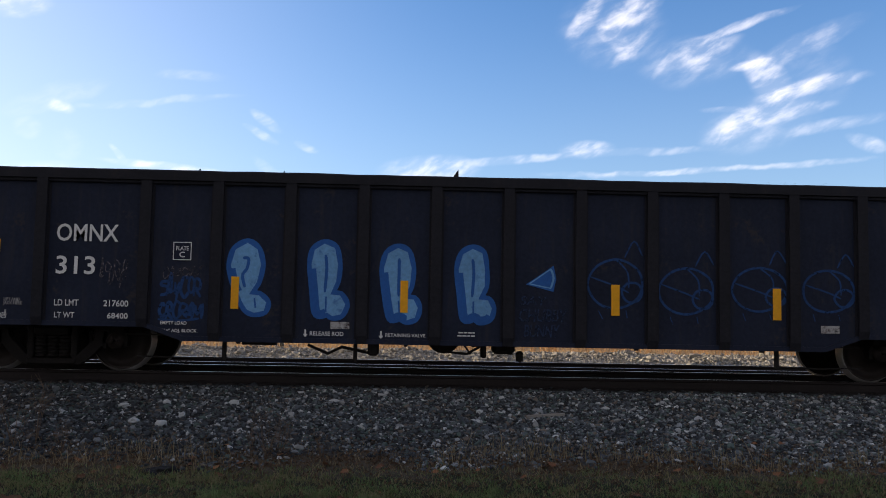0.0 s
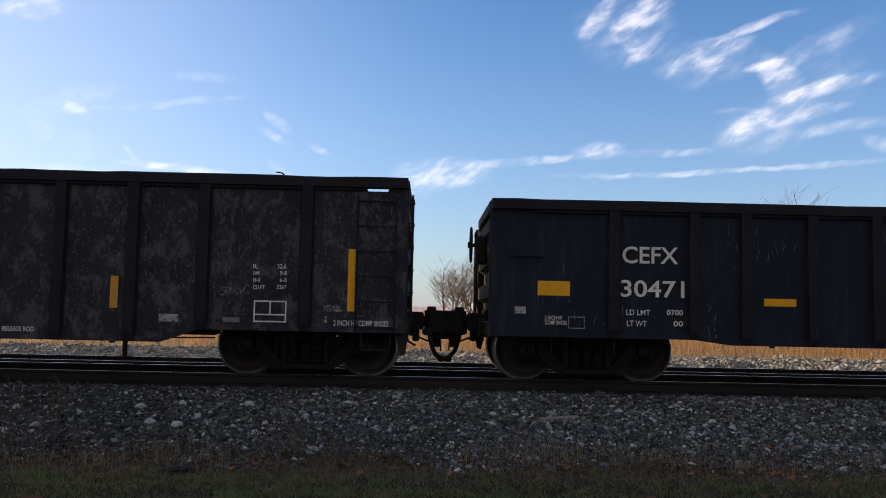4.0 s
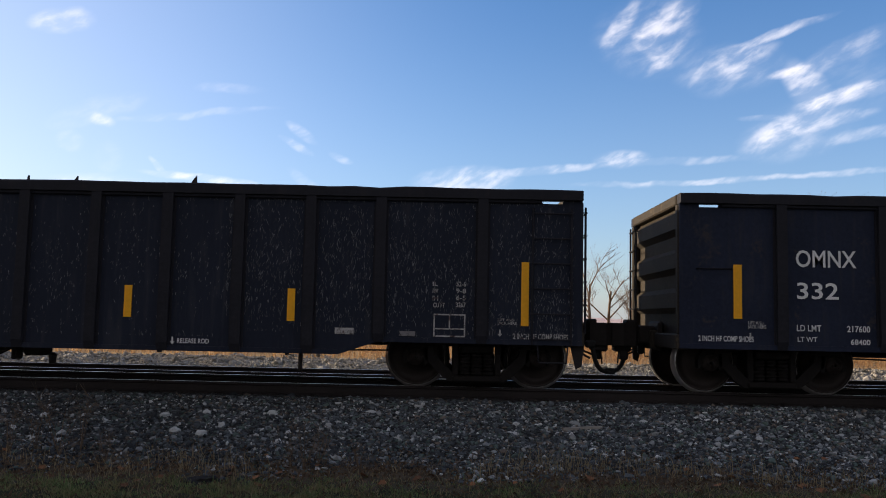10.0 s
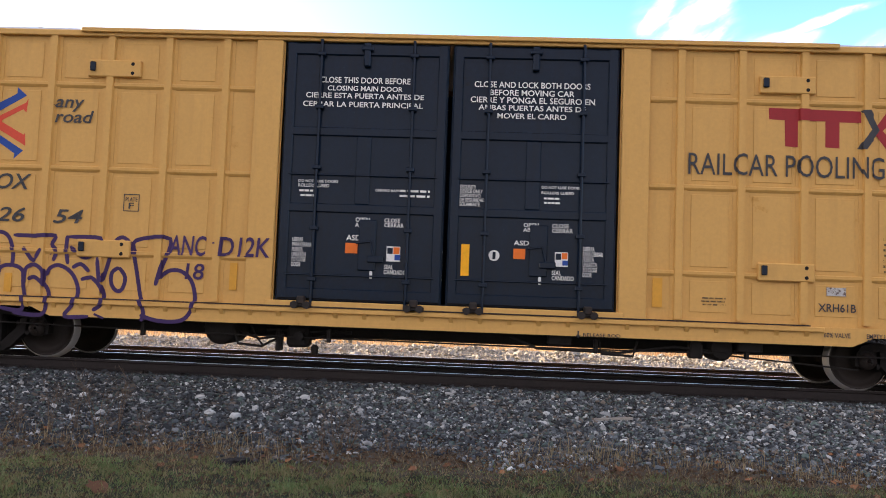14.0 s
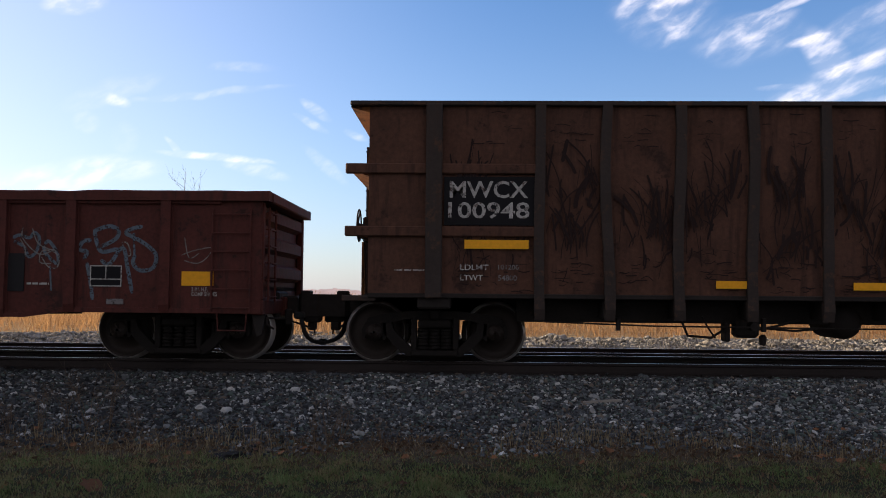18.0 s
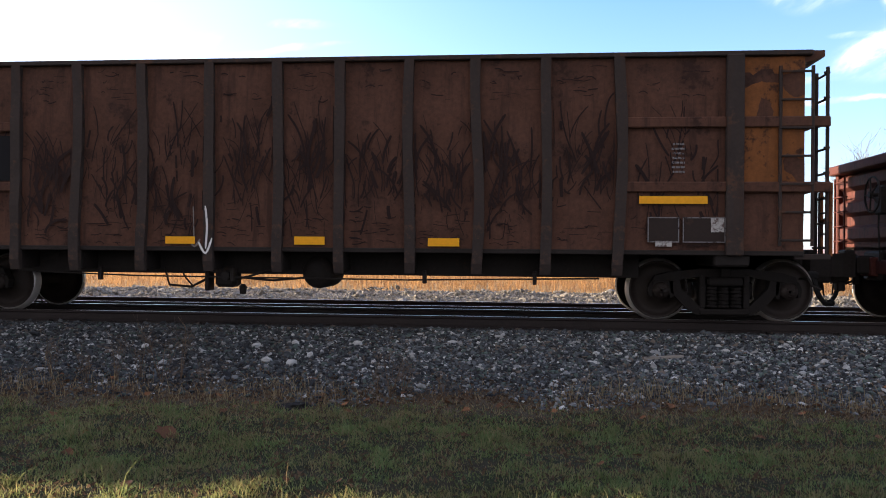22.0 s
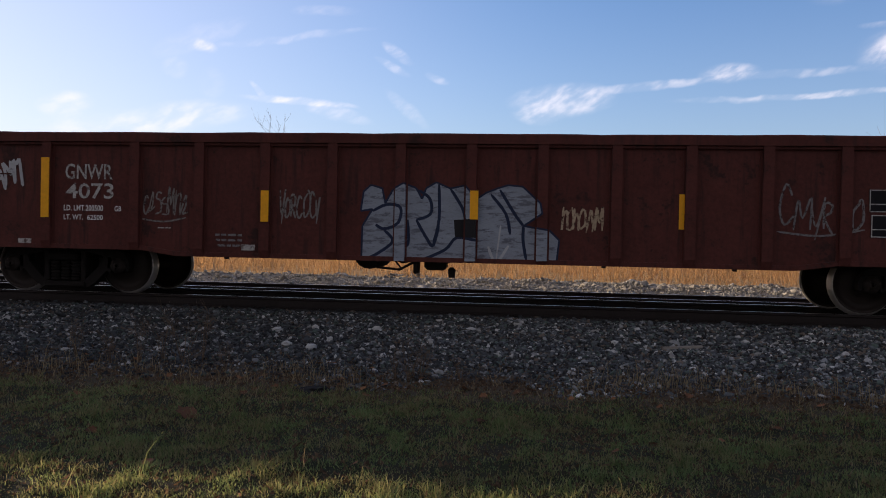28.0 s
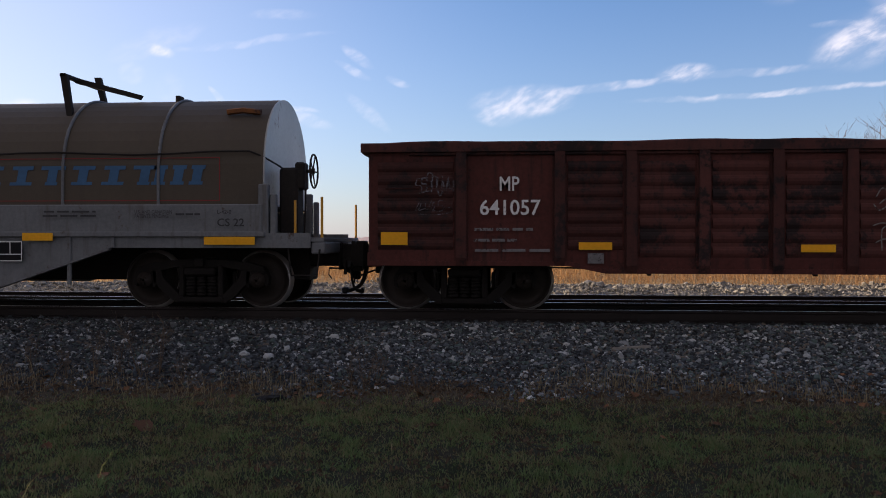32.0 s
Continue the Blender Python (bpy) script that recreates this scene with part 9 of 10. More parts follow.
# ---- spray paint ----
spray(one, blue_spray, 0.13, PAINT, [(-3.99, 1.59), (-3.93, 1.81), (-3.76, 1.91), (-3.62, 1.82), (-3.56, 1.6), (-3.61, 1.35), (-3.72, 1.17), (-3.58, 1.16), (-3.47, 1.06), (-3.5, 0.94), (-3.64, 0.91), (-3.74, 0.95), (-3.82, 1.07), (-3.94, 1.35)], closed=True)
fill(one, pale_blue_spray, PAINT - 0.002, [(-3.99, 1.59), (-3.93, 1.81), (-3.76, 1.91), (-3.62, 1.82), (-3.56, 1.6), (-3.61, 1.35), (-3.72, 1.17), (-3.58, 1.16), (-3.47, 1.06), (-3.5, 0.94), (-3.64, 0.91), (-3.74, 0.95), (-3.82, 1.07), (-3.94, 1.35)])
spray(one, blue_spray, 0.13, PAINT, [(-2.84, 1.62), (-2.8, 1.83), (-2.66, 1.92), (-2.51, 1.86), (-2.46, 1.62), (-2.48, 1.38), (-2.56, 1.19), (-2.42, 1.18), (-2.34, 1.05), (-2.4, 0.91), (-2.52, 0.88), (-2.6, 0.93), (-2.68, 0.9), (-2.76, 0.94), (-2.8, 1.25)], closed=True)
fill(one, pale_blue_spray, PAINT - 0.002, [(-2.84, 1.62), (-2.8, 1.83), (-2.66, 1.92), (-2.51, 1.86), (-2.46, 1.62), (-2.48, 1.38), (-2.56, 1.19), (-2.42, 1.18), (-2.34, 1.05), (-2.4, 0.91), (-2.52, 0.88), (-2.6, 0.93), (-2.68, 0.9), (-2.76, 0.94), (-2.8, 1.25)])
spray(one, blue_spray, 0.13, PAINT, [(-1.8, 1.58), (-1.74, 1.8), (-1.6, 1.88), (-1.46, 1.82), (-1.4, 1.59), (-1.42, 1.34), (-1.5, 1.15), (-1.36, 1.14), (-1.3, 1.02), (-1.34, 0.88), (-1.46, 0.84), (-1.56, 0.89), (-1.64, 0.86), (-1.7, 0.9), (-1.76, 1.21)], closed=True)
fill(one, pale_blue_spray, PAINT - 0.002, [(-1.8, 1.58), (-1.74, 1.8), (-1.6, 1.88), (-1.46, 1.82), (-1.4, 1.59), (-1.42, 1.34), (-1.5, 1.15), (-1.36, 1.14), (-1.3, 1.02), (-1.34, 0.88), (-1.46, 0.84), (-1.56, 0.89), (-1.64, 0.86), (-1.7, 0.9), (-1.76, 1.21)])
spray(one, blue_spray, 0.13, PAINT, [(-0.72, 1.59), (-0.66, 1.81), (-0.52, 1.89), (-0.38, 1.83), (-0.34, 1.6), (-0.34, 1.35), (-0.43, 1.16), (-0.29, 1.15), (-0.23, 1.03), (-0.27, 0.89), (-0.4, 0.85), (-0.48, 0.9), (-0.57, 0.87), (-0.64, 0.91), (-0.68, 1.22)], closed=True)
fill(one, pale_blue_spray, PAINT - 0.002, [(-0.72, 1.59), (-0.66, 1.81), (-0.52, 1.89), (-0.38, 1.83), (-0.34, 1.6), (-0.34, 1.35), (-0.43, 1.16), (-0.29, 1.15), (-0.23, 1.03), (-0.27, 0.89), (-0.4, 0.85), (-0.48, 0.9), (-0.57, 0.87), (-0.64, 0.91), (-0.68, 1.22)])
spray(one, blue_spray, 0.045, PAINT - 0.004, [(-3.82, 1.69), (-3.74, 1.68), (-3.76, 1.54), (-3.82, 1.44), (-3.78, 1.27)],
      [(-3.64, 1.12), (-3.62, 0.98)])
spray(one, blue_spray, 0.045, PAINT - 0.004, [(-2.64, 1.76), (-2.62, 1.56), (-2.64, 1.22)],
      [(-2.62, 1.16), (-2.62, 0.94)])
spray(one, blue_spray, 0.045, PAINT - 0.004, [(-1.58, 1.73), (-1.58, 1.52), (-1.58, 1.18)],
      [(-1.58, 1.12), (-1.56, 0.91)])
spray(one, blue_spray, 0.045, PAINT - 0.004, [(-0.52, 1.74), (-0.5, 1.53), (-0.52, 1.19)],
      [(-0.5, 1.13), (-0.5, 0.91)])
fill(one, blue_spray, PAINT, [(0.26, 1.39), (0.66, 1.67), (0.7, 1.48), (0.66, 1.29)])
spray(one, pale_blue_spray, 0.03, PAINT - 0.003, [(0.31, 1.4), (0.62, 1.62)],
      [(0.62, 1.62), (0.66, 1.49), (0.62, 1.34)],
      [(0.62, 1.34), (0.31, 1.4)])
lettering(one, "SAY", 0.375, 1.155, 0.4, 0.13, PAINT, faint_blue_spray, lean=0.15)
lettering(one, "CHUBBY", 0.515, 0.945, 0.7, 0.19, PAINT, faint_blue_spray, lean=0.15)
lettering(one, "BUNNY", 0.495, 0.72, 0.52, 0.18, PAINT, faint_blue_spray, lean=0.15)
spray(one, dim_blue_spray, 0.035, PAINT, [(1.96, 1.43), (1.91, 1.25), (1.76, 1.12), (1.57, 1.07), (1.36, 1.11), (1.22, 1.24), (1.16, 1.41), (1.22, 1.59), (1.36, 1.72), (1.57, 1.78), (1.76, 1.73), (1.91, 1.61)],
      [(1.96, 1.31), (1.89, 1.18), (1.74, 1.17), (1.66, 1.3), (1.74, 1.43), (1.89, 1.43)], closed=True)
spray(one, dim_blue_spray, 0.025, PAINT, [(1.2, 1.52), (1.57, 1.39), (1.76, 1.3)],
      [(1.57, 1.78), (1.74, 1.6), (1.76, 1.36)],
      [(1.7, 1.81), (1.84, 2.05), (1.96, 1.84)],
      [(1.32, 1.03), (1.38, 0.91)],
      [(1.72, 1.04), (1.74, 0.93)])
spray(one, dim_blue_spray, 0.035, PAINT, [(3, 1.34), (2.96, 1.17), (2.8, 1.05), (2.61, 1), (2.41, 1.04), (2.26, 1.16), (2.2, 1.33), (2.26, 1.49), (2.41, 1.62), (2.61, 1.67), (2.8, 1.63), (2.96, 1.51)],
      [(3, 1.23), (2.93, 1.1), (2.77, 1.1), (2.7, 1.22), (2.77, 1.34), (2.93, 1.35)], closed=True)
spray(one, dim_blue_spray, 0.025, PAINT, [(2.24, 1.43), (2.61, 1.3), (2.8, 1.22)],
      [(2.61, 1.67), (2.78, 1.5), (2.8, 1.27)],
      [(2.74, 1.7), (2.88, 1.92), (3.01, 1.73)],
      [(2.37, 0.96), (2.41, 0.85)],
      [(2.76, 0.97), (2.78, 0.87)])
spray(one, dim_blue_spray, 0.035, PAINT, [(4.1, 1.39), (4.04, 1.23), (3.88, 1.11), (3.68, 1.06), (3.48, 1.1), (3.34, 1.21), (3.28, 1.37), (3.34, 1.53), (3.48, 1.65), (3.69, 1.7), (3.89, 1.66), (4.04, 1.55)],
      [(4.1, 1.28), (4.01, 1.16), (3.86, 1.16), (3.78, 1.27), (3.86, 1.39), (4.01, 1.39)], closed=True)
spray(one, dim_blue_spray, 0.025, PAINT, [(3.32, 1.47), (3.68, 1.35), (3.89, 1.27)],
      [(3.69, 1.7), (3.88, 1.54), (3.89, 1.32)],
      [(3.84, 1.74), (3.96, 1.95), (4.1, 1.76)],
      [(3.44, 1.03), (3.48, 0.92)],
      [(3.84, 1.03), (3.86, 0.94)])
spray(one, dim_blue_spray, 0.035, PAINT, [(5.1, 1.38), (5.04, 1.23), (4.9, 1.11), (4.7, 1.07), (4.51, 1.11), (4.38, 1.22), (4.34, 1.37), (4.38, 1.52), (4.52, 1.64), (4.72, 1.68), (4.9, 1.64), (5.04, 1.54)],
      [(5.1, 1.28), (5.01, 1.16), (4.88, 1.16), (4.8, 1.27), (4.88, 1.38), (5.02, 1.39)], closed=True)
spray(one, dim_blue_spray, 0.025, PAINT, [(4.38, 1.46), (4.72, 1.35), (4.9, 1.27)],
      [(4.72, 1.68), (4.88, 1.53), (4.9, 1.32)],
      [(4.85, 1.72), (4.98, 1.92), (5.1, 1.74)],
      [(4.48, 1.04), (4.51, 0.93)],
      [(4.86, 1.04), (4.88, 0.95)])
tag(one, ghost_spray, 0.012, PAINT, -5.65, 1.44, 0.39, 0.34, 1, 6)
tag(one, dim_blue_spray, 0.04, PAINT, -4.705, 1.25, 0.58, 0.32, 2, 6)
tag(one, dim_blue_spray, 0.04, PAINT, -4.705, 0.93, 0.58, 0.26, 3, 6)
tag(one, ghost_spray, 0.012, PAINT, -4.685, 1.475, 0.54, 0.21, 4, 6)
tag(four, pale_spray, 0.02, PAINT, 7.045, 1.645, 0.38, 0.33, 5, 6)
tag(four, pale_spray, 0.02, PAINT, 7.76, 1.605, 0.41, 0.35, 6, 6)
tag(three, pale_spray, 0.012, PAINT, 5.67, 1.25, 0.4, 0.14, 7, 6)
spray(three, rubber, 0.02, PAINT - 0.004, [(6.2, 2.98), (6.33, 2.94), (6.35, 2.69), (6.24, 2.44), (6.04, 2.21)])
fill(six, logo_blue, FLUSH, [(-7.46, 4.1), (-7.44, 4.01), (-7.06, 3.79), (-6.94, 3.69), (-6.92, 3.55), (-6.96, 3.41), (-7.04, 3.33), (-7.43, 3.11), (-7.41, 3.01), (-7.57, 3.15), (-7.13, 3.39), (-7.04, 3.48), (-7.03, 3.56), (-7.06, 3.67), (-7.14, 3.74), (-7.58, 3.97)])
fill(six, bright_red, FLUSH, [(-7.59, 3.92), (-7.18, 3.71), (-7.06, 3.63), (-7.05, 3.5), (-7.14, 3.42), (-7.59, 3.22), (-7.58, 3.42), (-7.53, 3.36), (-7.22, 3.51), (-7.15, 3.56), (-7.22, 3.61), (-7.54, 3.78), (-7.57, 3.71)])
fill(six, logo_blue, FLUSH, [(-6.91, 3.81), (-6.57, 4), (-6.57, 4.1), (-6.42, 3.97), (-6.87, 3.7)])
fill(six, bright_red, FLUSH, [(-6.88, 3.62), (-6.43, 3.86), (-6.39, 3.92), (-6.41, 3.71), (-6.46, 3.76), (-6.77, 3.59), (-6.78, 3.56), (-6.43, 3.37), (-6.41, 3.4), (-6.39, 3.2), (-6.86, 3.47)])
fill(six, logo_blue, FLUSH, [(-6.9, 3.42), (-6.42, 3.13), (-6.56, 3), (-6.55, 3.08), (-6.96, 3.35)])
fill(six, logo_red, FLUSH, [(4.63, 4.08), (5.94, 4.06), (5.95, 3.89), (5.64, 3.89), (5.64, 3.51), (5.44, 3.52), (5.44, 3.9), (5.05, 3.9), (5.05, 3.51), (4.87, 3.52), (4.86, 3.9), (4.64, 3.91)])
fill(six, logo_red, FLUSH, [(6.32, 4.07), (6.52, 4.06), (6.25, 3.78), (6.51, 3.5), (6.31, 3.5), (6.11, 3.77)])
fill(six, dark_letter, FLUSH, [(5.94, 4.07), (6.07, 4.08), (6.21, 3.79), (6.01, 3.5), (5.89, 3.51), (6.08, 3.79)])
spray(six, dusty_blue_spray, 0.03, FLUSH, [(8.74, 3.73), (8.97, 3.63), (9.37, 3.58)],
      [(8.98, 3.76), (9.05, 3.82), (9.12, 3.76), (9.05, 3.69), (8.98, 3.76)],
      [(8.85, 3.63), (8.91, 3.45), (8.88, 3.31)],
      [(8.97, 3.55), (9.18, 3.6), (9.1, 3.34), (8.99, 3.4)],
      [(9.22, 3.6), (9.14, 3.3), (9.31, 3.14)],
      [(9.3, 3.56), (9.21, 3.35)],
      [(8.8, 3.7), (8.86, 3.55), (8.96, 3.45)],
      [(8.97, 3.63), (8.94, 3.26), (9.08, 3.22), (9.17, 3.27)],
      [(9.02, 3.55), (9.01, 3.28)],
      [(9.12, 3.57), (9.11, 3.27)],
      [(8.99, 3.45), (9.22, 3.49)],
      [(9.27, 3.54), (9.22, 3.24), (9.34, 3.13)])
spray(six, purple_spray, 0.06, FLUSH, [(-7.16, 0.88), (-7.32, 0.94), (-7.38, 1.17), (-7.32, 1.4), (-7.17, 1.47), (-7.06, 1.41), (-7.03, 1.18), (-7.04, 0.82)],
      [(-7.21, 1.36), (-7.2, 1.01)],
      [(-7.03, 1.15), (-7.01, 1.48), (-6.91, 1.79), (-6.69, 1.89), (-6.54, 1.82), (-6.46, 1.6), (-6.46, 1.4)],
      [(-6.67, 1.53), (-6.67, 1.13), (-6.64, 1.35), (-6.47, 1.4), (-6.3, 1.33), (-6.27, 1.11), (-6.23, 0.75), (-6.59, 0.77)],
      [(-6.47, 1.85), (-6.12, 1.85), (-5.83, 1.86), (-5.87, 1.73), (-5.8, 1.63), (-5.84, 1.48)],
      [(-6.31, 1.68), (-6.14, 1.48), (-6.02, 1.66)],
      [(-6.26, 1.12), (-6.25, 1.35), (-6.11, 1.42), (-5.97, 1.33), (-5.96, 1.16)])
spray(six, purple_spray, 0.06, FLUSH, [(-6.21, 1.2), (-6.07, 1.23), (-5.89, 1.06), (-5.87, 0.87), (-5.94, 0.68), (-6.37, 0.7)],
      [(-5.93, 1.26), (-5.87, 1.38), (-5.73, 1.42), (-5.54, 1.31), (-5.43, 1.08), (-5.47, 0.85), (-5.58, 0.67), (-5.22, 0.68)],
      [(-5.64, 1.87), (-5.65, 1.67), (-5.61, 1.44)],
      [(-5.64, 1.85), (-5.11, 1.84), (-5.22, 1.62), (-5.38, 1.55), (-5.59, 1.71)],
      [(-5.54, 1.39), (-5.41, 1.45), (-5.28, 1.34)],
      [(-5.4, 1.22), (-5.21, 1.25), (-5.05, 1.07), (-5.04, 0.87), (-5.17, 0.77)],
      [(-5.15, 1.56), (-5.09, 1.2), (-5, 1.47), (-4.93, 1.77), (-4.8, 1.87), (-4.66, 1.74), (-4.57, 1.42), (-4.48, 1), (-4.4, 0.77), (-4.43, 0.64)])
spray(six, purple_spray, 0.06, FLUSH, [(-4.83, 1.42), (-4.73, 1.28), (-4.76, 1.11), (-4.84, 1.07), (-4.93, 1.17), (-4.93, 1.34), (-4.83, 1.42)],
      [(-4.59, 1.62), (-4.6, 1.83), (-4.08, 1.87), (-4.19, 1.43), (-4.25, 1.17)],
      [(-4.22, 1.27), (-4.09, 1.39), (-3.9, 1.4), (-3.73, 1.26), (-3.66, 1), (-3.72, 0.77), (-3.88, 0.66), (-4.2, 0.66), (-4.45, 0.73)],
      [(-5.14, 0.72), (-4.99, 0.66)],
      [(-5.11, 1.69), (-4.94, 1.72)],
      [(-3.42, 1.84), (-3.41, 1.82)],
      [(-5.88, 1.59), (-5.87, 1.58)])
lettering(six, "ANC", -3.81, 1.78, 0.56, 0.3, FLUSH, purple_spray, lean=0.1)
lettering(six, "D12K", -2.955, 1.785, 0.77, 0.29, FLUSH, purple_spray, lean=0.1)
lettering(six, "18", -3.685, 1.4, 0.29, 0.24, FLUSH, purple_spray, lean=0.1)
fill(eight, streaked_spray, PAINT, [(-0.97, 1.88), (-0.79, 1.99), (-0.7, 1.73), (-0.6, 1.75), (-0.6, 1.99), (-0.18, 1.94), (-0.2, 1.77), (-0.32, 1.74), (-0.29, 1.44), (-0.18, 1.42), (-0.2, 1.26), (-0.58, 1.23), (-0.61, 1.48), (-0.7, 1.47), (-0.69, 1.24), (-0.92, 1.14), (-0.94, 1.3), (-0.84, 1.37), (-0.85, 1.77), (-0.92, 1.75)])
spray(eight, navy_spray, 0.05, PAINT - 0.003, [(-0.97, 1.88), (-0.79, 1.99)],
      [(-0.79, 1.99), (-0.7, 1.73)],
      [(-0.7, 1.73), (-0.6, 1.75)],
      [(-0.6, 1.75), (-0.6, 1.99)],
      [(-0.6, 1.99), (-0.18, 1.94)],
      [(-0.18, 1.94), (-0.2, 1.77)],
      [(-0.2, 1.77), (-0.32, 1.74)],
      [(-0.32, 1.74), (-0.29, 1.44)],
      [(-0.29, 1.44), (-0.18, 1.42)],
      [(-0.18, 1.42), (-0.2, 1.26)],
      [(-0.2, 1.26), (-0.58, 1.23)],
      [(-0.58, 1.23), (-0.61, 1.48)],
      [(-0.61, 1.48), (-0.7, 1.47)],
      [(-0.7, 1.47), (-0.69, 1.24)],
      [(-0.69, 1.24), (-0.92, 1.14)],
      [(-0.92, 1.14), (-0.94, 1.3)],
      [(-0.94, 1.3), (-0.84, 1.37)],
      [(-0.84, 1.37), (-0.85, 1.77)],
      [(-0.85, 1.77), (-0.92, 1.75)],
      [(-0.92, 1.75), (-0.97, 1.88)])
fill(eight, streaked_spray, PAINT, [(2.23, 1.9), (2.65, 2.03), (2.56, 1.77), (2.51, 1.52), (2.72, 1.53), (2.72, 1.64), (2.91, 1.63), (2.87, 1.24), (2.39, 1.12), (2.35, 1.41)])
spray(eight, navy_spray, 0.05, PAINT - 0.003, [(2.23, 1.9), (2.65, 2.03)],
      [(2.65, 2.03), (2.56, 1.77)],
      [(2.56, 1.77), (2.51, 1.52)],
      [(2.51, 1.52), (2.72, 1.53)],
      [(2.72, 1.53), (2.72, 1.64)],
      [(2.72, 1.64), (2.91, 1.63)],
      [(2.91, 1.63), (2.87, 1.24)],
      [(2.87, 1.24), (2.39, 1.12)],
      [(2.39, 1.12), (2.35, 1.41)],
      [(2.35, 1.41), (2.23, 1.9)])
fill(eight, streaked_spray, PAINT, [(3.26, 1.91), (3.45, 1.96), (3.92, 1.96), (3.96, 1.74), (3.71, 1.74), (3.73, 1.3), (3.99, 1.3), (3.99, 1.13), (3.24, 1.1), (3.25, 1.3), (3.5, 1.3), (3.5, 1.71), (3.27, 1.73)])
spray(eight, navy_spray, 0.05, PAINT - 0.003, [(3.26, 1.91), (3.45, 1.96)],
      [(3.45, 1.96), (3.92, 1.96)],
      [(3.92, 1.96), (3.96, 1.74)],
      [(3.96, 1.74), (3.71, 1.74)],
      [(3.71, 1.74), (3.73, 1.3)],
      [(3.73, 1.3), (3.99, 1.3)],
      [(3.99, 1.3), (3.99, 1.13)],
      [(3.99, 1.13), (3.24, 1.1)],
      [(3.24, 1.1), (3.25, 1.3)],
      [(3.25, 1.3), (3.5, 1.3)],
      [(3.5, 1.3), (3.5, 1.71)],
      [(3.5, 1.71), (3.27, 1.73)],
      [(3.27, 1.73), (3.26, 1.91)])
spray(eight, streaked_spray, 0.25, PAINT, [(0.71, 1.49), (0.68, 1.31), (0.59, 1.18), (0.46, 1.14), (0.34, 1.18), (0.25, 1.31), (0.21, 1.48), (0.24, 1.66), (0.33, 1.78), (0.46, 1.83), (0.58, 1.79), (0.67, 1.66)], closed=True)
spray(eight, navy_spray, 0.05, PAINT - 0.003, [(0.83, 1.49), (0.78, 1.25), (0.65, 1.08), (0.47, 1.01), (0.28, 1.07), (0.14, 1.24), (0.09, 1.48), (0.14, 1.72), (0.27, 1.89), (0.46, 1.96), (0.64, 1.9), (0.78, 1.72)], closed=True)
spray(eight, navy_spray, 0.04, PAINT - 0.003, [(0.58, 1.49), (0.57, 1.37), (0.52, 1.29), (0.46, 1.26), (0.4, 1.29), (0.35, 1.37), (0.34, 1.48), (0.35, 1.59), (0.4, 1.68), (0.46, 1.71), (0.52, 1.68), (0.57, 1.6)], closed=True)
spray(eight, thin_white_spray, 0.02, PAINT, [(1.66, 1.6), (1.63, 1.5), (1.56, 1.43), (1.45, 1.4), (1.35, 1.42), (1.27, 1.5), (1.24, 1.6), (1.27, 1.7), (1.35, 1.77), (1.45, 1.8), (1.56, 1.77), (1.63, 1.7)], closed=True)
tag(eight, thin_white_spray, 0.016, PAINT, -2.695, 1.695, 0.43, 0.27, 23, 6)
tag(eight, thin_white_spray, 0.016, PAINT, -1.56, 1.635, 0.62, 0.45, 24, 6)
tag(eight, thin_white_spray, 0.016, PAINT, 1.4, 1.825, 0.48, 0.23, 25, 6)
tag(eight, thin_white_spray, 0.016, PAINT, 1.56, 1.28, 0.72, 0.22, 26, 6)
tag(eight, thin_white_spray, 0.016, PAINT, -0.635, 2.11, 0.41, 0.22, 27, 6)
tag(eight, black_spray, 0.025, PAINT, 1.545, 0.92, 0.61, 0.4, 40, 6)
tag(eight, black_spray, 0.025, PAINT, 2.585, 0.89, 0.59, 0.28, 41, 6)
tag(eight, black_spray, 0.025, PAINT, -1.61, 0.825, 0.66, 0.21, 42, 6)
tag(eight, dusty_blue_spray, 0.03, PAINT, 1.79, 1.58, 0.22, 0.62, 34, 3)
lettering(eight, "1d2700", -2.455, 1.36, 0.57, 0.14, PAINT, faded_white, lean=0.2)
lettering(eight, "70300", -2.42, 1.19, 0.46, 0.14, PAINT, faded_white, lean=0.2)
plate(eight, 4.39, 1.31, 0.24, 0.56, PAINT, black_spray, "patch_panel")
tag(eight, dim_blue_spray, 0.02, PAINT, 1.72, 1.265, 0.32, 0.25, 80, 4)
spray(eight, thin_white_spray, 0.026, PAINT, [(-7.90, 1.95), (-7.83, 1.82), (-7.77, 1.62)],
      [(-7.68, 1.95), (-7.80, 1.77), (-7.75, 1.73), (-7.68, 1.75)],
      [(-7.65, 1.89), (-7.67, 1.77), (-7.59, 1.77), (-7.57, 1.87), (-7.65, 1.89)],
      [(-7.41, 2.05), (-7.48, 1.85), (-7.53, 1.64)],
      [(-7.35, 1.89), (-7.50, 1.80), (-7.35, 1.71), (-7.25, 1.56), (-7.20, 1.41)])
spray(eight, dim_blue_spray, 0.03, PAINT, [(-7.40, 2.00), (-7.36, 2.10), (-7.32, 1.92), (-7.39, 1.78)],
      [(-7.25, 2.01), (-7.30, 1.87), (-7.19, 1.83)],
      [(-7.14, 2.01), (-7.08, 2.10), (-7.03, 2.08)],
      [(-7.08, 1.96), (-6.96, 1.90), (-6.96, 1.70), (-7.08, 1.60), (-7.12, 1.78), (-7.08, 1.96)],
      [(-7.08, 1.63), (-7.11, 1.51), (-7.03, 1.29)],
      [(-7.08, 1.29), (-6.94, 1.43), (-6.81, 1.46)])
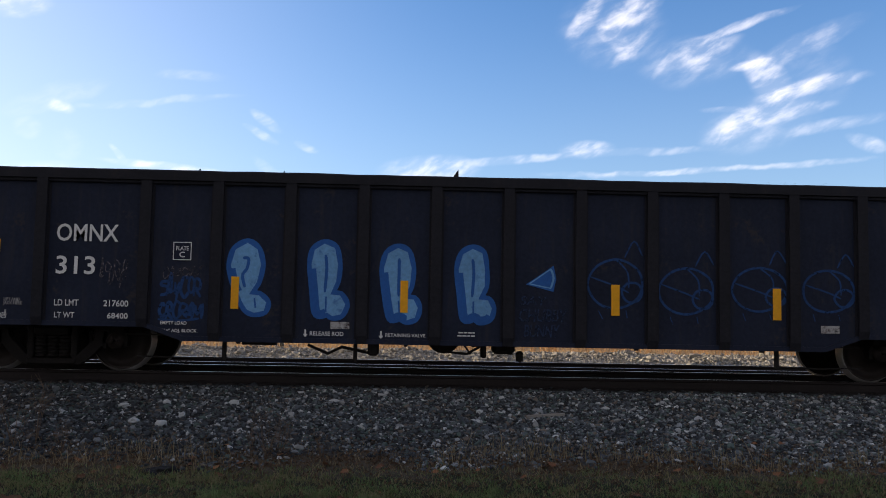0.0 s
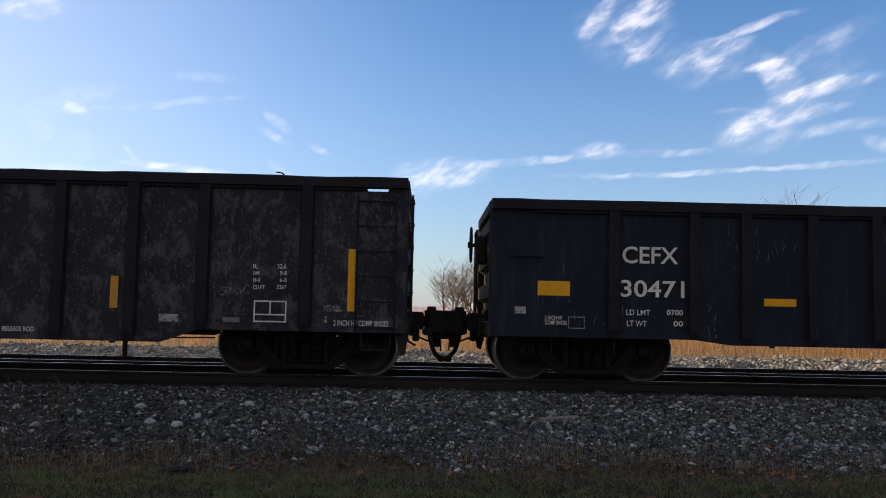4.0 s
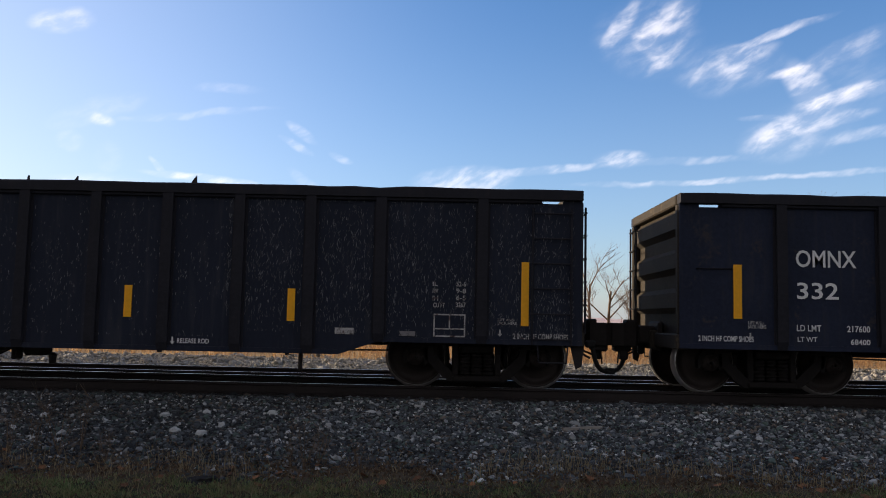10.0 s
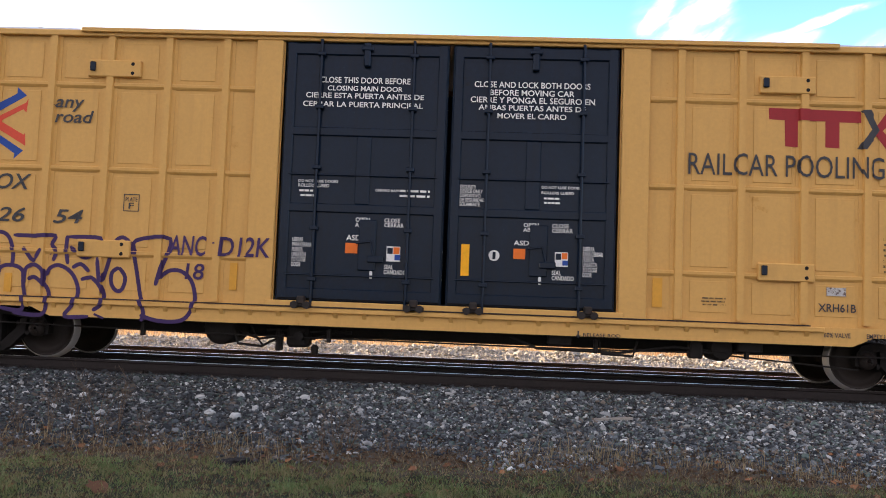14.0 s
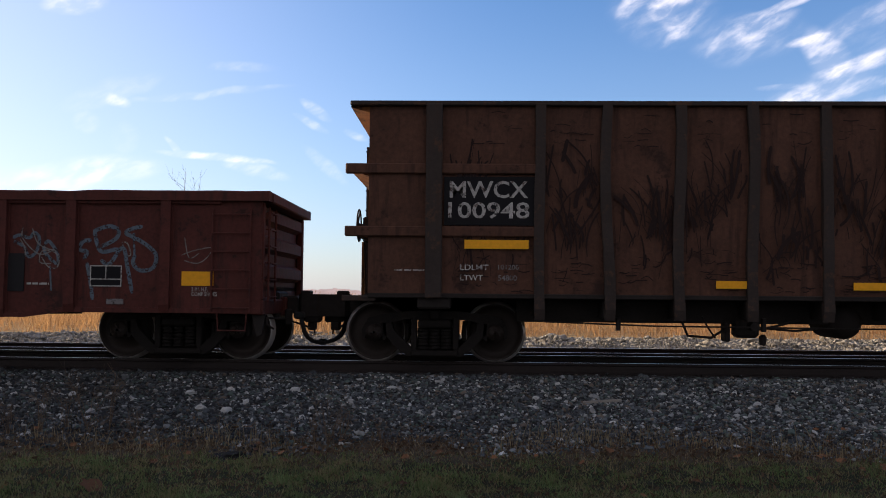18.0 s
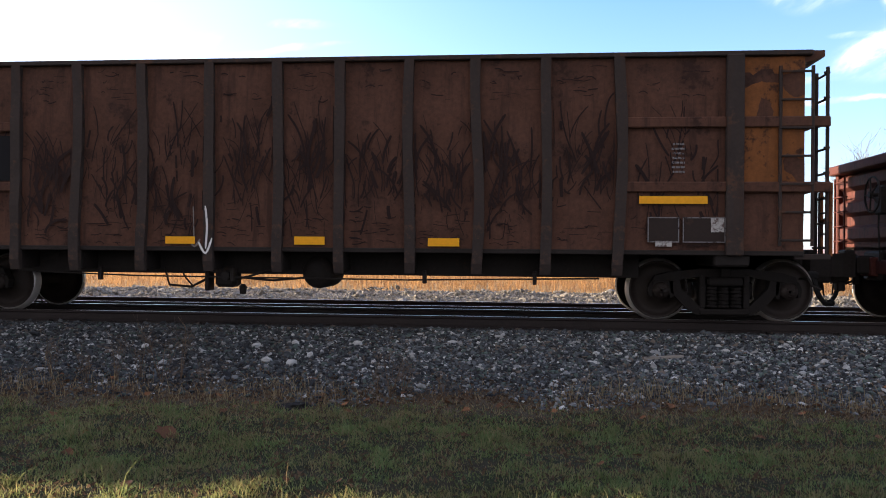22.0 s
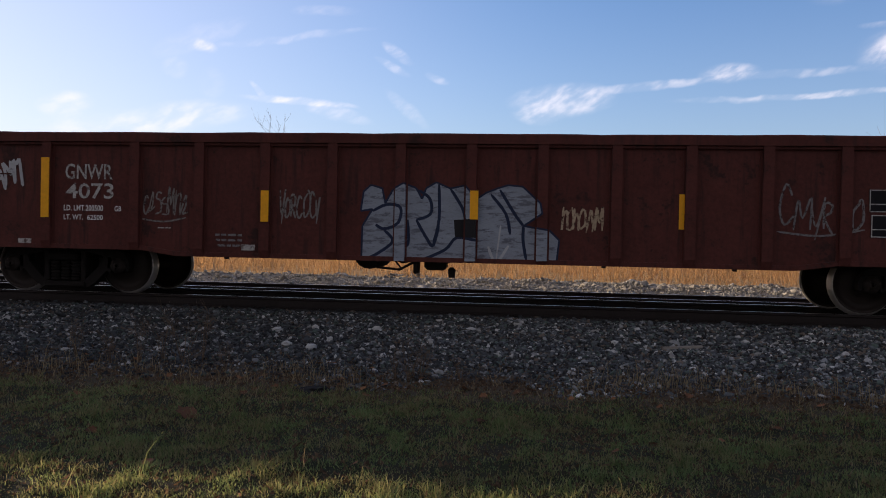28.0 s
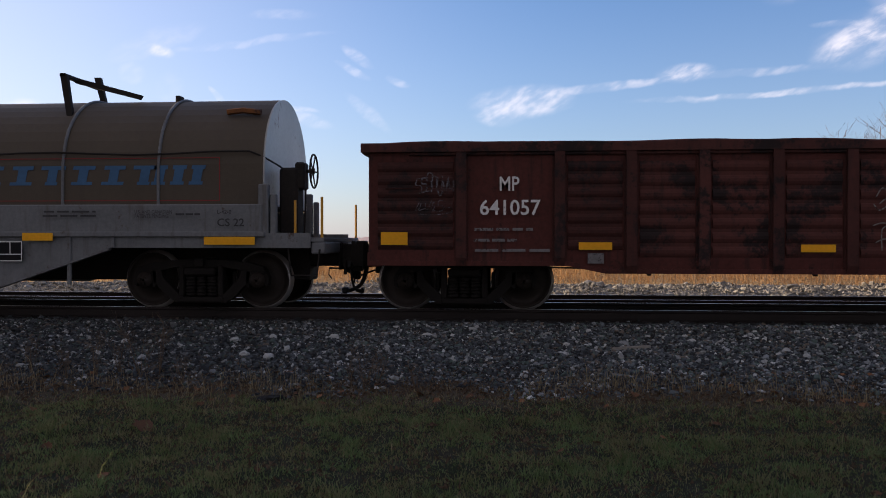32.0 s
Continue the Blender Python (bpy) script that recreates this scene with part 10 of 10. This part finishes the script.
spray(eight, thin_white_spray, 0.024, PAINT, [(-7.77, 1.47), (-7.86, 1.45), (-7.88, 1.39), (-7.80, 1.36), (-7.81, 1.30), (-7.89, 1.28)],
      [(-7.75, 1.47), (-7.68, 1.37)],
      [(-7.62, 1.47), (-7.71, 1.29)],
      [(-7.63, 1.29), (-7.57, 1.45), (-7.50, 1.28), (-7.46, 1.45)],
      [(-7.48, 1.45), (-7.53, 1.53), (-7.46, 1.56), (-7.43, 1.51), (-7.50, 1.45), (-7.38, 1.45)])
spray(eight, ghost_spray, 0.1, PAINT, [(-5.04, 2.17), (-4.99, 1.77), (-4.97, 1.48)],
      [(-4.73, 1.87), (-4.72, 1.64), (-4.71, 1.37)])
spray(eight, dusty_blue_spray, 0.035, PAINT, [(-4.67, 1.87), (-4.46, 1.81), (-4.42, 1.60), (-4.51, 1.40), (-4.67, 1.33)],
      [(-4.53, 1.87), (-4.44, 2.02), (-4.35, 1.85)],
      [(-4.46, 1.72), (-4.24, 1.73)],
      [(-4.42, 1.58), (-4.17, 1.62)],
      [(-4.97, 1.50), (-4.94, 1.28), (-4.78, 1.17), (-4.55, 1.20), (-4.37, 1.33)])
spray(eight, ghost_spray, 0.08, PAINT, [(-3.97, 1.39), (-3.92, 1.88), (-3.83, 2.00)],
      [(-3.77, 2.02), (-3.78, 1.70), (-3.81, 1.39)])
spray(eight, dusty_blue_spray, 0.035, PAINT, [(-3.65, 1.84), (-3.54, 1.96), (-3.43, 1.85), (-3.47, 1.66), (-3.61, 1.62), (-3.65, 1.84)],
      [(-4.04, 1.39), (-3.99, 1.25), (-3.88, 1.28), (-3.90, 1.39)],
      [(-3.65, 1.39), (-3.58, 1.48), (-3.34, 1.60), (-3.29, 1.53), (-3.38, 1.40)],
      [(-3.58, 1.98), (-3.55, 1.82), (-3.49, 1.96)])
spray(eight, silver_spray, 0.032, PAINT, [(-4.01, 0.69), (-3.92, 0.91), (-3.88, 0.71)],
      [(-3.99, 0.85), (-3.83, 0.89)],
      [(-3.83, 0.69), (-3.79, 0.92), (-3.72, 0.71), (-3.70, 0.94)],
      [(-3.66, 0.72), (-3.58, 0.96), (-3.54, 0.72)],
      [(-3.64, 0.81), (-3.52, 0.83)],
      [(-3.51, 0.72), (-3.47, 0.97), (-3.36, 0.72), (-3.35, 0.92)],
      [(-3.27, 1.11), (-3.29, 0.99)],
      [(-3.31, 0.90), (-3.25, 0.81), (-3.18, 0.86), (-3.12, 1.04), (-3.04, 0.75)],
      [(-3.00, 0.97), (-2.99, 0.75)],
      [(-2.75, 0.98), (-2.86, 0.77), (-2.71, 0.91), (-2.66, 1.05), (-2.57, 0.91), (-2.39, 1.02)],
      [(-2.86, 0.77), (-2.71, 0.82), (-2.64, 0.71)])
spray(eight, thin_white_spray, 0.02, PAINT, [(-2.86, 1.74), (-2.75, 1.86), (-2.68, 1.79), (-2.80, 1.65)],
      [(-2.86, 1.63), (-2.44, 1.65), (-2.59, 1.45)],
      [(-2.71, 1.66), (-2.66, 1.88)])
spray(eight, faded_cream, 0.03, PAINT - 0.005, [(-0.81, 2.08), (-0.74, 1.96), (-0.69, 2.16)],
      [(-0.63, 1.85), (-0.64, 2.06), (-0.61, 1.98), (-0.53, 2.13), (-0.50, 2.00)])
spray(eight, worn_spray, 0.02, PAINT, [(1.33, 1.45), (1.35, 1.66), (1.45, 1.47), (1.55, 1.66), (1.59, 1.45)],
      [(1.34, 1.55), (1.59, 1.57)])
spray(eight, dim_blue_spray, 0.05, PAINT, [(1.13, 1.88), (1.26, 1.97), (1.36, 1.93), (1.30, 1.80), (1.13, 1.71)],
      [(1.74, 1.83), (1.84, 1.85), (1.78, 1.77), (1.86, 1.68), (1.74, 1.64)],
      [(1.64, 1.91), (1.68, 1.66)])
spray(eight, thin_white_spray, 0.022, PAINT, [(1.28, 1.36), (1.18, 1.33), (1.28, 1.26), (1.18, 1.20)],
      [(1.43, 1.33), (1.49, 1.26)],
      [(1.57, 1.36), (1.47, 1.16)],
      [(1.67, 1.33), (1.72, 1.20), (1.75, 1.31), (1.80, 1.20), (1.85, 1.33)],
      [(1.87, 1.57), (1.80, 1.60), (1.74, 1.54), (1.80, 1.45), (1.88, 1.52), (1.89, 1.37), (1.82, 1.19)])
spray(eight, silver_spray, 0.028, PAINT, [(0.12, 0.85), (0.18, 0.68), (0.24, 0.97), (0.30, 0.69)],
      [(0.35, 0.81), (0.39, 0.69), (0.45, 0.89), (0.43, 0.67)],
      [(0.14, 1.06), (0.22, 1.10), (0.16, 0.93)])
spray(eight, dusty_blue_spray, 0.06, PAINT, [(5.54, 1.94), (5.59, 1.73), (5.67, 1.62), (5.9, 1.67)],
      [(5.52, 1.92), (5.75, 2.0), (5.9, 1.94), (5.86, 1.81), (5.63, 1.69)],
      [(5.65, 1.5), (5.78, 1.44), (5.97, 1.69), (6.05, 1.39), (6.13, 1.01)],
      [(6.26, 2.0), (6.09, 1.96), (6.01, 1.9), (6.13, 1.84), (6.32, 1.73), (6.47, 1.58), (6.43, 1.39), (6.24, 1.35), (6.13, 1.46), (6.16, 1.58)],
      [(6.13, 1.9), (6.15, 1.54)],
      [(5.5, 1.79), (5.37, 1.77), (5.33, 1.65), (5.44, 1.62), (5.39, 1.5)],
      [(5.44, 1.46), (5.5, 1.2), (5.54, 0.91)])
spray(eight, thin_white_spray, 0.02, PAINT, [(5.96, 1.77), (6.01, 1.58), (6.09, 1.58), (6.05, 1.73), (5.99, 1.77)])
spray(eight, dusty_blue_spray, 0.05, PAINT, [(4.32, 1.82), (4.42, 1.86), (4.57, 1.82), (4.64, 1.9), (4.72, 1.81), (4.68, 1.62), (4.57, 1.54), (4.49, 1.69), (4.34, 1.77)],
      [(4.8, 1.73), (4.87, 1.77), (5.0, 1.58), (4.99, 1.44), (4.83, 1.58), (4.78, 1.71)],
      [(4.89, 1.41), (4.92, 1.04)])
spray(eight, thin_white_spray, 0.018, PAINT, [(4.47, 1.98), (4.47, 1.81), (4.72, 1.58), (4.95, 1.65)],
      [(4.61, 1.96), (4.68, 1.77), (4.78, 1.69), (4.99, 1.62)],
      [(4.76, 1.54), (4.87, 1.39), (5.0, 1.39), (5.02, 1.54), (4.91, 1.63), (4.76, 1.62), (4.74, 1.46), (4.91, 1.44)],
      [(4.43, 1.81), (4.51, 1.65), (4.5, 1.48)])
spray(eight, thin_white_spray, 0.016, PAINT, [(6.89, 1.84), (6.96, 1.54), (7.11, 1.61)],
      [(6.85, 1.58), (7.04, 1.65), (7.30, 1.69), (7.22, 1.54), (7.08, 1.46), (6.89, 1.50)])
spray(nine, white_paint, 0.032, PROUD - 0.06, [(-1.56, 1.66), (-1.53, 1.36), (-1.55, 1.02)],
      [(-1.66, 1.12), (-1.55, 0.95), (-1.45, 1.18)])
spray(nine, thin_white_spray, 0.03, PROUD, [(-1.77, 1.65), (-1.75, 1.09)],
      [(-1.85, 1.19), (-1.75, 1.05), (-1.66, 1.16)])
spray(ten, worn_spray, 0.08, RIBS, [(-4.62, 1.77), (-4.81, 1.71), (-4.95, 1.55), (-4.78, 1.52)],
      [(-4.84, 1.37), (-4.51, 1.4)],
      [(-4.54, 1.71), (-4.43, 1.51), (-4.37, 1.38), (-4.28, 1.67)],
      [(-4.02, 1.61), (-3.92, 1.71), (-3.78, 1.64)],
      [(-4, 1.48), (-3.79, 1.38), (-3.67, 1.27), (-3.91, 1.23)],
      [(-3.96, 1.4), (-3.27, 1.39)],
      [(-3.63, 1.62), (-3.67, 1.44)],
      [(-3.53, 1.52), (-3.27, 1.52)],
      [(-3.39, 1.52), (-3.47, 1.19)])
spray(ten, worn_spray, 0.1, RIBS, [(-2.97, 1.68), (-2.75, 1.82), (-2.47, 1.76), (-2.27, 1.61), (-2.19, 1.34), (-2.26, 1.04), (-2.46, 0.94), (-2.66, 1.11)],
      [(-2.97, 1.68), (-2.96, 1.26), (-2.9, 0.91), (-2.73, 0.65)],
      [(-2.73, 1.57), (-2.55, 1.26), (-2.44, 1.07)],
      [(-2.28, 0.96), (-2.14, 0.64)],
      [(-2.37, 1.65), (-2.18, 1.77)],
      [(-1.86, 1.4), (-1.88, 1.69), (-1.69, 1.78), (-1.49, 1.65), (-1.49, 1.46), (-1.62, 1.33)],
      [(-1.62, 1.33), (-1.41, 1.31), (-1.27, 1.16), (-1.21, 0.9)],
      [(-1.81, 0.95), (-1.95, 1.12), (-1.84, 1.21), (-1.68, 1.12)])
spray(ten, worn_spray, 0.038, RIBS, [(-0.45, 1.38), (-0.55, 1.49), (-0.7, 1.4), (-0.72, 1.21), (-0.6, 0.98), (-0.41, 0.92), (-0.14, 0.95), (-0.07, 1.03)],
      [(-0.64, 1.47), (-0.67, 1.66), (-0.55, 1.81), (-0.35, 1.86), (-0.1, 1.77)],
      [(-0.55, 1.58), (-0.55, 1.47)],
      [(-0.36, 1.55), (-0.21, 1.57), (-0.3, 1.47), (-0.21, 1.42), (-0.26, 1.34)],
      [(-0.03, 1.12), (0.04, 1.33), (-0.06, 1.66), (-0.03, 1.79), (0.12, 1.83), (0.26, 1.74), (0.31, 1.59), (0.46, 1.5), (0.07, 1.44)],
      [(0.07, 1.42), (0.41, 1.44), (0.56, 1.26), (0.49, 1.04), (0.31, 0.92), (0.08, 0.99), (-0.02, 1.16)])
lettering(ten, "DENR2", 0.745, 0.99, 0.33, 0.16, RIBS, worn_spray, lean=0.2)
tag(ten, worn_spray, 0.02, RIBS, 1.475, 0.98, 0.61, 0.18, 50, 6)
lettering(ten, "DIA", 5.455, 1.92, 0.49, 0.26, RIBS, worn_spray, lean=0.1, weight=0.04)
lettering(ten, "2", 5.565, 1.685, 0.19, 0.19, RIBS, worn_spray)
lettering(ten, "14.", 6.115, 1.895, 0.41, 0.27, RIBS, worn_spray, weight=0.04)
tag(ten, pale_spray, 0.015, RIBS, 5.385, 1.515, 0.27, 0.39, 51, 7)
tag(ten, pale_spray, 0.015, RIBS, 6.355, 1.235, 0.27, 0.39, 52, 7)
tag(ten, pale_spray, 0.02, RIBS, -7.72, 1.705, 0.16, 0.31, 53, 5)
RELIEF[eleven.name] = (0.016, [(x - 0.075, x + 0.075, 0.093) for x in POSTS[eleven.name]], [])  # this paint runs over the stakes
fill(eleven, streaked_spray, PAINT, [(-1.65, 0.65), (-1.64, 1.17), (-1.49, 1.42), (-1.67, 1.39), (-1.63, 1.68), (-1.52, 1.78), (-1.35, 1.73), (-1.3, 1.51), (-1.19, 1.71), (-1.02, 1.81), (-0.84, 1.74), (-0.75, 1.58), (-0.69, 1.74), (-0.54, 1.83), (-0.33, 1.74), (-0.11, 1.79), (0.06, 1.59), (0.19, 1.68), (0.36, 1.75), (0.52, 1.8), (0.73, 1.78), (0.99, 1.54), (1.02, 1.39), (0.75, 1.21), (1.13, 1.15), (1.27, 1.01), (1.24, 0.71), (-0.3, 0.67)])
spray(eleven, navy_spray, 0.05, PAINT - 0.003, [(-1.65, 0.65), (-1.64, 1.17)],
      [(-1.64, 1.17), (-1.49, 1.42)],
      [(-1.49, 1.42), (-1.67, 1.39)],
      [(-1.67, 1.39), (-1.63, 1.68)],
      [(-1.63, 1.68), (-1.52, 1.78)],
      [(-1.52, 1.78), (-1.35, 1.73)],
      [(-1.35, 1.73), (-1.3, 1.51)],
      [(-1.3, 1.51), (-1.19, 1.71)],
      [(-1.19, 1.71), (-1.02, 1.81)],
      [(-1.02, 1.81), (-0.84, 1.74)],
      [(-0.84, 1.74), (-0.75, 1.58)],
      [(-0.75, 1.58), (-0.69, 1.74)],
      [(-0.69, 1.74), (-0.54, 1.83)],
      [(-0.54, 1.83), (-0.33, 1.74)],
      [(-0.33, 1.74), (-0.11, 1.79)],
      [(-0.11, 1.79), (0.06, 1.59)],
      [(0.06, 1.59), (0.19, 1.68)],
      [(0.19, 1.68), (0.36, 1.75)],
      [(0.36, 1.75), (0.52, 1.8)],
      [(0.52, 1.8), (0.73, 1.78)],
      [(0.73, 1.78), (0.99, 1.54)],
      [(0.99, 1.54), (1.02, 1.39)],
      [(1.02, 1.39), (0.75, 1.21)],
      [(0.75, 1.21), (1.13, 1.15)],
      [(1.13, 1.15), (1.27, 1.01)],
      [(1.27, 1.01), (1.24, 0.71)])
spray(eleven, navy_spray, 0.045, PAINT - 0.004, [(-1.49, 1.39), (-1.28, 1.49), (-1.06, 1.45), (-1.09, 1.22), (-1.31, 1.13), (-1.44, 1.19)],
      [(-1.31, 1.11), (-1.18, 0.95), (-1.39, 0.77), (-1.63, 0.65)],
      [(-0.96, 1.27), (-0.94, 0.96), (-0.98, 0.87)],
      [(-0.8, 1.71), (-0.63, 1.58), (-0.62, 1.36), (-0.83, 1.27)],
      [(-0.83, 1.27), (-0.65, 0.97), (-0.57, 0.9), (-0.49, 1.19)],
      [(-0.5, 1.81), (-0.49, 1.28), (-0.57, 0.92)],
      [(-0.33, 1.74), (-0.15, 1.46), (-0.1, 1.28)],
      [(0.08, 0.98), (-0.22, 1.02), (-0.39, 0.84), (-0.73, 0.68)],
      [(0.27, 1.66), (0.49, 1.38), (0.56, 1.08)],
      [(0.4, 1.73), (0.62, 1.38), (0.75, 1.21)],
      [(0.75, 1.21), (0.75, 0.99), (0.8, 0.71)])
fill(eleven, black_spray, PAINT - 0.005, [(-0.27, 1.28), (0.07, 1.3), (0.07, 1.02), (-0.25, 1.03)])
spray(eleven, silver_spray, 0.04, PAINT - 0.006, [(0.42, 1.21), (0.36, 0.68)],
      [(0.24, 0.9), (0.36, 0.67), (0.54, 0.92)])
spray(eleven, silver_spray, 0.05, PAINT, [(-7.67, 2), (-7.64, 1.9), (-7.59, 1.79), (-7.43, 1.82)],
      [(-7.5, 1.95), (-7.44, 1.79), (-7.39, 1.63)],
      [(-7.39, 1.68), (-7.4, 1.89), (-7.45, 2.04), (-7.38, 1.98), (-7.3, 1.86)],
      [(-7.3, 1.86), (-7.32, 2.08), (-7.26, 1.89), (-7.23, 1.73)],
      [(-7.23, 1.73), (-7.25, 2.02), (-7.27, 2.1), (-7.22, 2.02)],
      [(-7.22, 2.02), (-7.17, 2.11), (-7.13, 1.87), (-7.1, 1.69)])
tag(eleven, thin_white_spray, 0.025, PAINT, -4.755, 1.445, 0.71, 0.45, 60, 8)
tag(eleven, thin_white_spray, 0.025, PAINT, -2.615, 1.45, 0.65, 0.48, 61, 8)
tag(eleven, faded_cream, 0.03, PAINT, 1.575, 1.335, 0.57, 0.35, 62, 8)
tag(eleven, pale_spray, 0.03, PAINT, 4.875, 1.535, 1.17, 0.65, 63, 6)
tag(eleven, thin_white_spray, 0.012, PAINT, 6.315, 0.945, 0.31, 0.29, 64, 5)
tag(eleven, pale_spray, 0.012, PAINT, 6.98, 1.39, 0.38, 0.28, 65, 5)
RELIEF.pop(eleven.name)
spray(twelve, thin_white_spray, 0.018, RIBS, [(-0.74, 1.70), (-0.65, 1.84), (-0.56, 1.75), (-0.69, 1.61)],
      [(-0.29, 1.79), (-0.25, 1.88), (-0.16, 1.90), (-0.10, 1.80), (-0.16, 1.72)],
      [(-0.34, 1.70), (-0.20, 1.75), (-0.10, 1.74)],
      [(-0.78, 1.30), (-0.65, 1.34), (-0.52, 1.30), (-0.65, 1.25), (-0.65, 0.94)],
      [(-0.56, 1.35), (-0.52, 1.08), (-0.38, 1.12)],
      [(-0.34, 1.53), (-0.29, 1.30), (-0.16, 1.57), (-0.11, 1.35)],
      [(-0.01, 1.49), (0.05, 1.40), (-0.01, 1.28), (-0.04, 1.40)],
      [(-0.74, 1.06), (-0.58, 1.11), (-0.38, 0.95)],
      [(-0.77, 1.61), (-0.69, 1.52), (-0.56, 1.60)])
spray(twelve, thin_white_spray, 0.02, RIBS, [(3.41, 1.34), (3.42, 1.75), (3.56, 1.77), (3.56, 1.61), (3.46, 1.55)],
      [(3.60, 1.59), (3.73, 1.41)],
      [(3.73, 1.59), (3.65, 1.48), (3.81, 1.38)],
      [(3.90, 1.50), (3.77, 1.37), (3.92, 1.29), (3.81, 1.17)],
      [(3.98, 1.35), (4.01, 1.15), (4.17, 1.31), (4.22, 1.11)],
      [(3.56, 1.08), (3.68, 0.95), (3.77, 0.79), (3.83, 1.05), (3.73, 1.11), (3.65, 1.02), (3.56, 1.08)],
      [(4.44, 1.31), (4.55, 1.13)],
      [(4.60, 1.31), (4.39, 0.88)],
      [(5.29, 1.23), (5.40, 1.10), (5.38, 0.87), (5.15, 0.77)],
      [(4.26, 1.22), (4.31, 1.04)])
spray(twelve, thin_white_spray, 0.02, RIBS, [(5.60, 1.70), (5.49, 1.55), (5.60, 1.40), (5.71, 1.55), (5.60, 1.75)],
      [(5.76, 1.43), (5.87, 1.70), (5.94, 1.44), (6.01, 1.72), (6.06, 1.44)],
      [(6.09, 1.48), (6.22, 1.79), (6.19, 1.45), (6.31, 1.71), (6.37, 1.45)],
      [(6.39, 1.78), (6.60, 1.62), (6.65, 1.38), (6.45, 1.24)],
      [(5.49, 1.80), (5.67, 1.72)])
spray(twelve, ghost_spray, 0.03, RIBS, [(5.69, 1.93), (5.96, 2.10), (6.31, 2.10), (6.56, 1.83), (6.63, 1.51)],
      [(5.60, 1.32), (5.87, 1.19), (6.31, 1.22)],
      [(5.51, 1.30), (5.47, 1.01), (5.60, 0.88)])
tag(twelve, silver_spray, 0.03, RIBS, -0.125, 0.805, 0.11, 0.33, 72, 2)
tag(twelve, pale_spray, 0.013, RIBS, 4.835, 1.07, 0.97, 0.52, 76, 4)
tag(twelve, ghost_spray, 0.02, RIBS, -7.075, 1.925, 0.55, 0.31, 77, 7)
tag(twelve, ghost_spray, 0.012, RIBS, -7.075, 1.61, 0.55, 0.24, 78, 5)


def motions():
    """The train rolls to the right, and its wheels turn with it."""
    rows = [(t, s) for t, s in ROLLED]
    for car, middle in CARS:
        walk(car, [(t, pose(middle + s, TRACK_Y, RAIL)) for t, s in rows])
    turns = []
    for k in range(321):
        q = k / 320
        rolled = 32 * sum(c * q ** (i + 1) for i, c in enumerate(SPEED))
        turns.append((k / 10, pose(0, 0, 0, 0, math.degrees(rolled / 0.457), 0)))
    for wheel, spot in WHEELSETS:
        at = Matrix.Translation(spot)
        walk(wheel, [(t, at @ m) for t, m in turns])


motions()
